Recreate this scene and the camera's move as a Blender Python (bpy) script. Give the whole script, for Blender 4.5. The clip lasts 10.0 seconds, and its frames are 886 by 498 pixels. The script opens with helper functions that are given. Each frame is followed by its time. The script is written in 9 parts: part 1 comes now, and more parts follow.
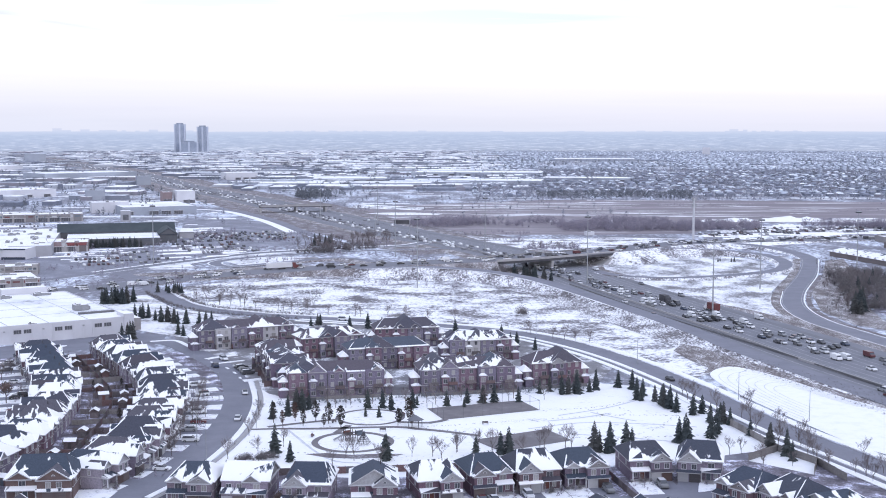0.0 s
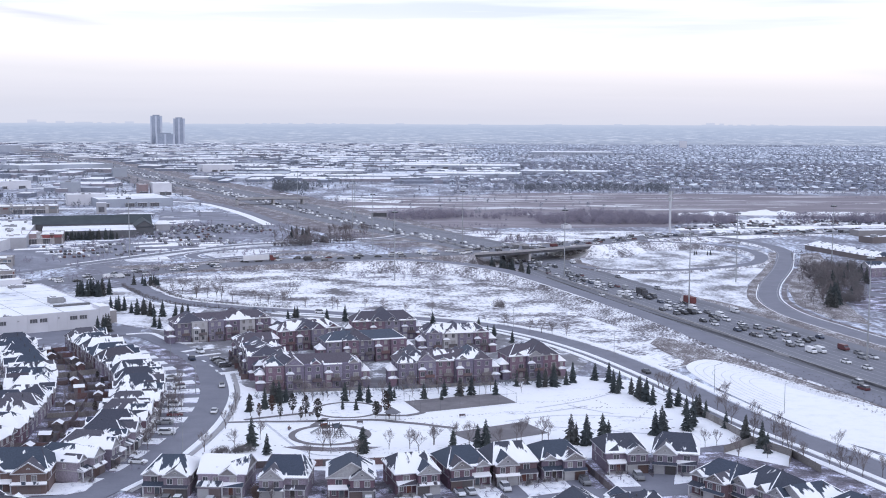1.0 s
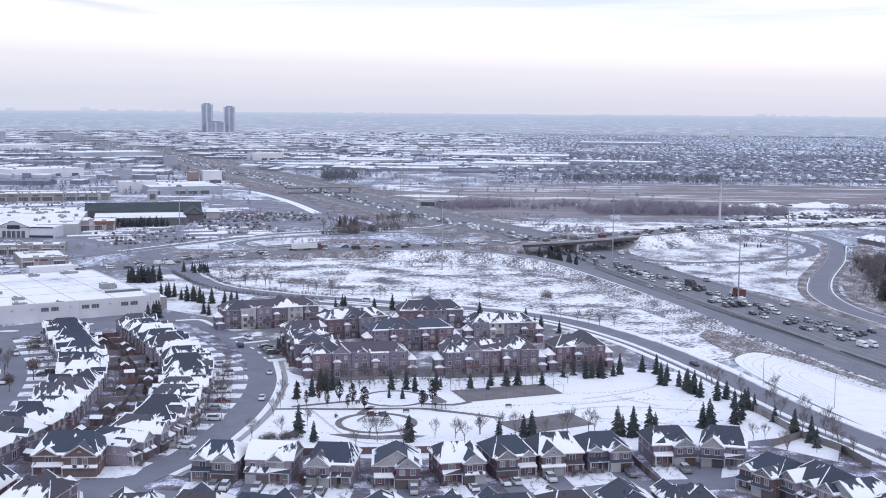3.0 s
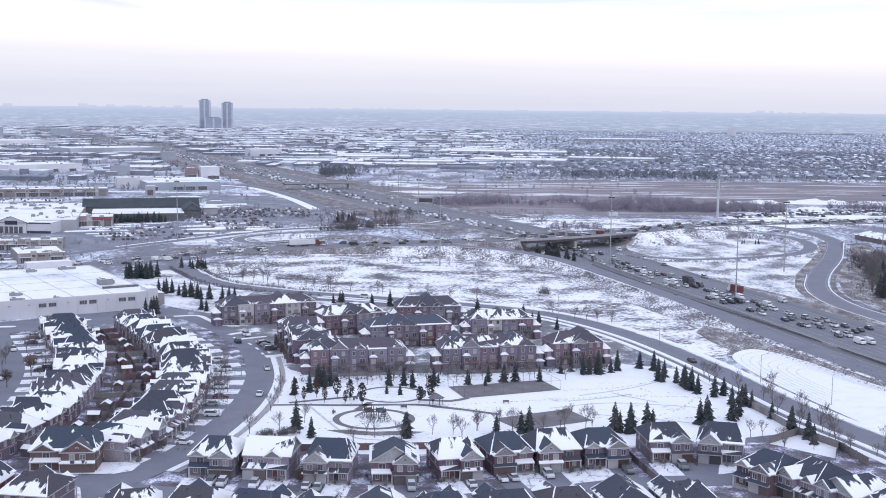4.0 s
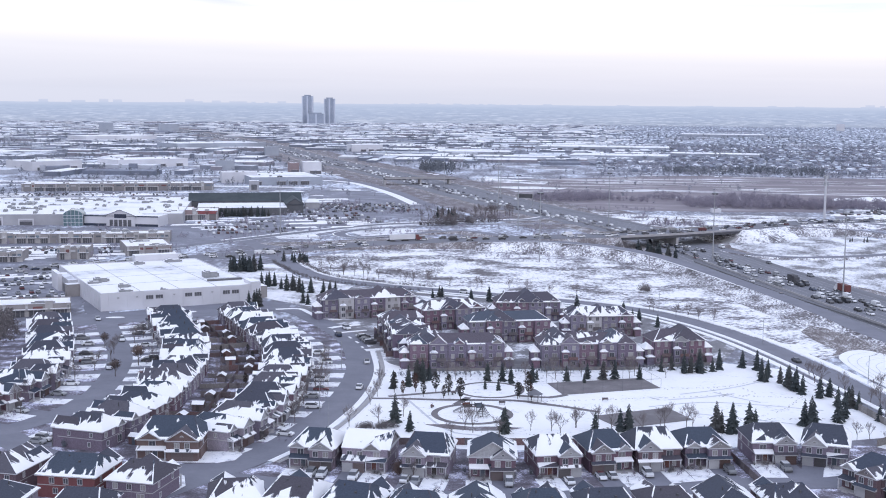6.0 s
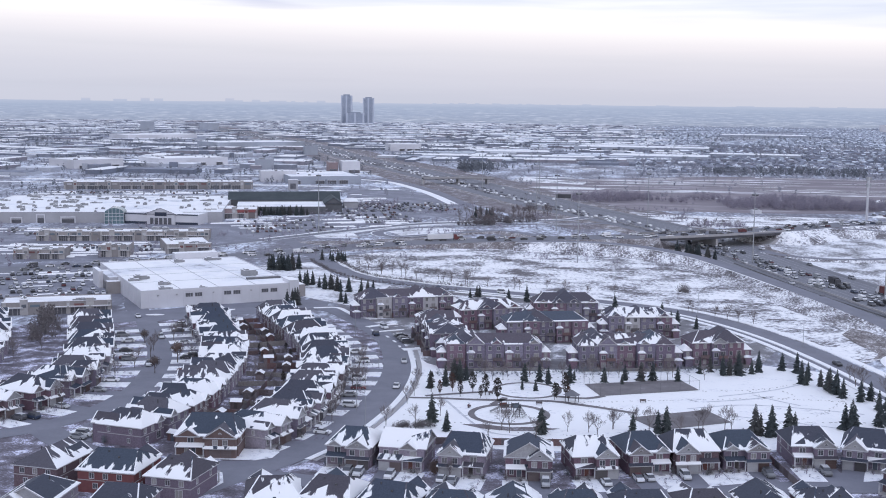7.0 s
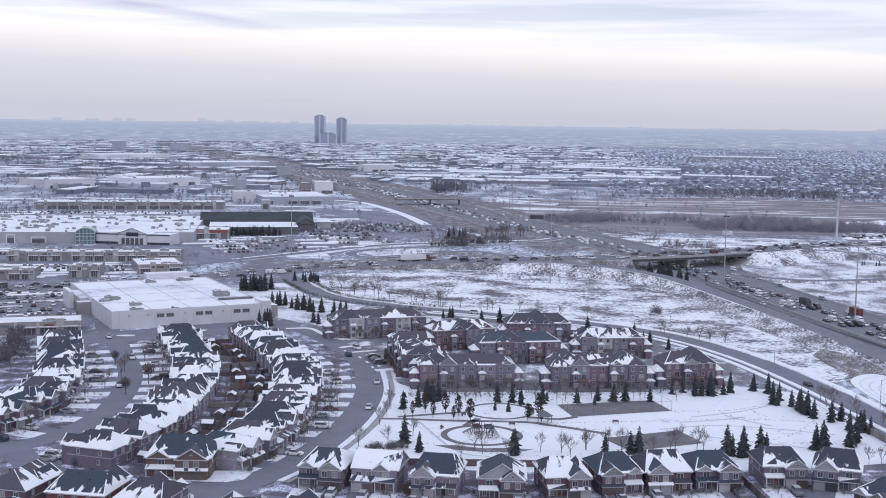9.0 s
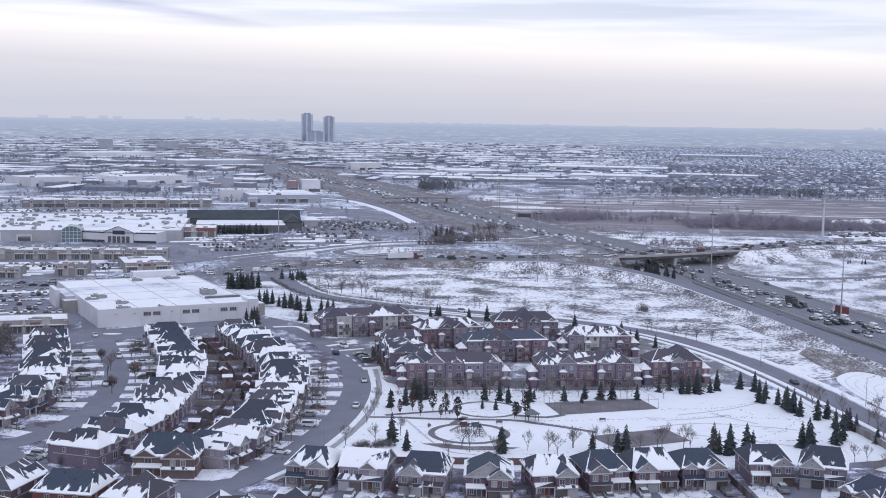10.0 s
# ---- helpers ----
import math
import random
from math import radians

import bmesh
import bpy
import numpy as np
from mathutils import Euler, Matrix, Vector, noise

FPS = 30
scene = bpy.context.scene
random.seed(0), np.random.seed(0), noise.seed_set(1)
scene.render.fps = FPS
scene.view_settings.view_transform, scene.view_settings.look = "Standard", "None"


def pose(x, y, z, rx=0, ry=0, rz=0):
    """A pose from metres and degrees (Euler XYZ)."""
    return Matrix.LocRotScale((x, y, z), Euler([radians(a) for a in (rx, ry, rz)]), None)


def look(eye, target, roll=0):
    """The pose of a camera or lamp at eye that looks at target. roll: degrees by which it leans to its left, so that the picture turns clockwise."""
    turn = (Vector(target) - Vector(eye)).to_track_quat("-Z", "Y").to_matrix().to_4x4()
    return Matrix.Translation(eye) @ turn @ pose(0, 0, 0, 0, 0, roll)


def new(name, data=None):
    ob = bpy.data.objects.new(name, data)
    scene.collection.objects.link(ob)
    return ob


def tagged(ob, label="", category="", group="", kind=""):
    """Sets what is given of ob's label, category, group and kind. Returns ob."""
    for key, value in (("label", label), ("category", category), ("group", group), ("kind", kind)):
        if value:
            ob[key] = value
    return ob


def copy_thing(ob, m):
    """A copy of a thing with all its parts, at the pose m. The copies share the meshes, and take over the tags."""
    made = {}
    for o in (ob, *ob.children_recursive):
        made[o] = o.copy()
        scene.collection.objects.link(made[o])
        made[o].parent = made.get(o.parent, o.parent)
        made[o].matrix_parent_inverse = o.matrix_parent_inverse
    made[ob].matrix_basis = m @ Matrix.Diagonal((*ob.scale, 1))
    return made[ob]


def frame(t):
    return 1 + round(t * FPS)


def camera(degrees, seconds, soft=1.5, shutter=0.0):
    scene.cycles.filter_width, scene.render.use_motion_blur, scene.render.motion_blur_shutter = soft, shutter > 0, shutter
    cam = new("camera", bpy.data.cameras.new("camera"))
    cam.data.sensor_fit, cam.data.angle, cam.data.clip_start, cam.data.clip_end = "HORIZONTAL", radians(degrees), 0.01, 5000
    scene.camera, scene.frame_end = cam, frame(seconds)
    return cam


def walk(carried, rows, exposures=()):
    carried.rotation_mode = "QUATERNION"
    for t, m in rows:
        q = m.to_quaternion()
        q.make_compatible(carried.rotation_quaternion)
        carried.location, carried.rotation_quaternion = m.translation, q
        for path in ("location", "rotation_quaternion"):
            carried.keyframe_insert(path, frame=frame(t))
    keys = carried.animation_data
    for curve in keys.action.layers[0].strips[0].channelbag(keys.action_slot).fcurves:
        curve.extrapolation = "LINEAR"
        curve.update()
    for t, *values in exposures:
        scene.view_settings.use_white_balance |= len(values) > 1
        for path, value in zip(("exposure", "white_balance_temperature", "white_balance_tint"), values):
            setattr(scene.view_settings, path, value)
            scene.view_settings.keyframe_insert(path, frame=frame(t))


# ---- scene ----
# ---- camera: hovering, it only pans and tilts ----
cam = camera(40.13, 10.0, soft=1.0)
EYE = 84.0
ROWS = [  # seconds, yaw, pitch, lean to the right
    (0.0, 0.025, -5.598, -0.000),
    (0.5, -0.513, -5.755, -0.087),
    (1.0, -1.047, -5.931, -0.207),
    (1.5, -0.971, -6.084, -0.281),
    (2.0, -0.202, -6.210, -0.307),
    (2.5, 0.444, -6.320, -0.384),
    (2.7, 0.660, -6.371, -0.395),
    (3.2, 1.400, -6.470, -0.500),
    (3.8, 1.227, -6.579, -0.600),
    (4.0, 1.104, -6.612, -0.565),
    (4.5, 0.716, -6.684, -0.619),
    (5.0, 0.327, -6.749, -0.700),
    (5.2, 0.411, -6.789, -0.635),
    (5.5, 1.863, -6.820, -0.573),
    (6.0, 5.831, -6.864, -0.453),
    (6.2, 7.562, -6.876, -0.427),
    (6.4, 8.020, -6.900, -0.480),
    (6.8, 7.780, -6.900, -0.560),
    (7.3, 7.451, -6.786, -0.638),
    (7.5, 7.337, -6.536, -0.676),
    (7.7, 7.178, -6.233, -0.669),
    (8.0, 6.979, -5.837, -0.718),
    (8.5, 6.680, -5.870, -0.759),
    (9.0, 6.358, -5.903, -0.805),
    (9.5, 6.061, -5.942, -0.845),
    (10.0, 5.757, -5.974, -0.883),
]
EXPOSURES = [(0.0, 0.27, 6020, 15), (1.0, 0.10, 6020, 15), (1.6, 0.04, 6020, 15), (2.5, 0.06, 6020, 15), (4.0, 0.14, 6020, 15), (5.0, 0.17, 6020, 15), (6.2, 0.13, 6020, 15), (7.5, -0.19, 6020, 15), (8.5, -0.18, 6020, 15), (10.0, -0.14, 6020, 15)]
walk(cam, [(t, pose(0, 0, EYE, 90 + pitch, 0, yaw) @ pose(0, 0, 0, 0, 0, -lean)) for t, yaw, pitch, lean in ROWS], EXPOSURES)

# ---- world: thin high overcast over a hazy winter afternoon ----
world = bpy.data.worlds.new("overcast_sky")
scene.world = world
world.use_nodes = True


def build_sky():
    nt = world.node_tree
    n, l = nt.nodes, nt.links
    n.clear()
    out, bg = n.new("ShaderNodeOutputWorld"), n.new("ShaderNodeBackground")
    tc, sep = n.new("ShaderNodeTexCoord"), n.new("ShaderNodeSeparateXYZ")
    l.new(tc.outputs["Generated"], sep.inputs[0])
    # streaks of cloud, wide and low
    mp = n.new("ShaderNodeMapping")
    mp.inputs["Scale"].default_value = (2.4, 2.4, 46.0)
    mp.inputs["Location"].default_value = (0.3, 0.7, 0.15)
    nz = n.new("ShaderNodeTexNoise")
    nz.inputs["Scale"].default_value, nz.inputs["Detail"].default_value = 1.6, 5.0
    l.new(tc.outputs["Generated"], mp.inputs[0])
    l.new(mp.outputs[0], nz.inputs["Vector"])
    # height, shifted a little by the cloud noise, drives the overcast's colour
    add = n.new("ShaderNodeMath")
    add.operation = "MULTIPLY_ADD"
    add.inputs[1].default_value = 0.014
    sub = n.new("ShaderNodeMath")
    sub.operation = "SUBTRACT"
    sub.inputs[1].default_value = 0.007
    l.new(nz.outputs["Fac"], add.inputs[0])
    east = n.new("ShaderNodeMath")          # the overcast thins towards the east
    east.operation = "MULTIPLY_ADD"
    east.inputs[1].default_value = 0.026
    l.new(sep.outputs["X"], east.inputs[0])
    l.new(sep.outputs["Z"], east.inputs[2])
    l.new(east.outputs[0], add.inputs[2])
    l.new(add.outputs[0], sub.inputs[0])
    rp = n.new("ShaderNodeValToRGB")
    cr = rp.color_ramp
    stops = [(0.0, (0.64, 0.645, 0.695)), (0.018, (0.70, 0.685, 0.72)), (0.036, (0.795, 0.76, 0.765)), (0.048, (0.95, 0.88, 0.85)),
             (0.060, (1.12, 1.045, 0.95)), (0.074, (1.06, 1.03, 1.0)), (0.095, (0.95, 0.96, 0.99)), (0.2, (0.93, 0.95, 1.0)), (1.0, (0.68, 0.75, 0.92))]
    while len(cr.elements) < len(stops):
        cr.elements.new(0.5)
    for e, (p, c) in zip(cr.elements, stops):
        e.position, e.color = p, (*c, 1)
    l.new(sub.outputs[0], rp.inputs[0])
    # greyer cloud patches
    r2 = n.new("ShaderNodeValToRGB")
    r2.color_ramp.elements[0].position, r2.color_ramp.elements[1].position = 0.46, 0.60
    r2.color_ramp.elements[0].color, r2.color_ramp.elements[1].color = (1, 1, 1, 1), (0.79, 0.815, 0.855, 1)
    l.new(nz.outputs["Fac"], r2.inputs[0])
    mx = n.new("ShaderNodeMix")
    mx.data_type, mx.blend_type = "RGBA", "MULTIPLY"
    up = n.new("ShaderNodeMapRange")       # the low sky is smooth haze
    up.inputs[1].default_value, up.inputs[2].default_value, up.inputs[3].default_value = 0.058, 0.088, 0.16
    l.new(sep.outputs["Z"], up.inputs[0])
    l.new(up.outputs[0], mx.inputs[0])
    l.new(rp.outputs[0], mx.inputs[6])
    l.new(r2.outputs[0], mx.inputs[7])
    # one long thin streak of darker cloud that sinks towards the east
    line = n.new("ShaderNodeMath")
    line.operation = "MULTIPLY_ADD"
    line.inputs[1].default_value = 0.145
    l.new(sep.outputs["X"], line.inputs[0])
    l.new(sep.outputs["Z"], line.inputs[2])
    wav = n.new("ShaderNodeMath")
    wav.operation = "MULTIPLY_ADD"
    wav.inputs[1].default_value = 0.006
    l.new(nz.outputs["Fac"], wav.inputs[0])
    l.new(line.outputs[0], wav.inputs[2])
    r3 = n.new("ShaderNodeValToRGB")
    while len(r3.color_ramp.elements) < 4:
        r3.color_ramp.elements.new(0.5)
    for e, (p, v) in zip(r3.color_ramp.elements, ((0.0375, 1.0), (0.0405, 0.74), (0.0425, 0.74), (0.047, 1.0))):
        e.position, e.color = p, (v, v, v * 0.5 + 0.5, 1)
    l.new(wav.outputs[0], r3.inputs[0])
    west = n.new("ShaderNodeMapRange")
    west.inputs[1].default_value, west.inputs[2].default_value, west.inputs[3].default_value, west.inputs[4].default_value = -0.30, -0.21, 1.0, 0.0
    l.new(sep.outputs["X"], west.inputs[0])
    m3 = n.new("ShaderNodeMix")
    m3.data_type, m3.blend_type = "RGBA", "MULTIPLY"
    l.new(west.outputs[0], m3.inputs[0])
    l.new(mx.outputs[2], m3.inputs[6])
    l.new(r3.outputs[0], m3.inputs[7])
    # a broad bluish bank of cloud over the east
    bank = n.new("ShaderNodeMath")
    bank.operation = "MULTIPLY_ADD"
    bank.inputs[1].default_value = 0.13
    l.new(sep.outputs["X"], bank.inputs[0])
    l.new(sep.outputs["Z"], bank.inputs[2])
    wob = n.new("ShaderNodeMath")
    wob.operation = "MULTIPLY_ADD"
    wob.inputs[1].default_value = 0.02
    l.new(nz.outputs["Fac"], wob.inputs[0])
    l.new(bank.outputs[0], wob.inputs[2])
    r4 = n.new("ShaderNodeValToRGB")
    while len(r4.color_ramp.elements) < 4:
        r4.color_ramp.elements.new(0.5)
    for e, (p, v) in zip(r4.color_ramp.elements, ((0.092, (1, 1, 1, 1)), (0.099, (0.885, 0.91, 0.95, 1)), (0.113, (0.90, 0.92, 0.955, 1)), (0.126, (1, 1, 1, 1)))):
        e.position, e.color = p, v
    l.new(wob.outputs[0], r4.inputs[0])
    side = n.new("ShaderNodeMapRange")
    side.inputs[1].default_value, side.inputs[2].default_value = -0.02, 0.14
    l.new(sep.outputs["X"], side.inputs[0])
    m4 = n.new("ShaderNodeMix")
    m4.data_type, m4.blend_type = "RGBA", "MULTIPLY"
    l.new(side.outputs[0], m4.inputs[0])
    l.new(m3.outputs[2], m4.inputs[6])
    l.new(r4.outputs[0], m4.inputs[7])
    sky = n.new("ShaderNodeTexSky")
    sky.sky_type, sky.sun_disc = "NISHITA", False
    sky.sun_elevation, sky.sun_rotation = radians(24), radians(150)
    m2 = n.new("ShaderNodeMix")
    m2.data_type, m2.blend_type = "RGBA", "ADD"
    m2.inputs[0].default_value = 0.012
    l.new(m4.outputs[2], m2.inputs[6])
    l.new(sky.outputs[0], m2.inputs[7])
    l.new(m2.outputs[2], bg.inputs[0])
    bg.inputs[1].default_value = 1.0
    l.new(bg.outputs[0], out.inputs[0])


build_sky()
sun = new("sun", bpy.data.lights.new("sun", "SUN"))
sun.data.energy, sun.data.angle, sun.data.color = 0.4, radians(25), (1.0, 0.96, 0.92)
sun.matrix_world = look((60, -120, 60), (0, 0, 0))

# ---- materials ----
def material(name, stops, scale=1.0, rough=0.8, bump=0.0, detail=4.0, where="object", metal=0.0, shift=False, stretch=(1, 1, 1), fine=0.0):
    """A noise-graded material. shift: every object starts at another place of the noise. fine: share of a finer grain."""
    m = bpy.data.materials.new(name)
    m.use_nodes = True
    nt = m.node_tree
    n, l = nt.nodes, nt.links
    b = n["Principled BSDF"]
    b.inputs["Roughness"].default_value, b.inputs["Metallic"].default_value = rough, metal
    if where == "world":
        src = n.new("ShaderNodeNewGeometry").outputs["Position"]
    else:
        src = n.new("ShaderNodeTexCoord").outputs["Object"]
    mp = n.new("ShaderNodeMapping")
    mp.inputs["Scale"].default_value = stretch
    l.new(src, mp.inputs[0])
    vec = mp.outputs[0]
    if shift:
        oi, mul = n.new("ShaderNodeObjectInfo"), n.new("ShaderNodeMath")
        mul.operation = "MULTIPLY"
        mul.inputs[1].default_value = 173.0
        l.new(oi.outputs["Random"], mul.inputs[0])
        va = n.new("ShaderNodeVectorMath")
        l.new(vec, va.inputs[0])
        l.new(mul.outputs[0], va.inputs[1])
        vec = va.outputs[0]
    nz = n.new("ShaderNodeTexNoise")
    nz.inputs["Scale"].default_value, nz.inputs["Detail"].default_value = scale, detail
    nz.inputs["Roughness"].default_value = 0.62
    l.new(vec, nz.inputs["Vector"])
    fac = nz.outputs["Fac"]
    if fine:
        nf = n.new("ShaderNodeTexNoise")
        nf.inputs["Scale"].default_value, nf.inputs["Detail"].default_value = scale * 11, 5
        nf.inputs["Roughness"].default_value = 0.7
        l.new(vec, nf.inputs["Vector"])
        mixf = n.new("ShaderNodeMix")
        mixf.inputs[0].default_value = fine
        l.new(fac, mixf.inputs[2])
        l.new(nf.outputs["Fac"], mixf.inputs[3])
        fac = mixf.outputs[0]
    rp = n.new("ShaderNodeValToRGB")
    while len(rp.color_ramp.elements) < len(stops):
        rp.color_ramp.elements.new(0.5)
    for e, (p, c) in zip(rp.color_ramp.elements, stops):
        e.position, e.color = p, (*c, 1)
    l.new(fac, rp.inputs[0])
    l.new(rp.outputs[0], b.inputs["Base Color"])
    if bump:
        bp = n.new("ShaderNodeBump")
        bp.inputs["Strength"].default_value, bp.inputs["Distance"].default_value = bump, 0.05
        l.new(fac, bp.inputs["Height"])
        l.new(bp.outputs[0], b.inputs["Normal"])
    return m


def tinted(name, colours, rough=0.8, metal=0.0, grain=0.15, scale=3.0, island=False):
    """One of several colours by chance for each object (or each island of a joined mesh), with a grain over it."""
    m = bpy.data.materials.new(name)
    m.use_nodes = True
    nt = m.node_tree
    n, l = nt.nodes, nt.links
    b = n["Principled BSDF"]
    b.inputs["Roughness"].default_value, b.inputs["Metallic"].default_value = rough, metal
    rp = n.new("ShaderNodeValToRGB")
    rp.color_ramp.interpolation = "CONSTANT"
    while len(rp.color_ramp.elements) < len(colours):
        rp.color_ramp.elements.new(0.5)
    for i, (e, c) in enumerate(zip(rp.color_ramp.elements, colours)):
        e.position, e.color = i / len(colours), (*c, 1)
    if island:
        l.new(n.new("ShaderNodeNewGeometry").outputs["Random Per Island"], rp.inputs[0])
    else:
        l.new(n.new("ShaderNodeObjectInfo").outputs["Random"], rp.inputs[0])
    nz = n.new("ShaderNodeTexNoise")
    nz.inputs["Scale"].default_value, nz.inputs["Detail"].default_value = scale, 4
    l.new(n.new("ShaderNodeTexCoord").outputs["Object"], nz.inputs["Vector"])
    mr = n.new("ShaderNodeMapRange")
    mr.inputs[1].default_value, mr.inputs[2].default_value = 0.3, 0.7
    mr.inputs[3].default_value, mr.inputs[4].default_value = 1 - grain, 1 + grain
    l.new(nz.outputs["Fac"], mr.inputs[0])
    mx = n.new("ShaderNodeVectorMath")
    mx.operation = "SCALE"
    l.new(rp.outputs[0], mx.inputs[0])
    l.new(mr.outputs[0], mx.inputs["Scale"])
    l.new(mx.outputs[0], b.inputs["Base Color"])
    return m


SNOW = (0.962, 0.964, 0.974)


def snowy_roof(name, tiles, cover, island=False, mid=7.0, sheet=0.5):
    """Shingles with half-melted snow: sheets of it with ragged edges, at other places on every roof; sheet: how far whole slopes go one way."""
    m = bpy.data.materials.new(name)
    m.use_nodes = True
    nt = m.node_tree
    n, l = nt.nodes, nt.links
    b = n["Principled BSDF"]
    b.inputs["Roughness"].default_value = 0.85
    geo, oi, tc = n.new("ShaderNodeNewGeometry"), n.new("ShaderNodeObjectInfo"), n.new("ShaderNodeTexCoord")

    def vmath(op, a, c=None, scale=None):
        v = n.new("ShaderNodeVectorMath")
        v.operation = op
        l.new(a, v.inputs[0])
        if c is not None:
            if isinstance(c, tuple):
                v.inputs[1].default_value = c
            else:
                l.new(c, v.inputs[1])
        if scale is not None:
            v.inputs["Scale"].default_value = scale
        return v

    def fmath(op, a, c):
        v = n.new("ShaderNodeMath")
        v.operation = op
        for k, q in enumerate((a, c)):
            if isinstance(q, (int, float)):
                v.inputs[k].default_value = q
            else:
                l.new(q, v.inputs[k])
        return v.outputs[0]

    rand = geo.outputs["Random Per Island"] if island else oi.outputs["Random"]
    # every slope of every roof keeps its own share of snow
    snap = vmath("SNAP", tc.outputs["Normal"], (0.25, 0.25, 0.25)).outputs[0]
    wn = n.new("ShaderNodeTexWhiteNoise")
    wn.noise_dimensions = "4D"
    l.new(snap, wn.inputs["Vector"])
    l.new(fmath("MULTIPLY", rand, 37.0), wn.inputs["W"])
    # melt streaks that run down the slope: noise along the eaves, drawn out in height
    cr = vmath("CROSS_PRODUCT", tc.outputs["Normal"], (0, 0, 1)).outputs[0]
    cn = vmath("NORMALIZE", cr).outputs[0]
    dot = n.new("ShaderNodeVectorMath")
    dot.operation = "DOT_PRODUCT"
    l.new(cn, dot.inputs[0])
    l.new(tc.outputs["Object"], dot.inputs[1])
    sp = n.new("ShaderNodeSeparateXYZ")
    l.new(tc.outputs["Object"], sp.inputs[0])
    cb = n.new("ShaderNodeCombineXYZ")
    l.new(fmath("MULTIPLY", dot.outputs["Value"], 0.62), cb.inputs[0])
    l.new(fmath("MULTIPLY", sp.outputs["Z"], 0.40), cb.inputs[1])
    l.new(fmath("ADD", fmath("MULTIPLY", wn.outputs["Value"], 60.0), fmath("MULTIPLY", rand, 91.0)), cb.inputs[2])
    st = n.new("ShaderNodeTexNoise")
    st.inputs["Scale"].default_value, st.inputs["Detail"].default_value, st.inputs["Roughness"].default_value = 0.8, 4.0, 0.52
    l.new(cb.outputs[0], st.inputs["Vector"])
    # the wind and the thaw: more on slopes that look east and down by the eaves
    lee = n.new("ShaderNodeVectorMath")
    lee.operation = "DOT_PRODUCT"
    l.new(geo.outputs["True Normal"], lee.inputs[0])
    lee.inputs[1].default_value = (0.22, 0.02, 0.0)
    low = fmath("MULTIPLY", fmath("SUBTRACT", mid, sp.outputs["Z"]), 0.095)
    mask = fmath("ADD", fmath("ADD", fmath("MULTIPLY", wn.outputs["Value"], sheet), fmath("MULTIPLY", st.outputs["Fac"], 1.38 - sheet)), fmath("ADD", lee.outputs["Value"], low))
    mr = n.new("ShaderNodeMapRange")
    edge = 0.69 - (cover - 0.5) * 0.56
    mr.inputs[1].default_value, mr.inputs[2].default_value = edge - 0.022, edge + 0.014
    l.new(mask, mr.inputs[0])
    rp = n.new("ShaderNodeValToRGB")
    rp.color_ramp.interpolation = "CONSTANT"
    while len(rp.color_ramp.elements) < len(tiles):
        rp.color_ramp.elements.new(0.5)
    for i, (e, c) in enumerate(zip(rp.color_ramp.elements, tiles)):
        e.position, e.color = i / len(tiles), (*c, 1)
    l.new(rand, rp.inputs[0])
    gr = n.new("ShaderNodeTexNoise")
    gr.inputs["Scale"].default_value = 3.0
    l.new(tc.outputs["Object"], gr.inputs["Vector"])
    gm = n.new("ShaderNodeMapRange")
    gm.inputs[3].default_value, gm.inputs[4].default_value = 0.6, 1.4
    l.new(gr.outputs["Fac"], gm.inputs[0])
    ts = n.new("ShaderNodeVectorMath")
    ts.operation = "SCALE"
    l.new(rp.outputs[0], ts.inputs[0])
    l.new(gm.outputs[0], ts.inputs["Scale"])
    mx = n.new("ShaderNodeMix")
    mx.data_type = "RGBA"
    l.new(mr.outputs[0], mx.inputs[0])
    l.new(ts.outputs[0], mx.inputs[6])
    mx.inputs[7].default_value = (*SNOW, 1)
    l.new(mx.outputs[2], b.inputs["Base Color"])
    return m


def glass(name, colour=(0.02, 0.025, 0.035)):
    m = bpy.data.materials.new(name)
    m.use_nodes = True
    b = m.node_tree.nodes["Principled BSDF"]
    b.inputs["Base Color"].default_value, b.inputs["Roughness"].default_value = (*colour, 1), 0.08
    return m


TILES = [(0.056, 0.064, 0.090), (0.076, 0.070, 0.088), (0.052, 0.066, 0.098), (0.098, 0.094, 0.116), (0.060, 0.064, 0.088), (0.054, 0.070, 0.100)]
TERRACE_TILES = [(0.090, 0.083, 0.105), (0.079, 0.095, 0.129), (0.106, 0.092, 0.114), (0.085, 0.085, 0.114)]
M_SNOW = material("snow", [(0.3, (0.84, 0.86, 0.90)), (0.52, SNOW)], 0.25, 0.7, 0.3, 5, "world", fine=0.3)
M_FIELD = material("snowy_field", [(0.43, (0.14, 0.13, 0.14)), (0.468, (0.30, 0.29, 0.31)), (0.495, (0.70, 0.71, 0.76)), (0.53, SNOW)],
                   0.07, 0.9, 0.3, 12, "world", fine=0.45, stretch=(0.6, 0.7, 1))
M_GROUND = material("patchy_ground", [(0.40, (0.173, 0.168, 0.2)), (0.485, (0.25, 0.252, 0.294)), (0.53, (0.461, 0.49, 0.567)), (0.59, (0.806, 0.851, 0.945))],
                    0.03, 0.9, 0.2, 10, "world", fine=0.5, stretch=(1, 0.4, 1))
M_SCRUB = material("scrub", [(0.385, (0.097, 0.085, 0.087)), (0.48, (0.194, 0.170, 0.170)), (0.535, (0.330, 0.310, 0.315)), (0.60, (0.795, 0.805, 0.844))],
                   0.16, 0.95, 0.5, 9, "world", fine=0.6, stretch=(1, 0.5, 1))
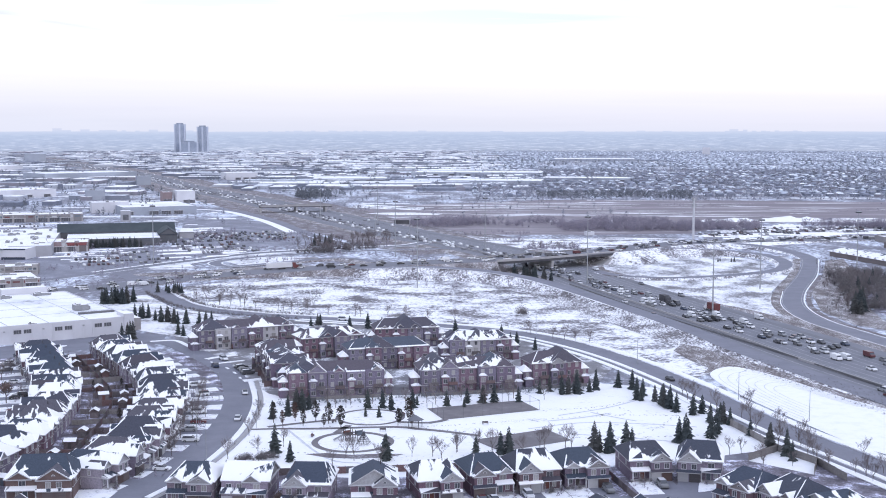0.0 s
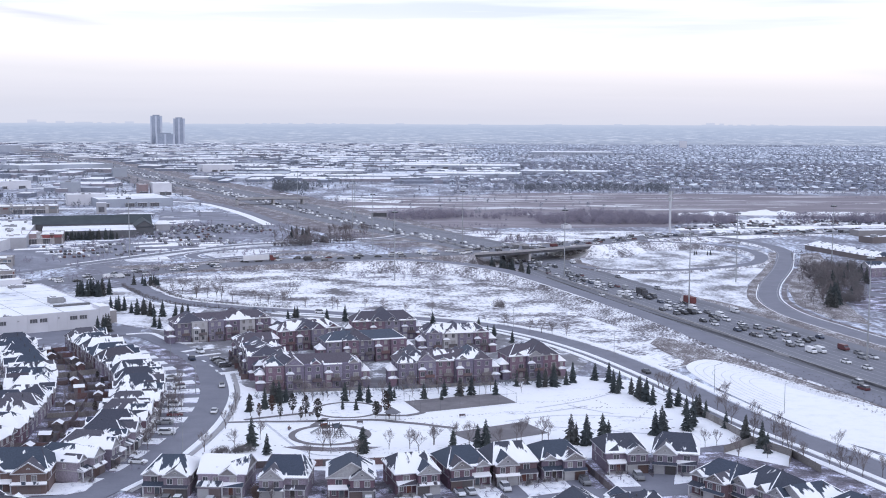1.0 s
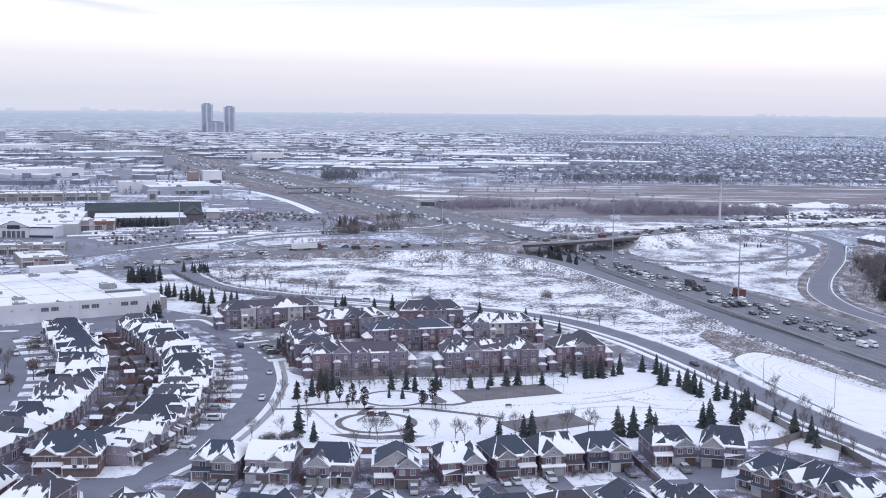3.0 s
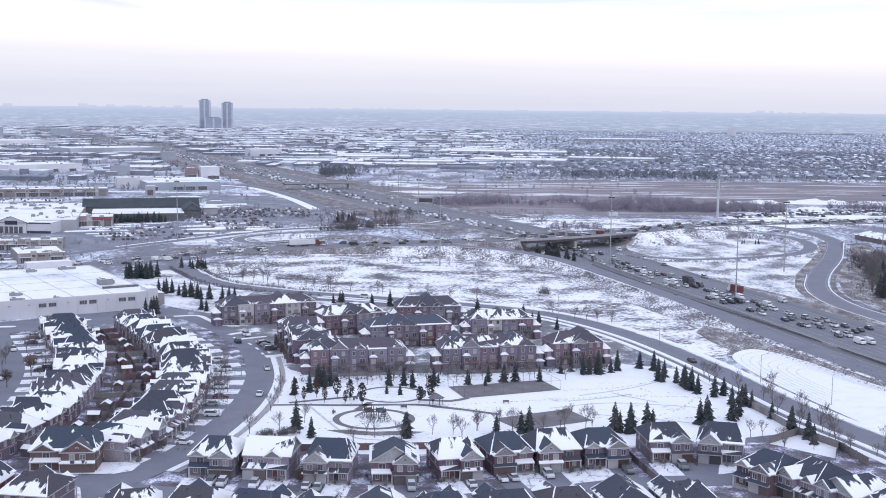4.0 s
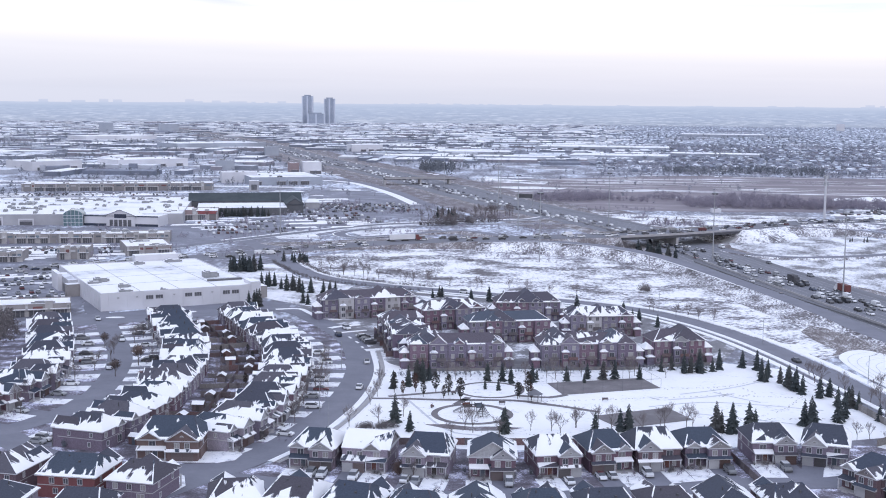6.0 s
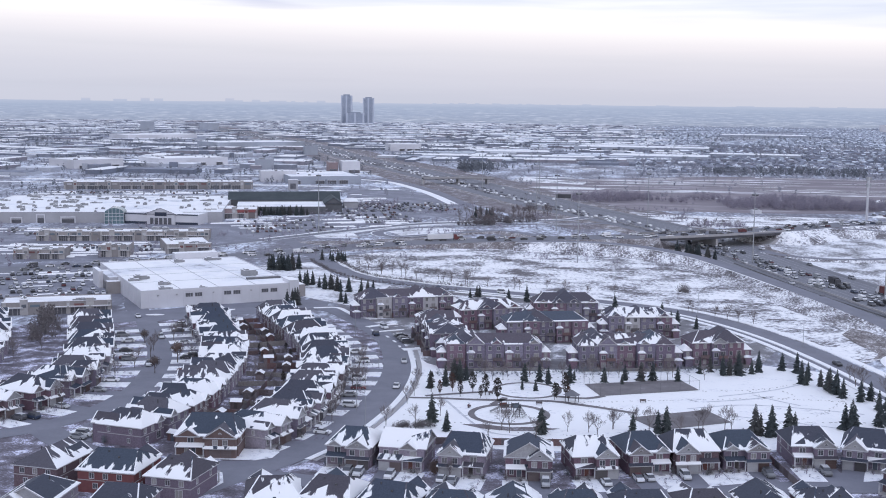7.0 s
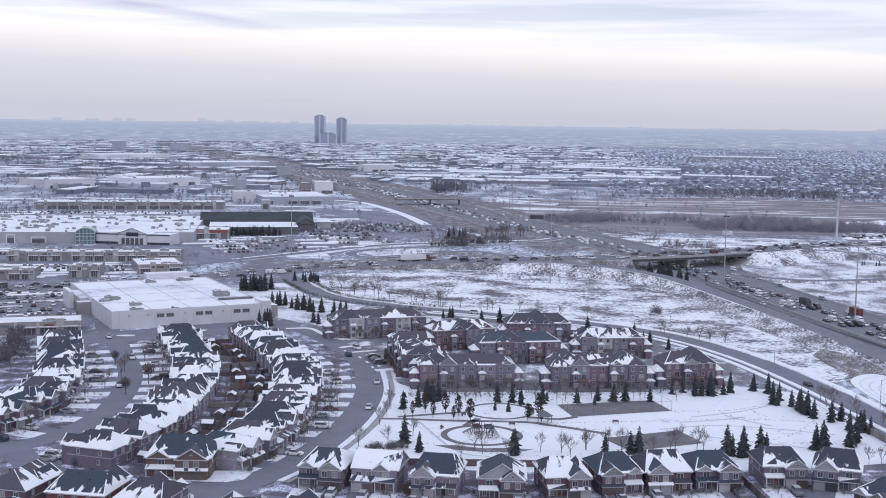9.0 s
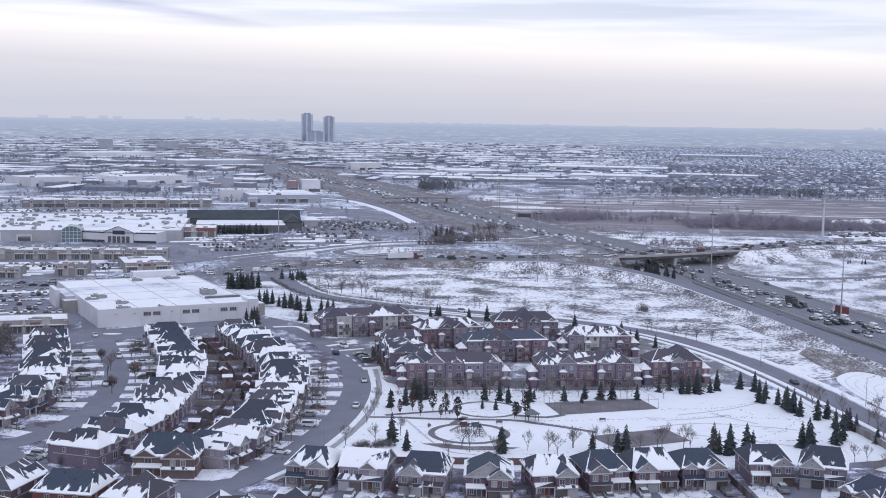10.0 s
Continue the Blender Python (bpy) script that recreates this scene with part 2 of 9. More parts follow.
M_MARSH = material("dry_marsh", [(0.34, (0.175, 0.158, 0.182)), (0.45, (0.235, 0.208, 0.232)), (0.53, (0.28, 0.25, 0.27)), (0.58, (0.42, 0.40, 0.43)), (0.62, (0.76, 0.77, 0.81))],
                   0.018, 0.95, 0.4, 10, "world", fine=0.25, stretch=(0.25, 1.0, 1))
M_BANK = material("snowy_bank", [(0.425, (0.14, 0.13, 0.137)), (0.475, (0.27, 0.255, 0.27)), (0.515, (0.64, 0.645, 0.69)), (0.56, SNOW)],
                  0.10, 0.95, 0.5, 10, "world", fine=0.55, stretch=(1, 0.5, 1))
M_ASPHALT = material("salted_asphalt", [(0.3, (0.173, 0.176, 0.213)), (0.7, (0.244, 0.248, 0.290))], 0.12, 0.85, 0.1, 6, "world", fine=0.3)
M_LANE = material("salted_highway", [(0.3, (0.168, 0.173, 0.2)), (0.7, (0.226, 0.228, 0.258))], 0.05, 0.85, 0.1, 6, "world", fine=0.35)
M_COURT = material("court_asphalt", [(0.35, (0.15, 0.14, 0.15)), (0.6, (0.21, 0.195, 0.205)), (0.72, (0.4, 0.4, 0.43))], 0.2, 0.85, 0.1, 6, "world", fine=0.3)
M_LOT = material("car_park_asphalt", [(0.35, (0.173, 0.175, 0.210)), (0.52, (0.24, 0.245, 0.289)), (0.61, (0.346, 0.356, 0.426)), (0.67, (0.691, 0.733, 0.863))], 0.05, 0.85, 0.1, 7, "world", fine=0.35)
M_YARD = material("trodden_yard", [(0.40, (0.092, 0.082, 0.099)), (0.48, (0.166, 0.152, 0.184)), (0.53, (0.257, 0.245, 0.299)), (0.565, (0.665, 0.674, 0.842)), (0.63, SNOW)], 0.16, 0.9, 0.3, 7, "world", fine=0.35)
M_LAWN = material("snowy_lawn", [(0.34, (0.18, 0.165, 0.16)), (0.40, (0.5, 0.5, 0.53)), (0.45, (0.84, 0.85, 0.89)), (0.55, SNOW)], 0.35, 0.9, 0.3, 6, "world", fine=0.3)
M_BRICK = tinted("house_brick", [(0.180, 0.147, 0.194), (0.237, 0.199, 0.239), (0.140, 0.096, 0.111), (0.275, 0.237, 0.293), (0.162, 0.106, 0.138), (0.190, 0.166, 0.221), (0.150, 0.108, 0.126), (0.300, 0.270, 0.319), (0.223, 0.195, 0.251)], 0.9, grain=0.2)
M_REDBRICK = tinted("red_brick", [(0.158, 0.128, 0.179), (0.201, 0.141, 0.188), (0.168, 0.151, 0.207), (0.222, 0.203, 0.266), (0.189, 0.122, 0.162), (0.179, 0.158, 0.218)], 0.9, grain=0.25)
M_SIDING = tinted("gable_siding", [(0.30, 0.30, 0.32), (0.25, 0.24, 0.25), (0.38, 0.38, 0.40), (0.22, 0.20, 0.205), (0.33, 0.33, 0.355)], 0.7)
M_ROOF = snowy_roof("snowy_shingles", TILES, 0.32)
M_ROOF_BARE = snowy_roof("thawed_shingles", TILES, 0.12)
M_ROOF_WHITE = snowy_roof("white_shingles", TILES, 0.42)
M_ROOF_SNOW = snowy_roof("snow_laden_shingles", TILES, 0.62)
M_ROOF_LINES = snowy_roof("half_thawed_shingles", TILES, 0.20)
M_SKIRT = snowy_roof("skirt_shingles", TILES, 0.34, mid=2.4)
M_PORCHTOP = snowy_roof("porch_shingles", TILES, 0.5, mid=2.6)
M_TERRACE = snowy_roof("terrace_shingles", TERRACE_TILES, 0.20, mid=9.4)
M_TERRACE_SNOW = snowy_roof("snowy_terrace_shingles", TERRACE_TILES, 0.42, mid=9.4)
M_DRIFT = snowy_roof("snow_edge", TILES, 0.64, sheet=0.12)
M_TERRACE_DRIFT = snowy_roof("terrace_snow_edge", TERRACE_TILES, 0.74, mid=9.0, sheet=0.12)
M_TRIM = material("white_trim", [(0.3, (0.46, 0.46, 0.49)), (0.7, (0.58, 0.58, 0.61))], 1.0, 0.6)
M_DIMTRIM = material("stone_trim", [(0.3, (0.36, 0.35, 0.36)), (0.7, (0.46, 0.45, 0.46))], 1.0, 0.7)
M_GLASS = glass("window_glass", (0.09, 0.095, 0.11))
M_PANES = tinted("curtained_panes", [(0.08, 0.085, 0.10), (0.11, 0.11, 0.125), (0.30, 0.29, 0.29), (0.09, 0.095, 0.11), (0.20, 0.195, 0.20), (0.38, 0.37, 0.37)], 0.15, grain=0.1)
M_GARAGE = tinted("garage_door_paint", [(0.36, 0.36, 0.38), (0.10, 0.065, 0.06), (0.12, 0.11, 0.115), (0.44, 0.44, 0.46), (0.15, 0.12, 0.12), (0.07, 0.065, 0.07)], 0.6, grain=0.06)
M_DOOR = tinted("front_door_paint", [(0.06, 0.05, 0.05), (0.15, 0.06, 0.05), (0.10, 0.12, 0.15)], 0.5, grain=0.06)
M_FENCE = tinted("fence_wood", [(0.152, 0.112, 0.115), (0.118, 0.095, 0.10), (0.18, 0.155, 0.16), (0.166, 0.105, 0.105), (0.13, 0.118, 0.125)], 0.9, grain=0.25)
M_TRAIL = material("trodden_snow", [(0.4, (0.52, 0.53, 0.57)), (0.6, (0.76, 0.77, 0.81))], 0.8, 0.9, 0.3, 5, "world", fine=0.4)
M_GREYFENCE = tinted("weathered_fence_wood", [(0.22, 0.205, 0.20), (0.25, 0.235, 0.23), (0.20, 0.185, 0.18)], 0.9, grain=0.25)
M_CONCRETE = material("concrete", [(0.3, (0.34, 0.33, 0.34)), (0.7, (0.46, 0.45, 0.46))], 0.5, 0.9, 0.1, 5, fine=0.3)
M_GIRDER = material("weathered_girder", [(0.3, (0.045, 0.045, 0.055)), (0.7, (0.09, 0.09, 0.10))], 0.3, 0.7)
M_STORE = material("store_panel", [(0.3, (0.56, 0.56, 0.60)), (0.7, (0.66, 0.66, 0.70))], 0.08, 0.7, 0.05, 5, fine=0.2)
M_BEIGE = material("beige_stucco", [(0.3, (0.24, 0.225, 0.225)), (0.7, (0.33, 0.31, 0.308))], 0.2, 0.85, 0.05, 5, fine=0.2)
M_GREYWALL = material("grey_cladding", [(0.3, (0.34, 0.34, 0.37)), (0.7, (0.44, 0.44, 0.47))], 0.1, 0.8, fine=0.2)
M_BROWN = material("brown_cladding", [(0.3, (0.15, 0.13, 0.13)), (0.7, (0.20, 0.175, 0.175))], 0.1, 0.8, fine=0.2)
M_RED = material("red_cladding", [(0.3, (0.26, 0.20, 0.205)), (0.7, (0.33, 0.25, 0.255))], 0.1, 0.7)
M_FLATROOF = material("snowy_flat_roof", [(0.32, (0.40, 0.40, 0.44)), (0.38, (0.78, 0.80, 0.85)), (0.5, SNOW)], 0.035, 0.8, 0.2, 6, "world", fine=0.2)
M_METAL = material("galvanised_metal", [(0.3, (0.33, 0.34, 0.36)), (0.7, (0.44, 0.45, 0.47))], 1.0, 0.45, metal=0.6)
M_DARKGREEN = material("dark_slate_roof", [(0.3, (0.042, 0.055, 0.062)), (0.7, (0.07, 0.085, 0.092))], 0.1, 0.85)
M_NEEDLE = tinted("spruce_needles", [(0.046, 0.057, 0.061), (0.057, 0.068, 0.068), (0.043, 0.054, 0.058), (0.066, 0.069, 0.069)], 0.9, grain=0.4)
M_BARK = material("bark", [(0.3, (0.09, 0.075, 0.07)), (0.7, (0.17, 0.145, 0.14))], 2.0, 0.95)
M_TWIG = tinted("bare_twigs", [(0.20, 0.175, 0.18), (0.17, 0.148, 0.152), (0.23, 0.205, 0.21)], 0.95, grain=0.25)
M_LEAF = tinted("withered_leaves", [(0.045, 0.042, 0.04), (0.06, 0.05, 0.045), (0.085, 0.05, 0.042), (0.05, 0.05, 0.048)], 0.9, grain=0.4)
M_PAINT = tinted("car_paint", [(0.72, 0.73, 0.75), (0.62, 0.63, 0.65), (0.04, 0.04, 0.045), (0.30, 0.31, 0.33), (0.82, 0.82, 0.84), (0.09, 0.09, 0.10), (0.80, 0.81, 0.83), (0.76, 0.77, 0.79), (0.20, 0.205, 0.215),
                               (0.48, 0.49, 0.51), (0.80, 0.81, 0.83), (0.045, 0.06, 0.10), (0.15, 0.15, 0.16), (0.12, 0.04, 0.045), (0.05, 0.05, 0.055), (0.66, 0.67, 0.69)], 0.3, grain=0.04)
M_TYRE = material("tyre_rubber", [(0.3, (0.02, 0.02, 0.02)), (0.7, (0.035, 0.035, 0.035))], 3.0, 0.9)
# aerial haze painted into far walls and roofs: darks lifted and blued
M_FARWALL = tinted("hazed_far_walls", [(0.25, 0.27, 0.325), (0.20, 0.22, 0.275), (0.46, 0.48, 0.54), (0.27, 0.26, 0.30), (0.18, 0.20, 0.255)], 0.9, island=True)
M_FARROOF = tinted("hazed_far_roofs", [(0.84, 0.86, 0.90), (0.27, 0.29, 0.35), (0.72, 0.75, 0.81), (0.32, 0.34, 0.40), (0.86, 0.88, 0.92), (0.24, 0.26, 0.32), (0.56, 0.60, 0.66), (0.82, 0.84, 0.89)], 0.9, island=True, grain=0.3, scale=0.12)
M_SUBROOF = tinted("hazed_far_suburb_roofs", [(0.70, 0.74, 0.80), (0.24, 0.26, 0.32), (0.26, 0.28, 0.34), (0.46, 0.50, 0.57), (0.22, 0.24, 0.30), (0.78, 0.81, 0.87), (0.28, 0.30, 0.36), (0.25, 0.27, 0.33), (0.50, 0.54, 0.60), (0.24, 0.26, 0.32)], 0.9, island=True, grain=0.3, scale=0.12)
# haze painted into the colours: paler, bluer copies of the far set
M_HAZEWALL = tinted("hazed_siding", [(0.34, 0.37, 0.44), (0.38, 0.41, 0.48), (0.31, 0.34, 0.41)], 0.9, island=True)
M_HAZEROOF = tinted("hazed_suburb_roofs", [(0.70, 0.74, 0.81), (0.36, 0.39, 0.46), (0.40, 0.43, 0.50), (0.52, 0.56, 0.63), (0.34, 0.37, 0.44), (0.66, 0.70, 0.77)], 0.9, island=True, grain=0.2, scale=0.12)
M_HAZEWOOD = tinted("hazed_winter_woods", [(0.37, 0.395, 0.46), (0.41, 0.43, 0.49), (0.34, 0.37, 0.435)], 0.95, island=True, grain=0.2)
M_BROWNGRASS = material("brown_verge", [(0.36, (0.115, 0.099, 0.105)), (0.48, (0.178, 0.156, 0.166)), (0.55, (0.25, 0.233, 0.247)), (0.61, (0.672, 0.693, 0.777))], 0.12, 0.95, 0.4, 8, "world", fine=0.5)
# bare woods lightened and blued in place of haze; near shrubs share M_FARTREE
M_FARTREE = tinted("hazed_bare_woods", [(0.30, 0.277, 0.335), (0.335, 0.308, 0.365), (0.265, 0.25, 0.31), (0.32, 0.295, 0.35)], 0.95, island=True, grain=0.3)
M_FARWOOD = tinted("hazed_distant_woods", [(0.29, 0.30, 0.35), (0.33, 0.335, 0.385), (0.26, 0.27, 0.32)], 0.95, island=True, grain=0.3)
M_RAMPWOOD = tinted("brown_thicket", [(0.18, 0.165, 0.172), (0.155, 0.143, 0.152), (0.205, 0.188, 0.192), (0.15, 0.145, 0.15)], 0.95, island=True, grain=0.3)
# evergreen colour raised for haze; shrubs near the houses use it too
M_FAREVER = tinted("hazed_evergreens", [(0.15, 0.168, 0.195), (0.175, 0.19, 0.217), (0.19, 0.205, 0.23)], 0.95, island=True, grain=0.3)


# ---- mesh tools ----
class Mesh:
    """Collects points and faces, with a material slot for each face."""

    def __init__(self):
        self.v, self.f, self.m = [], [], []

    def face(self, pts, m=0):
        k = len(self.v)
        self.v.extend(tuple(p) for p in pts)
        self.f.append(tuple(range(k, k + len(pts))))
        self.m.append(m)

    def box(self, x0, x1, y0, y1, z0, z1, m=0, top=None, bottom=True):
        k = len(self.v)
        self.v.extend([(x0, y0, z0), (x1, y0, z0), (x1, y1, z0), (x0, y1, z0), (x0, y0, z1), (x1, y0, z1), (x1, y1, z1), (x0, y1, z1)])
        for q in ((0, 1, 5, 4), (1, 2, 6, 5), (2, 3, 7, 6), (3, 0, 4, 7)):
            self.f.append(tuple(k + i for i in q))
            self.m.append(m)
        self.f.append((k + 4, k + 5, k + 6, k + 7))
        self.m.append(m if top is None else top)
        if bottom:
            self.f.append((k + 3, k + 2, k + 1, k))
            self.m.append(m)

    def tube(self, a, b, ra, rb, sides=5, m=0, cap=False):
        a, b = Vector(a), Vector(b)
        d = (b - a).normalized()
        u = d.orthogonal().normalized()
        w = d.cross(u)
        k = len(self.v)
        for c, r in ((a, ra), (b, rb)):
            for i in range(sides):
                t = 2 * math.pi * i / sides
                self.v.append(tuple(c + r * (math.cos(t) * u + math.sin(t) * w)))
        for i in range(sides):
            j = (i + 1) % sides
            self.f.append((k + i, k + j, k + sides + j, k + sides + i))
            self.m.append(m)
        if cap:
            self.f.append(tuple(k + sides + i for i in range(sides)))
            self.m.append(m)
            self.f.append(tuple(k + i for i in reversed(range(sides))))
            self.m.append(m)

    def weld(self):
        """Joins points that lie on one another, so that a run of faces is one piece."""
        seen, idx, pts = {}, [], []
        for p in self.v:
            k = tuple(round(float(c), 3) for c in p)
            if k not in seen:
                seen[k] = len(pts)
                pts.append(k)
            idx.append(seen[k])
        self.v, self.f = pts, [tuple(idx[i] for i in f) for f in self.f]
        return self

    def data(self, name, mats, smooth=False):
        me = bpy.data.meshes.new(name)
        me.from_pydata(self.v, [], self.f)
        for m in mats:
            me.materials.append(m)
        if len(mats) > 1:
            me.polygons.foreach_set("material_index", self.m)
        if smooth:
            me.polygons.foreach_set("use_smooth", [True] * len(self.f))
        me.update()
        return me


def part(name, mesh, mats, parent=None, label="", smooth=False):
    """Links a mesh (or shared mesh data) as one object, under a thing where one is given."""
    mats = mats if isinstance(mats, (list, tuple)) else [mats]
    ob = new(name, mesh.data(name, mats, smooth) if isinstance(mesh, Mesh) else mesh)
    if parent is not None:
        ob.parent = parent
    if label:
        ob["label"] = label
    return ob


def spline(pts, step):
    """Points along a smooth line through rows of numbers (x, y, z, width)."""
    p = [np.array(q, float) for q in pts]
    p = [2 * p[0] - p[1]] + p + [2 * p[-1] - p[-2]]
    out = []
    for i in range(1, len(p) - 2):
        k = max(2, int(np.hypot(*(p[i + 1] - p[i])[:2]) / step))
        for j in range(k):
            t = j / k
            out.append(0.5 * (2 * p[i] + (p[i + 1] - p[i - 1]) * t + (2 * p[i - 1] - 5 * p[i] + 4 * p[i + 1] - p[i + 2]) * t * t
                              + (3 * p[i] - p[i - 1] - 3 * p[i + 1] + p[i + 2]) * t ** 3))
    out.append(p[-2])
    return out


def sides(line):
    """The unit way to the right of each point of a line."""
    out = []
    for i in range(len(line)):
        d = (line[min(i + 1, len(line) - 1)] - line[max(i - 1, 0)])[:2]
        d = d / (np.hypot(*d) + 1e-9)
        out.append(np.array((d[1], -d[0])))
    return out


def strip(name, pts, mat, label, z=0.0, step=12.0, off=0.0, width=None, bank=None, category="road", kerb=0.0):
    """A ribbon along a line, at an offset to its right; with bank its raised parts get earth slopes."""
    line = spline(pts, step)
    side = sides(line)
    me, bk = Mesh(), Mesh()
    rows = []
    for p, s in zip(line, side):
        w = (width or p[3]) / 2
        c = p[:2] + s * off
        h = p[2] + z
        rows.append((c - s * w, c + s * w, h, s))
    for (a, b, h, s), (c, d, g, q) in zip(rows, rows[1:]):
        me.face([(*a, h), (*b, h), (*d, g), (*c, g)])
        if kerb:
            me.face([(*b, h - kerb), (*d, g - kerb), (*d, g), (*b, h)])
            me.face([(*a, h), (*c, g), (*c, g - kerb), (*a, h - kerb)])
        if bank and max(h, g) > 0.35:
            for e0, e1, s0, s1 in ((a, c, -s, -q), (b, d, s, q)):
                bk.face([(*e0, h - 0.02), (*e1, g - 0.02), (*(e1 + s1 * g * 2.0), -0.3), (*(e0 + s0 * h * 2.0), -0.3)])
    ob = tagged(part(name, me.weld(), mat), label, category, kind="structure")
    if bank and bk.f:
        tagged(part("embankment", bk.weld(), bank), "grassy earth embankment with patchy snow beside the road", "embankment", kind="structure")
    return ob


def area(name, pts, mat, z, label, category="ground"):
    me = Mesh()
    me.face([(x, y, z) for x, y in pts])
    return tagged(part(name, me, mat), label, category, kind="structure")


# ---- ground, distance and roads ----
def build_ground():
    me = Mesh()
    n = 96
    ring = [0, 150, 400, 800, 1500, 2600, 4940]
    for i in range(n):
        a, b = 2 * math.pi * i / n, 2 * math.pi * (i + 1) / n
        for r0, r1 in zip(ring, ring[1:]):
            q = [(r1 * math.sin(a), r1 * math.cos(a), 0), (r0 * math.sin(a), r0 * math.cos(a), 0), (r0 * math.sin(b), r0 * math.cos(b), 0), (r1 * math.sin(b), r1 * math.cos(b), 0)]
            me.face(q if r0 else [q[0], q[1], q[3]])
    tagged(part("ground", me, M_GROUND), "flat winter ground with patchy thin snow and dry grass", "ground", kind="structure")
    # distance: a low glowing rim of painted haze, uneven faint skyline, far behind everything
    rim = Mesh()
    rng = random.Random(5)
    m, r = 1800, 4900
    blocks = ((13.4, 0.16, 88), (13.85, 0.14, 86), (13.1, 0.1, 80), (-17.6, 0.14, 92), (-17.2, 0.26, 84), (-14.0, 0.07, 98), (-13.4, 0.19, 86), (-11.9, 0.3, 83), (-20.8, 0.2, 88), (-21.4, 0.16, 90),
              (9.2, 0.2, 82), (10.4, 0.14, 81), (-6.8, 0.16, 82), (-15.4, 0.4, 84), (-16.3, 0.2, 87), (-22.6, 0.3, 85), (-24.0, 0.2, 88), (6.2, 0.3, 81), (2.5, 0.25, 81))
    for i in range(m):
        deg = -180 + 360 * (i + 0.5) / m
        a, b = radians(-180 + 360 * i / m), radians(-180 + 360 * (i + 1) / m)
        h = 78.5 + 2.2 * noise.noise((i * 0.03, 0, 0)) + 1.2 * noise.noise((i * 0.3, 3, 0))
        if noise.noise((i * 0.02, 9, 0)) > 0.1 and rng.random() < 0.3:
            h += rng.uniform(0.8, 4.5)
        for d, w, top in blocks:
            if abs(deg - d) < w:
                h = max(h, top)
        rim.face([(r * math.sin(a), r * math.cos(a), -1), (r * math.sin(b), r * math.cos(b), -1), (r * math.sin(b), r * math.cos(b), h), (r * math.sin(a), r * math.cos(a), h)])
    # emission carries the haze: blue-grey at the foot, paler towards the top
    mt = bpy.data.materials.new("painted_haze_rim")
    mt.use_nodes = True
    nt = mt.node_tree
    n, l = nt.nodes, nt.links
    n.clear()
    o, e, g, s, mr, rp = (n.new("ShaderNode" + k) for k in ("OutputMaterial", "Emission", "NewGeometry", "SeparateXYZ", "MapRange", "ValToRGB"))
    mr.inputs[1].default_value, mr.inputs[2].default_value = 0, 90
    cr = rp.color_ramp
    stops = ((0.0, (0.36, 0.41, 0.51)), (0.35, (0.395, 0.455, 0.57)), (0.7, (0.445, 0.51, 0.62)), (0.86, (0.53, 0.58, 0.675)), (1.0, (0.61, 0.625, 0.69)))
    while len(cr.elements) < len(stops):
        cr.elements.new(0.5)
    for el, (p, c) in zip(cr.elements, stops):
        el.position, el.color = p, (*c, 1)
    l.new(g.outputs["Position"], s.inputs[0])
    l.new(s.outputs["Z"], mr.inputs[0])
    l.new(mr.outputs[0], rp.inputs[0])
    fade = n.new("ShaderNodeMapRange")     # painted haze: the streaks fade out higher up the rim
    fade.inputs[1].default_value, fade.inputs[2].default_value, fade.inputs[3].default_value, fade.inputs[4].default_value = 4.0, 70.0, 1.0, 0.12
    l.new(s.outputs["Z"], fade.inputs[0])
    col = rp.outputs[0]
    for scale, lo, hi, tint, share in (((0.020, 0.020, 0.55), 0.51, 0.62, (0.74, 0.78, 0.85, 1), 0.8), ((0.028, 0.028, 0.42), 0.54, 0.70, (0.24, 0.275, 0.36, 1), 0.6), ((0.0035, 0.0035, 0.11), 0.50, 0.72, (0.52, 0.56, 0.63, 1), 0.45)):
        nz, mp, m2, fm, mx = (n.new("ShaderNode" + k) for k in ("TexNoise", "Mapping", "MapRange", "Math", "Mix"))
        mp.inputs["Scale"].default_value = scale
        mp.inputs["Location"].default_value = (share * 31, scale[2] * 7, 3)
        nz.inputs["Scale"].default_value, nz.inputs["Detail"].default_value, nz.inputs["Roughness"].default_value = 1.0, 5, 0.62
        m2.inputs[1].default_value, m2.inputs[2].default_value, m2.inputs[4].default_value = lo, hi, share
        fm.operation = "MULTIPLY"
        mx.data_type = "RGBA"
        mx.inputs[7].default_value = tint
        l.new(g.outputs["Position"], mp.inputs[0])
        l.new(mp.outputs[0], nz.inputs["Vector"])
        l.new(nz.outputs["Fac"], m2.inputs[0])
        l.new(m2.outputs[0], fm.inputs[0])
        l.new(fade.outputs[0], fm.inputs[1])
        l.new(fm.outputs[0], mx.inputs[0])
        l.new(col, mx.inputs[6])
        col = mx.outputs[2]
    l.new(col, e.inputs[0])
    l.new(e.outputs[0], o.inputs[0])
    tagged(part("backdrop", rim.weld(), mt), "glowing blue-grey rim with painted haze and a faint far skyline", "distance", kind="structure")


build_ground()
HIGHWAY = [(260, 60, 0, 58), (205, 240, 0, 58), (166, 365, 0, 56), (144, 439, 0, 54), (134, 482, 0, 52), (121, 531, 0, 50), (104, 596, 0, 46), (88, 656, 0, 46), (74, 715, 0, 46), (36, 842, 0, 48),
           (-40, 1003, 0, 58), (-140, 1245, 0, 58), (-258, 1525, 0, 56), (-365, 1765, 0, 52), (-590, 2340, 0, 50), (-740, 2650, 0, 48), (-900, 2985, 0, 46), (-1150, 3500, 0, 46), (-1500, 4200, 0, 46)]
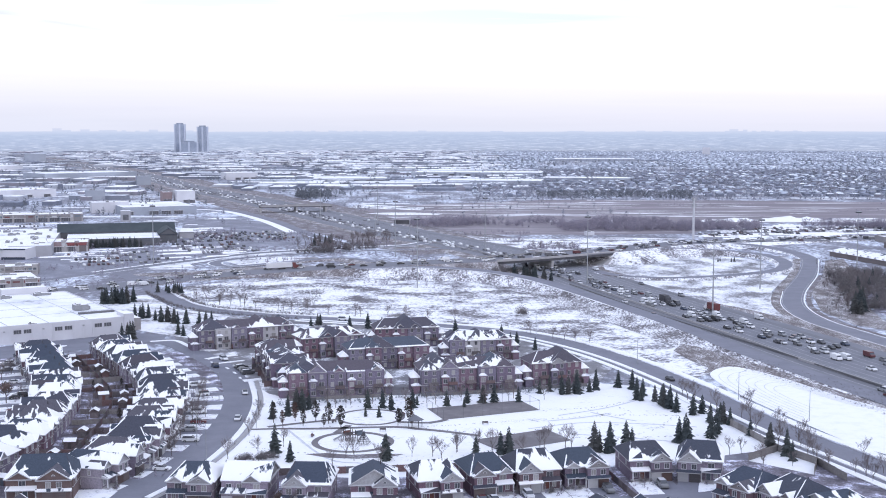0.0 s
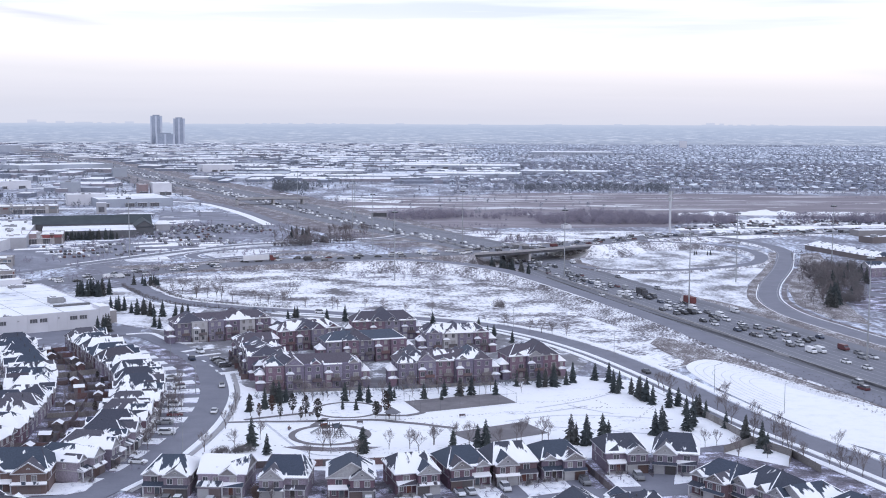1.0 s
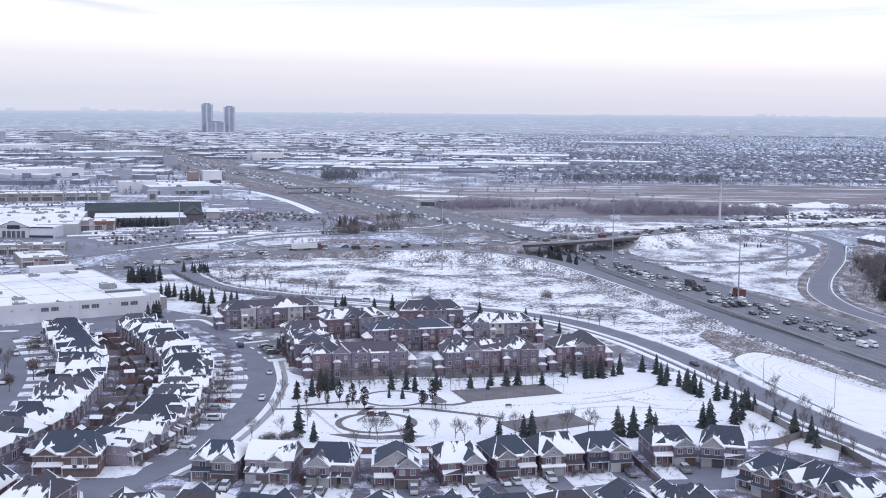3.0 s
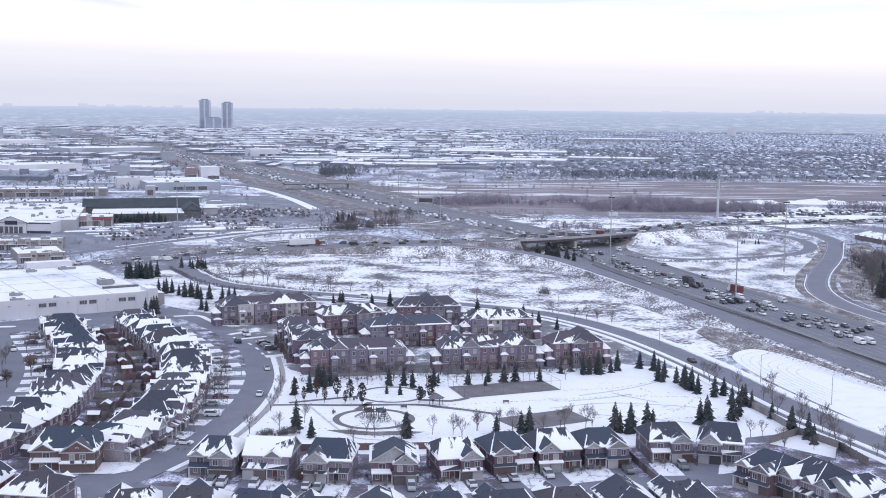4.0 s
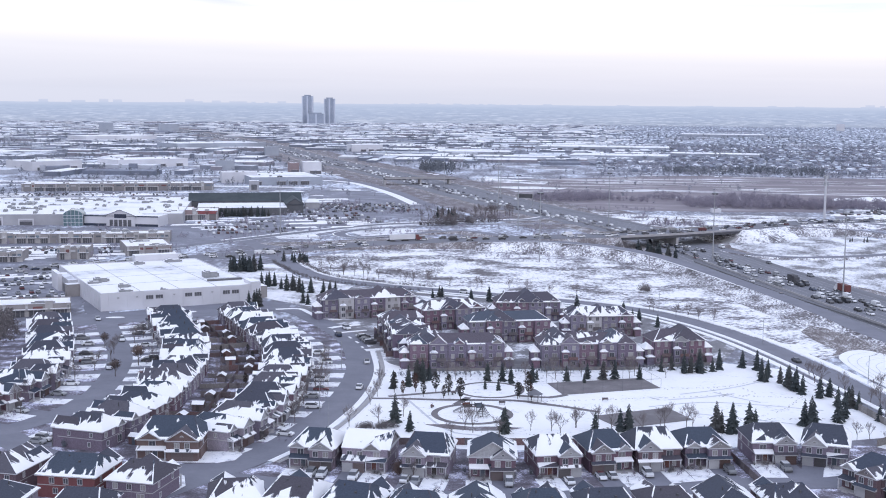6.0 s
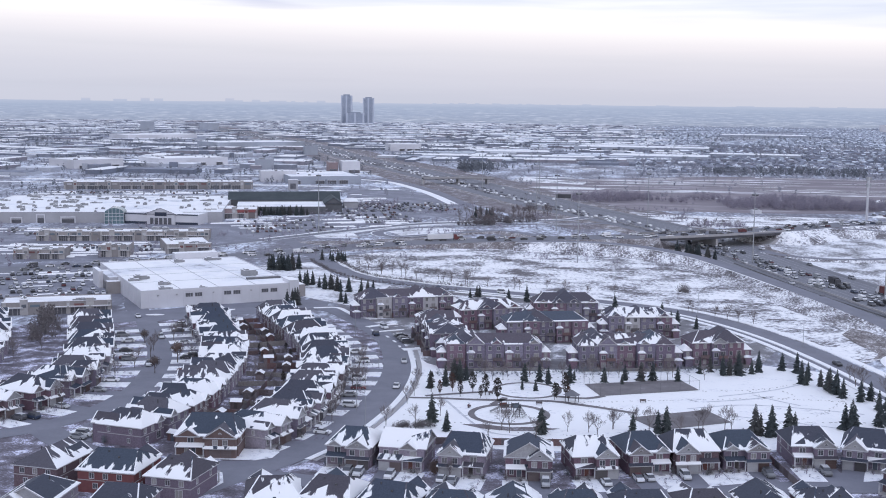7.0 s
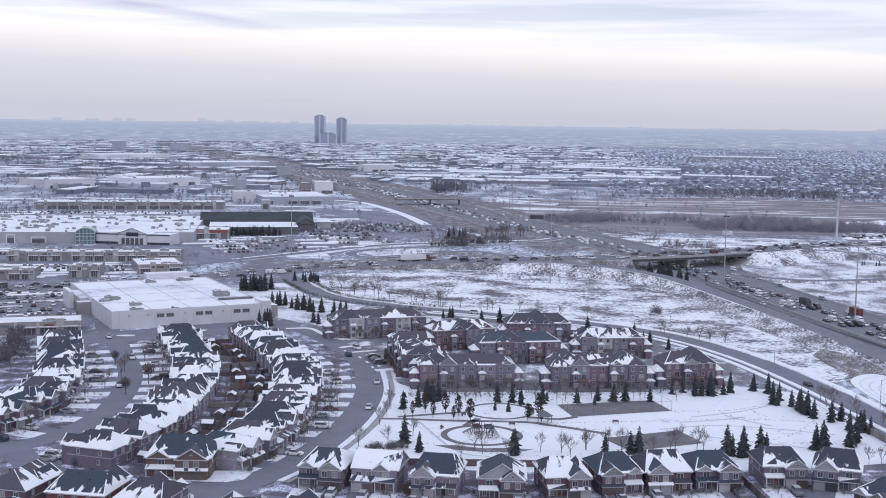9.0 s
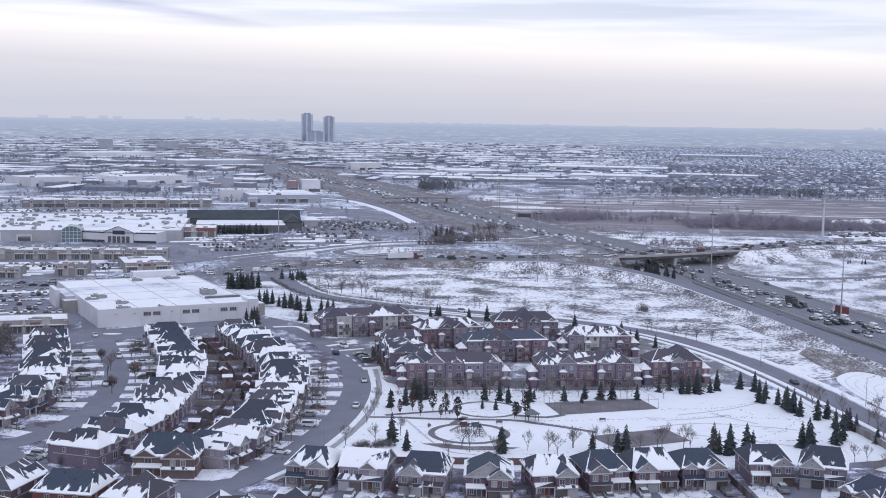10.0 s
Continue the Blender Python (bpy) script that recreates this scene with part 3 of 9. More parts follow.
ARTERIAL = [(-330, 520, 0, 22), (-215, 618, 0, 22), (-168, 659, 0, 22), (-142, 685, 0.6, 22), (-98, 707, 2, 22), (-48, 714, 4, 22), (-8, 715, 6, 22), (29, 722, 7, 22), (65, 745, 7, 22),
            (108, 778, 7, 22), (160, 843, 5, 22), (234, 899, 2, 20), (367, 948, 0, 20), (620, 1010, 0, 20)]
SERVICE = [(-230, 790, 0, 9), (-177, 685, 0, 9), (-148, 625, 0, 9), (-120, 574, 0, 9), (-89, 551, 0, 9), (-62, 540, 0, 9), (-11, 521, 0, 9), (25, 502, 0, 9), (46, 479, 0, 9), (64, 445, 0, 9),
           (78, 404, 0, 9), (88, 365, 0, 9), (96, 334, 0, 9), (105, 309, 0, 9), (113, 286, 0, 9), (126, 245, 0, 9), (145, 180, 0, 9)]
MAIN = [(-105, 205, 0, 9), (-86, 247, 0, 9), (-78, 262, 0, 9), (-73, 273, 0, 9), (-68, 288, 0, 9), (-64, 312, 0, 9), (-62, 338, 0, 9), (-63.7, 369, 0, 9), (-70.2, 401, 0, 9), (-80.5, 429, 0, 9),
        (-97.5, 459, 0, 9), (-108, 474, 0, 9), (-124, 486, 0, 9)]
STREET2 = [(-200, 500, 0, 10), (-190, 470, 0, 9), (-175, 442, 0, 8), (-162, 415, 0, 8), (-150.5, 392, 0, 8), (-141.5, 368, 0, 8), (-135, 340, 0, 8), (-133.5, 323, 0, 8), (-136, 303, 0, 8), (-147, 282, 0, 8), (-175, 262, 0, 8)]
CROSS = [(-76, 265, 0, 8.5), (-92, 262, 0, 8.5), (-108, 264, 0, 8.5), (-125, 271, 0, 8.5), (-143, 288, 0, 8.5)]
NEAR_STREET = [(-76, 258, 0, 8), (-50, 253, 0, 8), (-16, 251, 0, 8), (14, 258, 0, 8), (40, 268, 0, 8), (62, 272, 0, 8), (78, 282, 0, 8)]
RAMP_NEAR = [(150, 330, 0, 9), (136, 377, 0.2, 9), (112, 460, 0.6, 9), (106, 489, 0.9, 9), (87, 560, 1.1, 9), (61, 632, 2.4, 9), (44, 659, 4, 9), (18, 682, 5.2, 9), (-14, 693, 5.7, 8), (-50, 700, 4, 8)]
BARRIER = [(195, 230, 0, 1), (148, 377, 0, 1), (123, 466, 0, 1), (96, 546, 0.4, 1), (67, 640, 2.0, 1)]
SLOPE = [(152, 300, 0, 6), (131, 377, 0, 7), (113, 425, 0, 18), (100, 468, 0, 20), (75, 549, 0, 18), (49, 626, 0, 18), (14, 676, 0, 10), (-30, 686, 0, 10)]
RAMP_LOOP = [(140, 806, 5.6, 8), (158, 811, 5, 8), (190, 816, 3, 8), (212, 796, 2, 8), (214, 755, 1.5, 8), (198, 717, 1, 8), (168, 694, 1, 8), (129, 680, 1, 7), (103, 692, 0.7, 7), (90, 720, 0.1, 7)]
RAMP_OUT = [(205, 872, 3, 11), (225, 858, 2, 11), (238, 828, 1, 11), (238, 785, 0.3, 11), (212, 703, 0, 11), (183, 628, 0, 11), (168, 576, 0, 11), (165, 533, 0, 11), (171, 498, 0, 11), (181, 455, 0, 11), (204, 370, 0, 11)]
RAMP_LEFT = [(-240, 650, 0, 8), (-204, 712, 0, 8), (-162, 781, 0, 8), (-126, 829, 0, 8), (-74, 857, 0, 8), (-30, 880, 0, 8), (-14, 905, 0, 8)]
RAMP_LEFT_LOOP = [(-40, 742, 3, 7), (-68, 782, 1.5, 7), (-105, 760, 0.6, 7), (-132, 744, 0.2, 7), (-145, 764, 0, 7), (-139, 785, 0, 7), (-118, 808, 0, 7), (-70, 836, 0, 7), (-10, 858, 0, 7), (14, 862, 0, 7)]
RAMP_FAR = [(-330, 1340, 0, 12), (-262, 1302, 0, 12), (-222, 1270, 0, 12), (-186, 1196, 0, 11), (-150, 1105, 0, 11), (-116, 1000, 0, 9), (-84, 915, 0, 8), (-60, 880, 0, 8)]


def build_roads():
    strip("highway_shoulder", HIGHWAY, M_SCRUB, "dry grass verge with gravel beside the highway", 0.03, 20, 0, 74, category="verge")
    strip("highway_verge", HIGHWAY[9:], M_BROWNGRASS, "broad dry verge beside the far highway", 0.012, 30, 0, 128, category="verge")
    strip("highway", HIGHWAY, M_LANE, "wide grey multi-lane highway of dry salted asphalt", 0.06, 20)
    for off in (-21, -17.2, -9.2, -5.4, -1.6, 2.2, 6, 9.8, 13.6, 17.4):
        strip("lane_marking", HIGHWAY[:14], M_PALELINE, "worn pale lane line on the highway", 0.075, 20, off, 0.22, category="road marking")
    strip("worn_lane", HIGHWAY[:14], M_WORN, "darker worn highway lane", 0.07, 20, -13.2, 7.0, category="road")
    strip("worn_lane", HIGHWAY[:14], M_WORN, "darker worn highway lane", 0.07, 20, 19.6, 3.4, category="road")
    strip("highway_barrier", HIGHWAY[:14], M_CONCRETE, "low concrete barrier along the highway", 0.9, 20, -12.9, 0.5, category="barrier", kerb=0.9)
    strip("highway_barrier", BARRIER, M_RAIL, "dark guard rail between highway and ramp", 0.85, 12, 0, 0.4, category="barrier", kerb=0.6)
    strip("slope", SLOPE, M_BANK, "snowy slope with dry grass between field and ramp", 0.12, 8, category="slope")
    strip("arterial_road", ARTERIAL, M_LANE, "grey four-lane road that rises on banks to an overpass", 0.12, 10, bank=None, kerb=0.5)
    strip("service_road", SERVICE, M_ASPHALT, "two-lane grey service road between ploughed snow banks", 0.10, 8)
    strip("snow_bank", SERVICE[2:], M_SNOW, "ploughed bank of white snow along the road", 0.26, 6, -6.6, 3.0, category="snow bank", kerb=0.25)
    strip("snow_bank", SERVICE[5:], M_SNOW, "ploughed bank of white snow along the road", 0.34, 6, 6.0, 2.0, category="snow bank", kerb=0.25)
    strip("footpath", SERVICE[5:], M_ASPHALT, "narrow grey path between two snow banks", 0.22, 6, 8.2, 1.7, category="footpath")
    strip("snow_bank", SERVICE[5:], M_SNOW, "ploughed bank of white snow beside the path", 0.34, 6, 10.4, 2.4, category="snow bank", kerb=0.2)
    strip("street", MAIN, M_ASPHALT, "wide curving grey residential street", 0.10, 5)
    strip("pavement", MAIN[3:9], M_CONCRETE, "concrete footpath along the park side of the street", 0.16, 5, 7.2, 1.4, category="footpath")
    strip("snow_verge", MAIN[3:9], M_SNOW, "white snow strip between street and footpath", 0.18, 5, 5.3, 1.7, category="snow bank", kerb=0.15)
    strip("street", STREET2, M_ASPHALT, "grey residential side street between driveways", 0.11, 5)
    strip("street", CROSS, M_ASPHALT, "short grey residential cross street", 0.12, 5)
    strip("street", NEAR_STREET, M_ASPHALT, "grey residential street between two rows of houses", 0.13, 5)
    strip("ramp", RAMP_NEAR, M_ASPHALT, "curved highway ramp along the snowy field", 0.14, 8, bank=M_BANK)
    strip("ramp", RAMP_LOOP, M_ASPHALT, "loop ramp round a snowy knoll", 0.10, 6, bank=M_BANK)
    strip("ramp", RAMP_OUT, M_ASPHALT, "long S-shaped highway ramp", 0.11, 8, bank=M_FIELD)
    strip("ramp", RAMP_LEFT, M_ASPHALT, "highway ramp curving past the shops", 0.12, 8)
    strip("ramp", RAMP_LEFT_LOOP, M_ASPHALT, "loop ramp west of the overpass", 0.13, 6, bank=M_SCRUB)
    strip("ramp", RAMP_FAR, M_ASPHALT, "far highway ramp beside a snowy verge", 0.10, 20)
    strip("snow_verge", RAMP_LEFT[1:], M_SNOW, "white snow line along the ramp", 0.14, 8, -5.8, 2.6, category="snow bank")
    for q in (-4.4, 4.4):
        strip("snow_verge", RAMP_LEFT_LOOP[2:9], M_SNOW, "thin white snow line along the loop ramp", 0.15, 6, q, 0.9, category="snow bank")
    strip("snow_verge", RAMP_LEFT, M_SNOW, "thin white snow line along the ramp", 0.14, 8, 4.8, 0.8, category="snow bank")
    strip("snow_verge", RAMP_NEAR[4:], M_SNOW, "thin white snow line along the ramp edge", 0.16, 8, -5.3, 0.8, category="snow bank")
    strip("snow_verge", RAMP_OUT[3:], M_SNOW, "thin white snow line along the ramp edge", 0.12, 8, -5.9, 0.6, category="snow bank")
    strip("verge", RAMP_OUT[3:], M_SCRUB, "scrubby grass verge along the ramp", 0.09, 8, 7.6, 5.0, category="verge")
    strip("verge", RAMP_OUT[4:], M_BROWNGRASS, "dry brown grass verge along the ramp", 0.09, 8, -8.0, 2.6, category="verge")
    for q in (-4.6, 4.6):
        strip("lane_marking", RAMP_OUT, M_PALELINE, "worn pale edge line on the ramp", 0.125, 8, q, 0.25, category="road marking")
    strip("kerb_snow", RAMP_OUT[5:], M_SNOW, "thin white snow line along the ramp kerb", 0.13, 8, 5.7, 0.45, category="snow bank")
    strip("snow_verge", RAMP_FAR[:6], M_SNOW, "white snowy verge beside the far ramp", 0.08, 12, 9.5, 9, category="snow")
    # banks under the overpass road, left and right of the bridge
    for rows in (ARTERIAL[2:8], [(102, 773, 7, 22)] + ARTERIAL[9:]):
        line = spline(rows, 8)
        me = Mesh()
        prof = []
        for p, s in zip(line, sides(line)):
            w, h = 12.5, p[2]
            prof.append([(*(p[:2] - s * (w + 2.2 * h)), -0.2), (*(p[:2] - s * w), h), (*(p[:2] + s * w), h), (*(p[:2] + s * (w + 2.2 * h)), -0.2)])
        for a, b in zip(prof, prof[1:]):
            for k in range(3):
                me.face([a[k], a[k + 1], b[k + 1], b[k]])
        me.face(prof[0])
        me.face(prof[-1])
        tagged(part("embankment", me.weld(), M_SCRUB if rows[0][0] < 0 else M_FIELD), "patchy earth embankment under the overpass road", "embankment", kind="structure")


M_PALELINE = material("worn_line_paint", [(0.4, (0.30, 0.30, 0.32)), (0.55, (0.48, 0.48, 0.50))], 0.4, 0.8, 0, 4, "world")
M_RAIL = material("weathered_guard_rail", [(0.3, (0.11, 0.11, 0.12)), (0.7, (0.16, 0.16, 0.17))], 0.5, 0.7)
M_WORN = material("worn_asphalt", [(0.3, (0.144, 0.148, 0.168)), (0.7, (0.197, 0.198, 0.221))], 0.06, 0.85, 0.1, 6, "world", fine=0.3)
M_COURTYARD = material("courtyard_asphalt", [(0.40, (0.17, 0.165, 0.18)), (0.52, (0.25, 0.245, 0.26)), (0.56, (0.62, 0.63, 0.68)), (0.6, SNOW)], 0.09, 0.9, 0.2, 6, "world", fine=0.25)
M_PARK = material("trodden_park_snow", [(0.345, (0.24, 0.23, 0.25)), (0.38, (0.58, 0.59, 0.64)), (0.41, (0.88, 0.89, 0.92)), (0.47, SNOW)], 0.09, 0.85, 0.5, 8, "world", fine=0.5, stretch=(0.7, 1.1, 1))
M_LOOP = material("thin_loop_snow", [(0.42, (0.20, 0.195, 0.205)), (0.465, (0.40, 0.40, 0.425)), (0.50, (0.66, 0.67, 0.71)), (0.545, (0.88, 0.89, 0.92)), (0.6, SNOW)], 0.10, 0.9, 0.4, 10, "world", fine=0.35, stretch=(0.6, 0.4, 1))
M_SNOWFIELD = material("mown_field_snow", [(0.40, (0.20, 0.185, 0.19)), (0.45, (0.42, 0.41, 0.43)), (0.49, (0.76, 0.77, 0.81)), (0.57, SNOW)], 0.07, 0.9, 0.3, 9, "world", fine=0.4, stretch=(0.6, 1, 1))
build_roads()
area("field", [(-120, 560), (-60, 546), (-8, 527), (30, 508), (52, 480), (72, 438), (86, 406), (99, 424), (110, 430), (88, 470), (76, 552), (55, 625), (30, 662), (-14, 680), (-60, 694), (-100, 690), (-130, 660), (-146, 640)], M_FIELD, 0.02,
     "open field under thin wind-blown snow with dry grass", "field")
area("field", [(112, 800), (150, 800), (186, 806), (201, 790), (204, 757), (190, 722), (165, 702), (129, 688), (108, 699), (98, 730), (100, 765)], M_LOOP, 0.06, "snow-covered ground inside the loop ramp", "field")
area("field", [(105, 677), (126, 600), (146, 560), (153, 536), (158, 578), (172, 630), (200, 700), (226, 770), (228, 815), (218, 800), (216, 745), (200, 708), (168, 688), (128, 674)], M_LOOP, 0.035,
     "snow-covered ground between two ramps", "field")
area("field", [(176, 560), (192, 630), (222, 705), (247, 780), (262, 790), (240, 700), (214, 620), (200, 560), (190, 500), (178, 520)], M_SCRUB, 0.04, "scrubby snowy slope beside the ramp", "field")
area("field", [(200, 548), (214, 620), (240, 690), (300, 700), (330, 640), (300, 540), (230, 500)], M_YARD, 0.03, "yards and snow round far houses", "ground")
area("park", [(-59.5, 296), (-52, 292), (-20, 287), (20, 292), (50, 300), (66, 305), (90, 315), (86, 340), (72, 390), (52, 398), (20, 384), (-18, 379), (-48, 374), (-56, 382), (-60, 390), (-58, 375), (-54.5, 350), (-54, 330), (-56, 310)], M_PARK, 0.05, "park lawn under white snow with a few tracks", "park")
SNOW_LOT = [(139, 240, 0, 0), (121, 296, 0, 0), (111, 316, 0, 0), (103, 344, 0, 0), (96.5, 370, 0, 0), (92.5, 392, 0, 0), (91.5, 409, 0, 0), (94, 418, 0, 0), (99, 424.5, 0, 0), (105, 425, 0, 0), (115, 407, 0, 0), (126, 376, 0, 0), (138, 350, 0, 0), (150, 310, 0, 0), (168, 240, 0, 0)]
area("snow_field", [tuple(p[:2]) for p in spline(SNOW_LOT, 3)], M_SNOW, 0.16, "smooth white snow lot with a rounded end beside the service road", "field")
for k in range(7):
    rows = [(x * (1 - f) + 118 * f, y * (1 - f) + 372 * f, 0, 0.22) for f in ((k + 1) * 0.085,) for x, y, _, _ in SNOW_LOT[3:13]]
    strip("snow_track", rows, M_TRAIL, "faint plough line in smooth snow", 0.18, 4, category="track")
area("verge", [(90, 414), (94, 424), (90, 440), (88, 458), (94, 472), (99, 466), (104, 452), (114, 428), (128, 384), (142, 346), (138, 346), (126, 374), (115, 405), (106, 423), (99, 423), (93, 416)], M_SCRUB, 0.14, "bare brown earth and dry grass beside the ramp", "verge")
area("marsh", [(-66, 1210), (-100, 1330), (20, 1400), (130, 1470), (330, 1460), (520, 1420), (900, 1500), (760, 1000), (560, 985), (420, 1110), (280, 1105), (200, 985), (120, 975), (50, 975), (24, 985), (-20, 1080)], M_MARSH, 0.02, "wide marsh of reddish brown dry grass", "field")
area("field", [(28, 925), (18, 960), (80, 935), (130, 950), (190, 940), (150, 890), (110, 850), (90, 850), (62, 848)], M_FIELD, 0.04, "snow-covered field beyond the overpass", "field")
area("snow_field", [(-80, 1226), (-30, 1236), (0, 1222), (-6, 1206), (-50, 1200)], M_SNOW, 0.05, "narrow strip of untouched snow beside the highway", "field")
area("field", [(-96, 1380), (-20, 1318), (-24, 1272), (-104, 1316)], M_FIELD, 0.05, "snowy ground beyond the far bridge", "field")
area("neighbourhood", [(-215, 420), (-190, 440), (-122, 452), (-98, 455), (-60, 385), (-58, 330), (-64, 285), (-76, 250), (-60, 225), (60, 225), (110, 250), (104, 300), (70, 300), (-50, 288), (-58, 300),
                       (-70, 262), (-110, 225), (-230, 240)][:9] + [(-110, 225), (-230, 240)], M_YARD, 0.03, "house yards with trodden patchy snow", "ground")
area("neighbourhood", [(-72, 262), (-58, 228), (70, 228), (118, 245), (104, 305), (66, 303), (20, 291), (-20, 286), (-56, 294)], M_YARD, 0.035, "house yards with trodden patchy snow", "ground")
area("neighbourhood", [(-100, 462), (-60, 380), (-50, 364), (22, 382), (52, 400), (62, 430), (44, 470), (22, 496), (-12, 514), (-62, 532), (-92, 543), (-118, 560), (-128, 540)], M_COURTYARD, 0.04, "asphalt courtyard lanes with snow between brick townhouses", "ground")
area("car_park", [(-330, 560), (-262, 600), (-215, 520), (-196, 470), (-214, 462), (-300, 440)], M_LOT, 0.06, "asphalt car park with rows of parked cars", "car park")
area("car_park", [(-480, 700), (-300, 780), (-258, 800), (-190, 860), (-170, 930), (-130, 1000), (-145, 860), (-182, 770), (-212, 706), (-235, 655), (-262, 600), (-330, 575), (-420, 620)], M_LOT, 0.05,
     "large grey shopping-centre car park", "car park")
area("car_park", [(205, 955), (300, 990), (420, 1000), (620, 1040), (620, 1080), (400, 1066), (290, 1060), (215, 1010)], M_LOT, 0.05, "far plaza car park with cleared snow", "car park")
area("car_park", [(-192.1, 867.5), (-145.0, 857.4), (-92.1, 907.5), (-122.1, 1005.0), (-164.1, 1110.4), (-199.4, 1145.0), (-248.3, 1162.0)], M_LOT, 0.055, "grey shopping car park with cleared snow", "car park")
CULDESAC = [(330, 560, 0, 9), (270, 572, 0, 9), (232, 584, 0, 10), (224, 604, 0, 10), (236, 626, 0, 9), (290, 640, 0, 8)]
strip("street", CULDESAC, M_ASPHALT, "grey cul-de-sac street among far houses", 0.10, 5)
for pts in ([(34, 352, 0, .8), (44, 358, 0, .9), (52, 364, 0, .8), (60, 372, 0, .8)], [(24, 336, 0, .8), (40, 343, 0, .8), (56, 342, 0, .9), (72, 338, 0, .8)], [(44, 356, 0, .9), (50, 350, 0, .9), (56, 345, 0, .8)],
            [(30, 345, 0, .8), (40, 349, 0, 1.0), (50, 355, 0, .8)], [(36, 330, 0, .8), (50, 326, 0, .8), (62, 322, 0, .8)], [(-44, 335, 0, .8), (-30, 305, 0, .8), (-20, 300, 0, .8)]):
    strip("snow_track", pts, M_TRAIL, "faint trodden track across the snowy lawn", 0.08, 2, category="track")

area("field", [(-141, 776), (-135, 802), (-112, 806), (-84, 800), (-76, 786), (-90, 764), (-108, 752), (-127, 752)], M_SNOWFIELD, 0.05, "snow-covered ground inside the western loop ramp", "field")
area("field", [(-194, 769), (-168, 777), (-156, 800), (-124, 846), (-80, 868), (-40, 885), (-30, 874), (-72, 850), (-118, 820), (-146, 790), (-160, 760), (-150, 735), (-176, 728)], M_SNOWFIELD, 0.045, "patchy snow between two ramps", "field")
area("field", [(-186, 705), (-150, 720), (-120, 742), (-84, 752), (-56, 742), (-70, 722), (-130, 712), (-165, 690)], M_SCRUB, 0.045, "scrubby bank between raised road and ramp", "field")
area("snow_field", [(-101, 273), (-100, 269.5), (-91, 267.4), (-80, 268.4), (-76.5, 271), (-76, 276), (-80, 278), (-91, 276), (-101, 276)], M_LAWN, 0.17, "snowy front lawn round the corner house", "lawn")
area("snow_field", [(-90, 246), (-90.5, 254), (-88, 259.5), (-84.5, 258), (-82, 251), (-84, 243)], M_LAWN, 0.17, "snowy corner lawn with rounded kerb", "lawn")
area("snow_field", [(-50, 362), (-20, 368), (0, 372), (26, 380), (50, 392), (50, 398), (26, 388), (-5, 378), (-50, 370)], M_LAWN, 0.06, "snowy back yards of the townhouses", "lawn")
area("service_lane", [(-212, 446), (-186, 455), (-160, 476), (-129, 499), (-114, 492), (-112, 480), (-128, 468), (-150, 450), (-168, 438), (-190, 428)], M_ASPHALT, 0.07, "grey asphalt lane along the store", "road")
# snow pushed up between the lanes and bays at the bend of the street
for pts, w in (([(-117, 477.5), (-108, 480), (-101, 470), (-95, 460.5), (-86.5, 458)], 2.0), ([(-87.3, 439.8), (-85.5, 442.4), (-82.5, 444.9), (-77.5, 448.7)], 2.2), ([(-81.9, 431.4), (-78.6, 433.8), (-73.1, 437.7)], 1.5),
               ([(-67.4, 401.3), (-63.8, 403), (-60.6, 405.6)], 3.4), ([(-84.6, 435), (-82.8, 432)], 0.8), ([(-77.2, 424.4), (-75.6, 421.2)], 0.8), ([(-73.2, 416.4), (-71.6, 413)], 0.8), ([(-69.6, 407.6), (-68.6, 404.6)], 0.8), ([(-102, 482), (-92, 481.4)], 3.0)):
    strip("snow_verge", [(*q, 0, w) for q in pts], M_SNOW, "ploughed snow ridge beside a parking lane", 0.22, 2, category="snow bank", kerb=0.2)
for x, y, a in ((-174, 450, 15), (-150, 466, 38)):
    me = Mesh()
    n = 18
    ring = [(3.6 * math.cos(2 * math.pi * i / n), 1.3 * math.sin(2 * math.pi * i / n)) for i in range(n)]
    me.face([(u, v, 0.25) for u, v in ring])
    for (u, v), (p, q) in zip(ring, ring[1:] + ring[:1]):
        me.face([(u, v, 0.0), (p, q, 0.0), (p, q, 0.25), (u, v, 0.25)])
    tagged(part("traffic_island", me, [M_SNOW]), "oval kerbed island under white snow", "traffic island", kind="structure").matrix_basis = pose(x, y, 0, 0, 0, a)
area("snow_field", [(87.7, 311.7), (94.2, 299.1), (90.7, 290.0), (77.7, 302.6)], M_SNOW, 0.09, "small fenced lot under smooth snow", "yard")
area("snow_field", [(-127, 504), (-112, 492), (-100, 484), (-97, 546), (-126, 566), (-152, 616), (-172, 602), (-186, 574)], M_SNOWFIELD, 0.055, "thin snow between the store and the service road", "field")


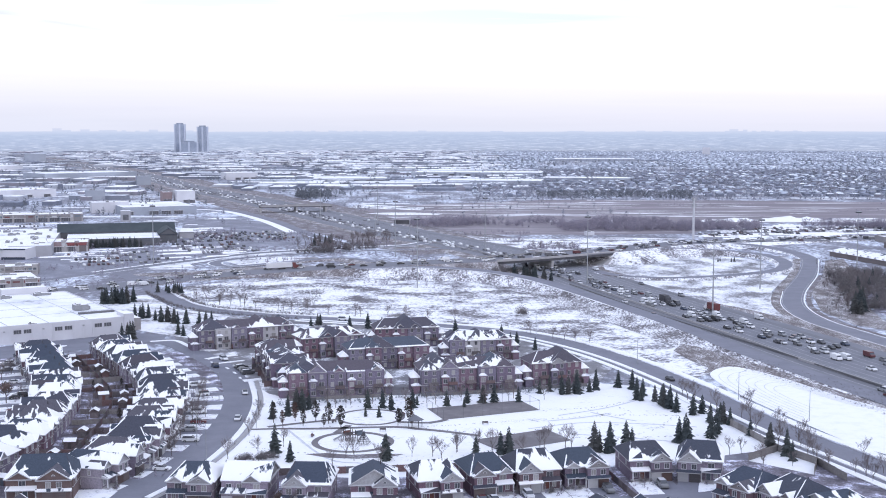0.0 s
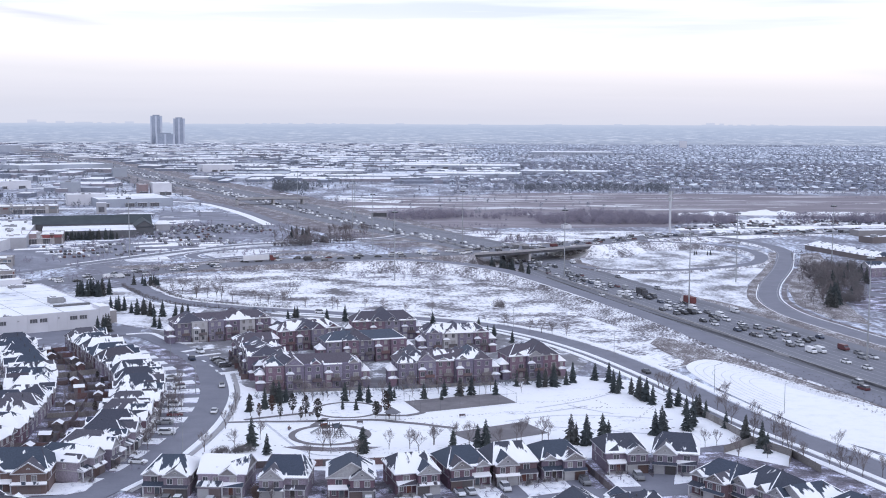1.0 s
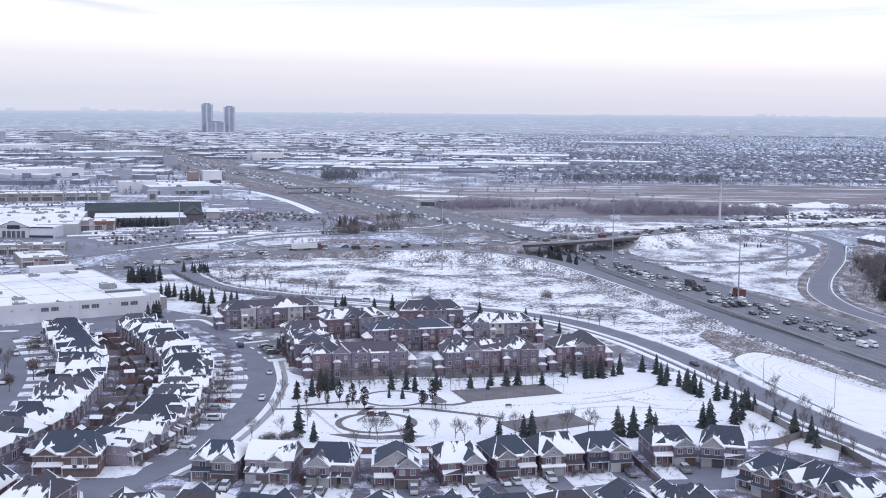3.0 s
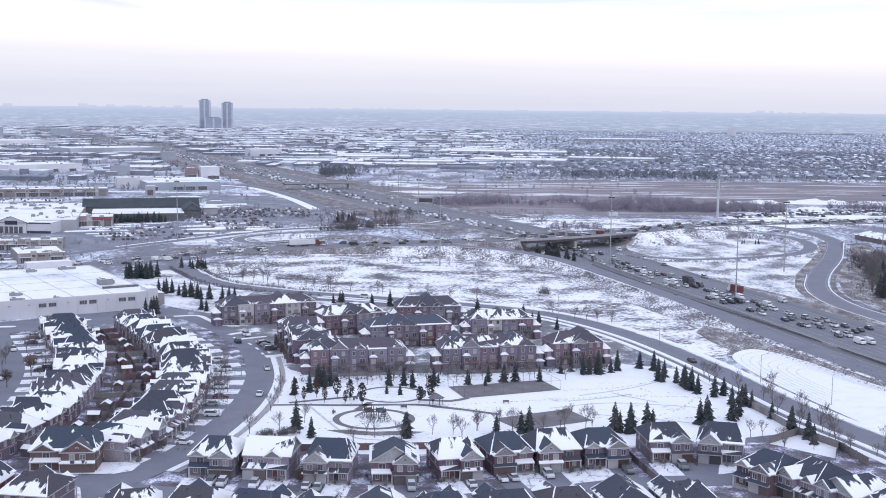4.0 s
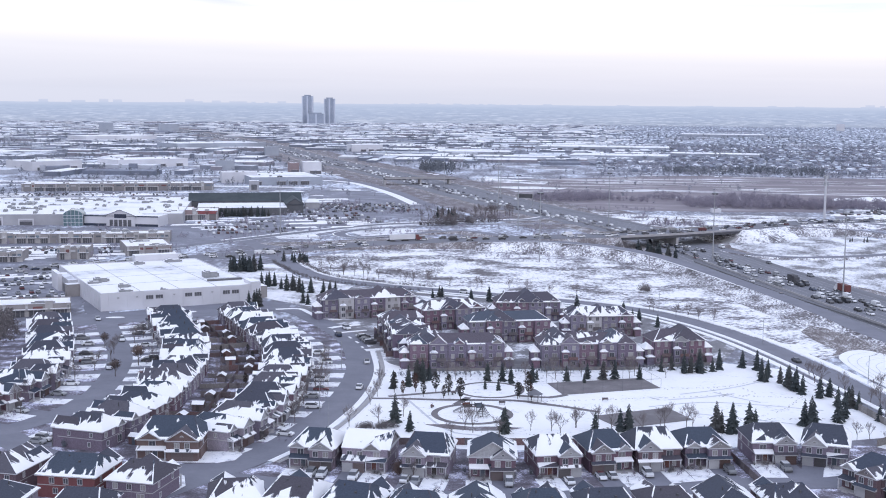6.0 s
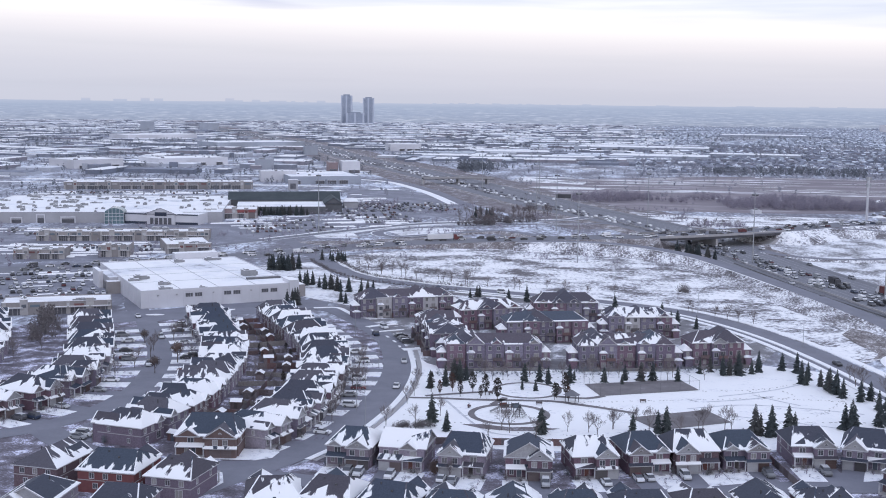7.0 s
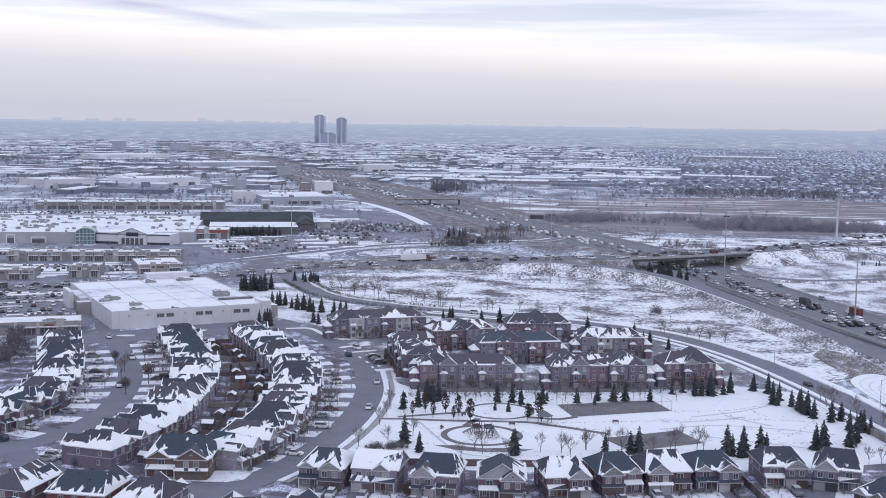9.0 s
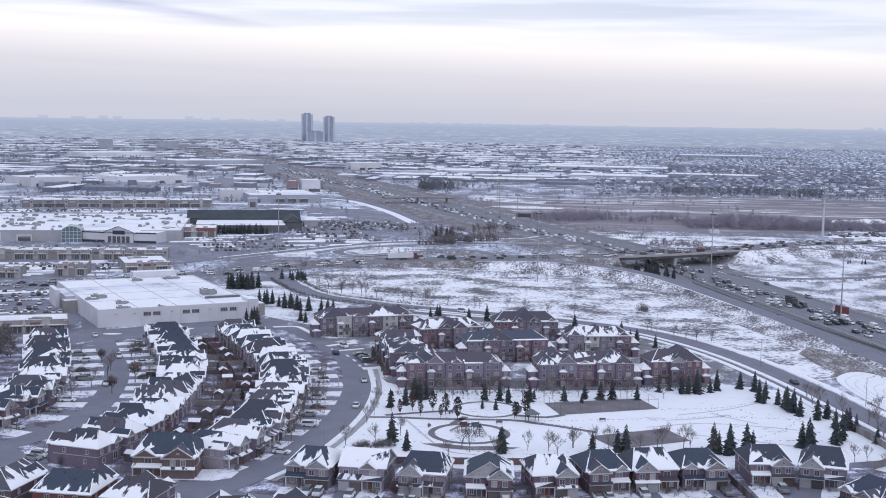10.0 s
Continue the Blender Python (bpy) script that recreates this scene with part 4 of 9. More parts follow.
# ---- houses ----
def roof(me, x0, x1, y0, y1, z, h, axis="x", hips=(0, 0), over=0.45, tile=0, wall=1, trim=2, drift=None):
    """A gable or hip roof over a rectangle; hips: how far each ridge end is set back (0: a gable). drift: a mesh that takes its snow edges."""
    if axis == "y":
        sub = Mesh()
        edge = Mesh() if drift is not None else None
        roof(sub, y0, y1, -x1, -x0, z, h, "x", hips, over, tile, wall, trim, edge)
        for one, into in ((sub, me), (edge, drift)):
            if into is not None:
                k = len(into.v)
                into.v.extend((-b, a, c) for a, b, c in one.v)
                into.f.extend(tuple(k + i for i in f) for f in one.f)
                into.m.extend(one.m)
        return
    X0, X1, Y0, Y1, c = x0 - over, x1 + over, y0 - over, y1 + over, (y0 + y1) / 2
    ra, rb = (X0 + hips[0] if hips[0] else X0), (X1 - hips[1] if hips[1] else X1)
    A, B = (ra, c, z + h), (rb, c, z + h)
    me.face([(X0, Y0, z), (X1, Y0, z), B, A], tile)
    me.face([(X1, Y1, z), (X0, Y1, z), A, B], tile)
    for hip, X, xw, R, flip in ((hips[0], X0, x0, A, 1), (hips[1], X1, x1, B, 0)):
        if hip:
            tri = [(X, Y1, z), (X, Y0, z), R]
            me.face(tri if flip else [tri[1], tri[0], tri[2]], tile)
        else:
            tri = [(xw, Y1, z), (xw, Y0, z), (xw, c, z + h)]
            me.face(tri if flip else [tri[1], tri[0], tri[2]], wall)
            for ya in (Y0, Y1):
                me.face([(X, ya, z), (X, ya, z - 0.22), (X, c, z + h - 0.22), (X, c, z + h)], trim)
    me.box(X0, X1, Y0, Y1, z - 0.2, z, trim)
    if drift is not None:                  # ragged snow left along eaves, hips and verges
        up, k = 0.05, 0.75 / math.hypot(c - Y0, h)
        g = 0.3
        for Y, q in ((Y0, 1), (Y1, -1)):
            ye, ze = Y + q * (c - Y0) * k, z + h * k + up
            drift.face([(X0 + g, Y, z + up), (X1 - g, Y, z + up), (X1 - g + (rb - X1) * k, ye, ze), (X0 + g + (ra - X0) * k, ye, ze)])
            for X, R, w in ((X0, ra, g), (X1, rb, -g)):
                drift.face([(X, Y, z + up), (X + w, Y, z + up), (R + w, c, z + h + up), (R, c, z + h + up)])


WINDOWS = {}


def window(parent, x, y, z, w=1.2, h=1.3, turn=0.0, dim=False):
    """A two-light window in a white frame; (x, y, z) is the middle of its back, it looks along -y before the turn."""
    if (w, h, dim) not in WINDOWS:
        me = Mesh()
        b = 0.09
        xs, zs = (-w / 2, -w / 2 + b, -b / 3, b / 3, w / 2 - b, w / 2), (-h / 2 - 0.06, -h / 2 + b, h / 2 - b, h / 2)
        at = lambda i, j, y=-0.09: (xs[i], y, zs[j])
        k = {}

        def vert(p):
            if p not in k:
                k[p] = len(me.v)
                me.v.append(p)
            return k[p]

        def quad(m, *p):
            me.f.append(tuple(vert(q) for q in p))
            me.m.append(m)

        for i in range(5):
            for j in range(3):
                if j == 1 and i in (1, 3):
                    g = -0.02
                    quad(1, at(i, j, g), at(i + 1, j, g), at(i + 1, j + 1, g), at(i, j + 1, g))
                    for (a, c), (e, f) in (((i, j), (i + 1, j)), ((i + 1, j), (i + 1, j + 1)), ((i + 1, j + 1), (i, j + 1)), ((i, j + 1), (i, j))):
                        quad(0, at(a, c), at(e, f), at(e, f, g), at(a, c, g))
                else:
                    quad(0, at(i, j), at(i + 1, j), at(i + 1, j + 1), at(i, j + 1))
        for i in range(5):
            quad(0, at(i, 0, 0.03), at(i + 1, 0, 0.03), at(i + 1, 0), at(i, 0))
            quad(0, at(i, 3), at(i + 1, 3), at(i + 1, 3, 0.03), at(i, 3, 0.03))
        for j in range(3):
            quad(0, at(0, j, 0.03), at(0, j), at(0, j + 1), at(0, j + 1, 0.03))
            quad(0, at(5, j), at(5, j, 0.03), at(5, j + 1, 0.03), at(5, j + 1))
        WINDOWS[w, h, dim] = me.data("window", [M_DIMTRIM if dim else M_TRIM, M_PANES])
    ob = part("window", WINDOWS[w, h, dim], [], parent)
    ob.matrix_basis = pose(x, y, z, 0, 0, turn)
    return ob


def garage_mesh(w, h):
    me = Mesh()
    for i in range(4):
        me.box(-w / 2, w / 2, -0.06, 0.05, i * h / 4 + 0.02, (i + 1) * h / 4 - 0.02, 0)
    me.box(-w / 2, w / 2, -0.02, 0.05, 0, h, 0)
    return me.data("garage_door", [M_GARAGE])


GARAGE = garage_mesh(2.5, 2.2)


def porch_roof(me, x0, x1, y0, y1, z, h=0.7):
    """A lean-to roof against the wall at y1."""
    me.face([(x0, y0, z), (x1, y0, z), (x1, y1, z + h), (x0, y1, z + h)], 0)
    me.face([(x0, y0, z), (x0, y1, z + h), (x0, y1, z)], 1)
    me.face([(x1, y0, z), (x1, y1, z), (x1, y1, z + h)], 1)
    me.box(x0, x1, y0, y1, z - 0.2, z - 0.01, 1)


def house(label, W=10.6, D=12.5, he=5.0, rh=3.0, form="hip", flip=1, tile=None, wall=None, porch="side", lights=3, gable=None):
    """A two-storey detached house; its front, with the garage, looks along -y."""
    base = tagged(new("detached_house"), label, "house", "detached houses")
    wall, tile = wall or M_BRICK, tile or M_ROOF
    fx = lambda a, b: (a, b) if flip > 0 else (-b, -a)
    w, d = W / 2, D / 2
    gx0, gx1 = fx(-0.2, w - 0.3)          # the garage bay
    px0, px1 = fx(-w + 0.2, -0.4)         # the entrance bay
    me = Mesh()
    me.box(-w, w, -d, d, -0.3, he, 0)
    me.box(gx0, gx1, -d - 1.7, -d + 0.1, -0.3, he if form != "side" else 2.75, 0)
    part("wall", me, [wall], base)
    bl = Mesh()                            # a stone course between the storeys
    bl.box(-w - 0.04, w + 0.04, -d - 0.04, d + 0.04, 2.72, 2.9, 0)
    part("string_course", bl, [M_DIMTRIM], base)
    def top(*rest, **more):
        me, edge = Mesh(), Mesh()
        roof(me, *rest, drift=edge, **more)
        first = not any(o.name.startswith("roof") for o in base.children)
        rf = part("roof" if first else "gable_roof", me.weld(), [tile, gable or M_SIDING, M_TRIM], base)
        part("snow_edge", edge.weld(), [M_DRIFT], rf, "ragged snow left along eaves and hips")

    if form == "hip":
        top(-w, w, -d, d, he, rh, "x", (3.0, 3.0))
        top(gx0, gx1, -d - 1.7, -1, he, rh * 0.62, "y", (0, 2.0), 0.35)
        a, b = fx(-w + 0.4, -1.8)
        top(a, b, -d - 0.5, -2, he - 0.02, rh * 0.42, "y", (0, 1.5), 0.3)
    elif form == "deep":                   # the ridge runs back from the street
        top(-w, w, -d, d, he, rh, "y", (3.4, 3.4))
        top(gx0, gx1, -d - 1.7, 0, he, rh * 0.7, "y", (0, 2.0), 0.35)
        a, b = fx(-w + 0.4, -1.4)
        top(a, b, -d - 0.5, -1, he - 0.02, rh * 0.5, "y", (0, 1.5), 0.3)
        top(a + 0.6, b + 0.4, 1, d + 0.6, he - 0.02, rh * 0.5, "y", (1.5, 0), 0.3)
    elif form == "side":
        top(-w, w, -d + 1, d - 1, he, rh, "x", (0, 0))
        a, b = fx(-3.4, 0.4)
        top(a, b, -d - 0.1, -1, he - 0.02, rh * 0.5, "y", (0, 1.5), 0.3)
    elif form == "cross":
        top(-w, w, -d, d, he, rh * 1.05, "x", (2.2, 2.2))
        top(gx0, gx1, -d - 1.7, 0.5, he, rh * 0.72, "y", (0, 2.0), 0.35)
    else:                                  # big front gable
        top(-w, w, -d, d, he, rh, "y", (0, 4.5))
        top(gx0, gx1, -d - 1.7, 0, he - 0.02, rh * 0.66, "y", (0, 2.0), 0.35)
    sk = Mesh()                            # a skirt roof over the garage doors
    if form == "side":
        porch_roof(sk, min(gx0, gx1) - 0.3, max(gx0, gx1) + 0.3, -d - 2.1, -d, 2.85, 0.8)
    else:
        porch_roof(sk, min(gx0, gx1) - 0.35, max(gx0, gx1) + 0.35, -d - 2.5, -d - 1.68, 2.55, 0.5)
    part("skirt_roof", sk.weld(), [M_SKIRT, M_DIMTRIM], base)
    gc, gy = (gx0 + gx1) / 2, -d - 1.7
    for k in (-1.35, 1.35):
        o = part("garage_door", GARAGE, [], base)
        o.matrix_basis = pose(gc + k, gy - 0.02, 0)
    pc = (px0 + px1) / 2
    me = Mesh()
    me.box(-0.5, 0.5, -0.07, 0.05, 0.4, 2.5, 0)
    me.box(-0.62, 0.62, -0.04, 0.05, 0.4, 2.62, 1)
    o = part("front_door", me, [M_DOOR, M_TRIM], base)
    o.matrix_basis = pose(pc + 0.6 * flip, -d, 0)
    po = new("porch")
    po.parent = base
    me = Mesh()
    me.box(px0, px1, -d - 1.6, -d, -0.3, 0.38, 0)
    me.box(pc - 0.8, pc + 0.8, -d - 2.4, -d - 1.6, -0.3, 0.18, 0)
    part("porch_floor", me, [M_CONCRETE], po)
    me = Mesh()
    porch_roof(me, px0 - 0.1, px1 + 0.1, -d - 1.8, -d + 0.02, 2.75, 0.6)
    part("porch_roof", me, [M_PORCHTOP, M_TRIM], po, "small porch roof half under snow")
    for xx in (px0 + 0.15, px1 - 0.15):
        me = Mesh()
        me.box(xx - 0.13, xx + 0.13, -d - 1.6, -d - 1.34, 0.38, 2.6, 0)
        part("post", me, [M_TRIM], po)
    fy = gy if form != "side" else -d
    if form in ("hip", "cross", "front"):  # a small half-round light in the front gable
        gv = Mesh()
        zc = he + rh * 0.2
        for r0, r1, m, yy in ((0.0, 0.34, 1, -0.05), (0.34, 0.46, 0, -0.09)):
            for k in range(6):
                t0, t1 = math.pi * k / 6, math.pi * (k + 1) / 6
                q = [(r0 * math.cos(t0), yy, r0 * math.sin(t0)), (r1 * math.cos(t0), yy, r1 * math.sin(t0)), (r1 * math.cos(t1), yy, r1 * math.sin(t1)), (r0 * math.cos(t1), yy, r0 * math.sin(t1))]
                gv.face(q if r0 else q[:3], m)
        part("gable_light", gv.weld(), [M_TRIM, M_PANES], base).matrix_basis = pose(gc, gy, zc)
    window(base, gc - 1.2, fy, 3.85, 1.3, 1.4)
    window(base, gc + 1.2, fy, 3.85, 1.3, 1.4)
    window(base, pc, -d, 3.85, 1.6 if lights > 2 else 1.2, 1.4)
    window(base, pc - 1.1 * flip, -d, 1.6, 1.0, 1.5)
    for s, t in ((-1, -90), (1, 90)):
        window(base, s * w, -d + 3.2, 3.85, 0.9, 1.2, t)
        window(base, s * w, d - 3.0, 3.85, 0.9, 1.2, t)
        window(base, s * w, d - 3.6, 1.5, 0.9, 1.2, t)
    for xx in (-3.2, 0, 3.2):
        window(base, xx, d, 3.85, 1.2, 1.3, 180)
    window(base, -2.6, d, 1.6, 1.8, 1.9, 180)
    window(base, 2.4, d, 1.6, 1.2, 1.3, 180)
    me = Mesh()
    me.tube((1.6, 1.2, he + 0.4), (1.6, 1.2, he + rh * 0.98), 0.14, 0.14, 6, 0, True)
    part("roof_vent", me, [M_GIRDER], base)
    for vx, vy in ((-1.4, 2.6),):
        me = Mesh()
        me.box(vx - 0.2, vx + 0.2, vy - 0.2, vy + 0.2, he + 0.3, he + rh * 0.62 + 0.35, 0)
        part("roof_vent", me, [M_GIRDER], base)
    return base


M_BROWNBRICK = material("brown_brick", [(0.3, (0.135, 0.095, 0.092)), (0.7, (0.185, 0.135, 0.13))], 0.8, 0.9, 0.1, 5, fine=0.3)
M_REDHOUSE = material("fresh_red_brick", [(0.3, (0.17, 0.064, 0.068)), (0.7, (0.225, 0.09, 0.09))], 0.8, 0.9, 0.1, 5, fine=0.3)
M_SNOWTOP = material("snow_on_porch", [(0.34, (0.30, 0.30, 0.33)), (0.42, (0.7, 0.72, 0.78)), (0.6, SNOW)], 0.5, 0.8, 0.2, 4, shift=True)
FORMS = [
    house("brick two-storey house with snow-streaked hip roof and double garage", form="hip", flip=1),
    house("two-storey house with broad snowy gable roof and front porch", form="side", flip=-1, rh=3.2, tile=M_ROOF_SNOW),
    house("pale two-storey house with dark snow-patched hip roof", form="cross", flip=-1, rh=3.4),
    house("brick two-storey house with steep front gable and snow on the roof", form="front", flip=1, rh=3.5),
    house("grey-brown brick house with snowy hip roof and white window frames", form="hip", flip=-1, W=10.2, rh=3.4),
    house("brown brick two-storey house with cross-gabled roof half under snow", form="cross", flip=1, W=10.2),
]
DARK = [
    house("two-storey house with dark thawed hip roof edged with snow", form="hip", flip=1, tile=M_ROOF_BARE),
    house("two-storey house with dark cross-gabled roof and thin snow lines", form="front", flip=-1, tile=M_ROOF_BARE),
    house("brick two-storey house with dark grey roof nearly free of snow", form="cross", flip=1, tile=M_ROOF_BARE, rh=3.0),
]
DEEP = [
    house("narrow two-storey house with a white snow-covered steep roof", W=9.8, form="deep", flip=1, rh=3.2, tile=M_ROOF_WHITE),
    house("tan two-storey house with snow sheets on a steep roof", W=9.6, form="deep", flip=-1, rh=3.4, tile=M_ROOF_WHITE),
    house("grey two-storey house with half-thawed roof and small gables", W=9.8, form="deep", flip=1, rh=3.0),
]
DEEP_DARK = [
    house("two-storey house with dark slate roof and white snow lines", W=10.2, form="deep", flip=1, rh=3.5, tile=M_ROOF_LINES),
    house("two-storey house with dark steep roof partly under snow", W=10.2, form="deep", flip=-1, rh=3.3, tile=M_ROOF_LINES),
]
USED = set()


def place(ob, m):
    """Puts the thing itself at its first place, and copies of it at the others."""
    if ob.name in USED:
        return copy_thing(ob, m)
    USED.add(ob.name)
    ob.matrix_basis = m
    return ob


DRIVE = Mesh()
DRIVE.box(-2.45, 2.45, -7.5, 4.5, -0.2, 0.0, 0)
DRIVE = DRIVE.data("driveway", [M_ASPHALT])
LAWN = Mesh()
LAWN.box(-2.9, 2.9, -7.0, 4.2, -0.2, 0.0, 0)
LAWN = LAWN.data("front_lawn", [M_LAWN])
rnd = random.Random(11)


def put_house(ob, x, y, turn, drive=True, flip=1):
    h = place(ob, pose(x, y, 0, 0, 0, turn))
    if drive:
        dw = tagged(part("driveway", DRIVE, []), "dark asphalt driveway cleared of snow", "driveway", kind="structure")
        dw.matrix_basis = pose(x, y, 0.065, 0, 0, turn) @ pose(2.45 * flip, -12.3, rnd.uniform(0, 0.02))
        la = tagged(part("front_lawn", LAWN, []), "small front lawn under thin snow", "lawn", kind="structure")
        la.matrix_basis = pose(x, y, 0.075, 0, 0, turn) @ pose(-3.0 * flip, -12.0, rnd.uniform(0, 0.02))
    return h


def side_of(ob):
    return 1 if ob in (DEEP[0], DEEP[2], DEEP_DARK[0], FORMS[0], FORMS[3], FORMS[5], DARK[0], DARK[2]) else -1


def row(points, turns, kinds, drive=True):
    """Houses along a smooth line through a few points, one at each place given."""
    for i, ((x, y), t) in enumerate(zip(points, turns)):
        k = kinds[i % len(kinds)]
        put_house(k, x, y, t, drive, side_of(k))


def along(pts, count):
    """count places at even steps along a smooth line, and the line's bearing there."""
    line = spline([(*p, 0, 0) for p in pts], 2)
    run = np.concatenate([[0], np.cumsum([np.hypot(*(b - a)[:2]) for a, b in zip(line, line[1:])])])
    out = []
    for s in np.linspace(0, run[-1], count):
        x, y = (np.interp(s, run, [q[k] for q in line]) for k in (0, 1))
        x2, y2 = (np.interp(min(s + 2, run[-1]), run, [q[k] for q in line]) for k in (0, 1))
        x1, y1 = (np.interp(max(s - 2, 0), run, [q[k] for q in line]) for k in (0, 1))
        out.append((x, y, math.degrees(math.atan2(y2 - y1, x2 - x1))))
    return out


F, K = FORMS, DARK
# the row whose backs are to the park
for x, y, a, k in ((-57, 274, -3, F[0]), (-44.5, 273.5, -4, F[1]), (-30.5, 271.5, -3, F[2]), (-16, 271.5, 4, F[3]), (-2.3, 275, 15, F[5]), (9.5, 280, 16, F[4]), (20.8, 283, 13, F[2]), (32.5, 286.5, 12, F[0])):
    put_house(k, x, y, a, True, side_of(k))
put_house(F[5], 49, 292, 8, True, 1)
put_house(F[2], 63, 291, -14, True, -1)
# the row across that street: its backs look to the camera
for (x, y, a), k in zip(along([(-66, 234), (-55, 236), (-30, 231), (-4, 234), (22, 240), (46, 245)], 10), (K[0], K[2], F[2], K[0], K[1], F[4], K[2], F[0], K[1], K[0])):
    put_house(k, x, y, a + 180, True, side_of(k))
# short row beside the service road
for (x, y, a), k in zip(along([(70, 268), (78, 261), (84, 252), (91, 243)], 4), (K[0], F[4], K[1], K[0])):
    put_house(k, x, y, a - 12, False)
D, E = DEEP, DEEP_DARK
# the curved street's own row, the row behind it, and the row across the side street
for i, (x, y, a) in enumerate(along([(-124, 445), (-114, 427), (-104, 408), (-95, 391), (-88, 372), (-84, 352), (-82, 332), (-81, 312), (-82, 296), (-85, 284)], 16)):
    put_house((E[0], E[1], E[0], E[1], E[0], D[2], E[1], D[0], E[0], D[0], D[2], D[1], D[0], D[2], D[1], D[2])[i], x, y, a + 180, True, side_of(D[0]))
for i, (x, y, a) in enumerate(along([(-147, 435), (-139, 417), (-131, 400), (-124, 384), (-117.5, 364), (-114, 345), (-111.5, 325), (-110.5, 308), (-112, 294), (-115, 280)], 15)):
    put_house((E[1], E[0], E[1], E[0], E[1], D[2], E[0], D[1], D[2], D[0], D[1], D[0], D[2], D[1], D[0])[i], x, y, a, True, side_of(D[0]))
BIG = house("large brown brick corner house with gables and white porch", W=15, D=12, form="hip", flip=1, rh=4.2, tile=M_ROOF_BARE, wall=M_BROWNBRICK, gable=M_BROWNBRICK)
put_house(BIG, -92.8, 276, 6, False)
for i, (x, y, a) in enumerate(along([(-184, 413), (-174, 391), (-166, 373), (-160, 357), (-156, 343), (-154, 328), (-155, 312), (-161, 297)], 10)):
    put_house((E[0], E[1], E[0], D[1], E[0], D[2], E[1], D[0], E[0], D[2])[i], x - 1, y, a + 180, True, side_of(D[0]))
for i, (x, y, a) in enumerate(along([(-224, 414), (-211, 391), (-200, 368), (-193, 345), (-189, 325)], 7)):
    put_house((E[0], E[1], D[2], E[0], D[0], D[2], E[1])[i], x, y, a, False)
# big brick houses at the corner
RED = house("red brick two-storey house with dark snow-edged roof", W=13, form="cross", flip=-1, rh=3.2, tile=M_ROOF_BARE, wall=M_REDHOUSE)
put_house(RED, -104, 246, 176, False)
for x, y, k in ((-120, 247, K[1]), (-89, 244, K[0]), (-112, 225, K[1]), (-94, 224, K[2])):
    put_house(k, x, y, 172 if y > 230 else 0, False)


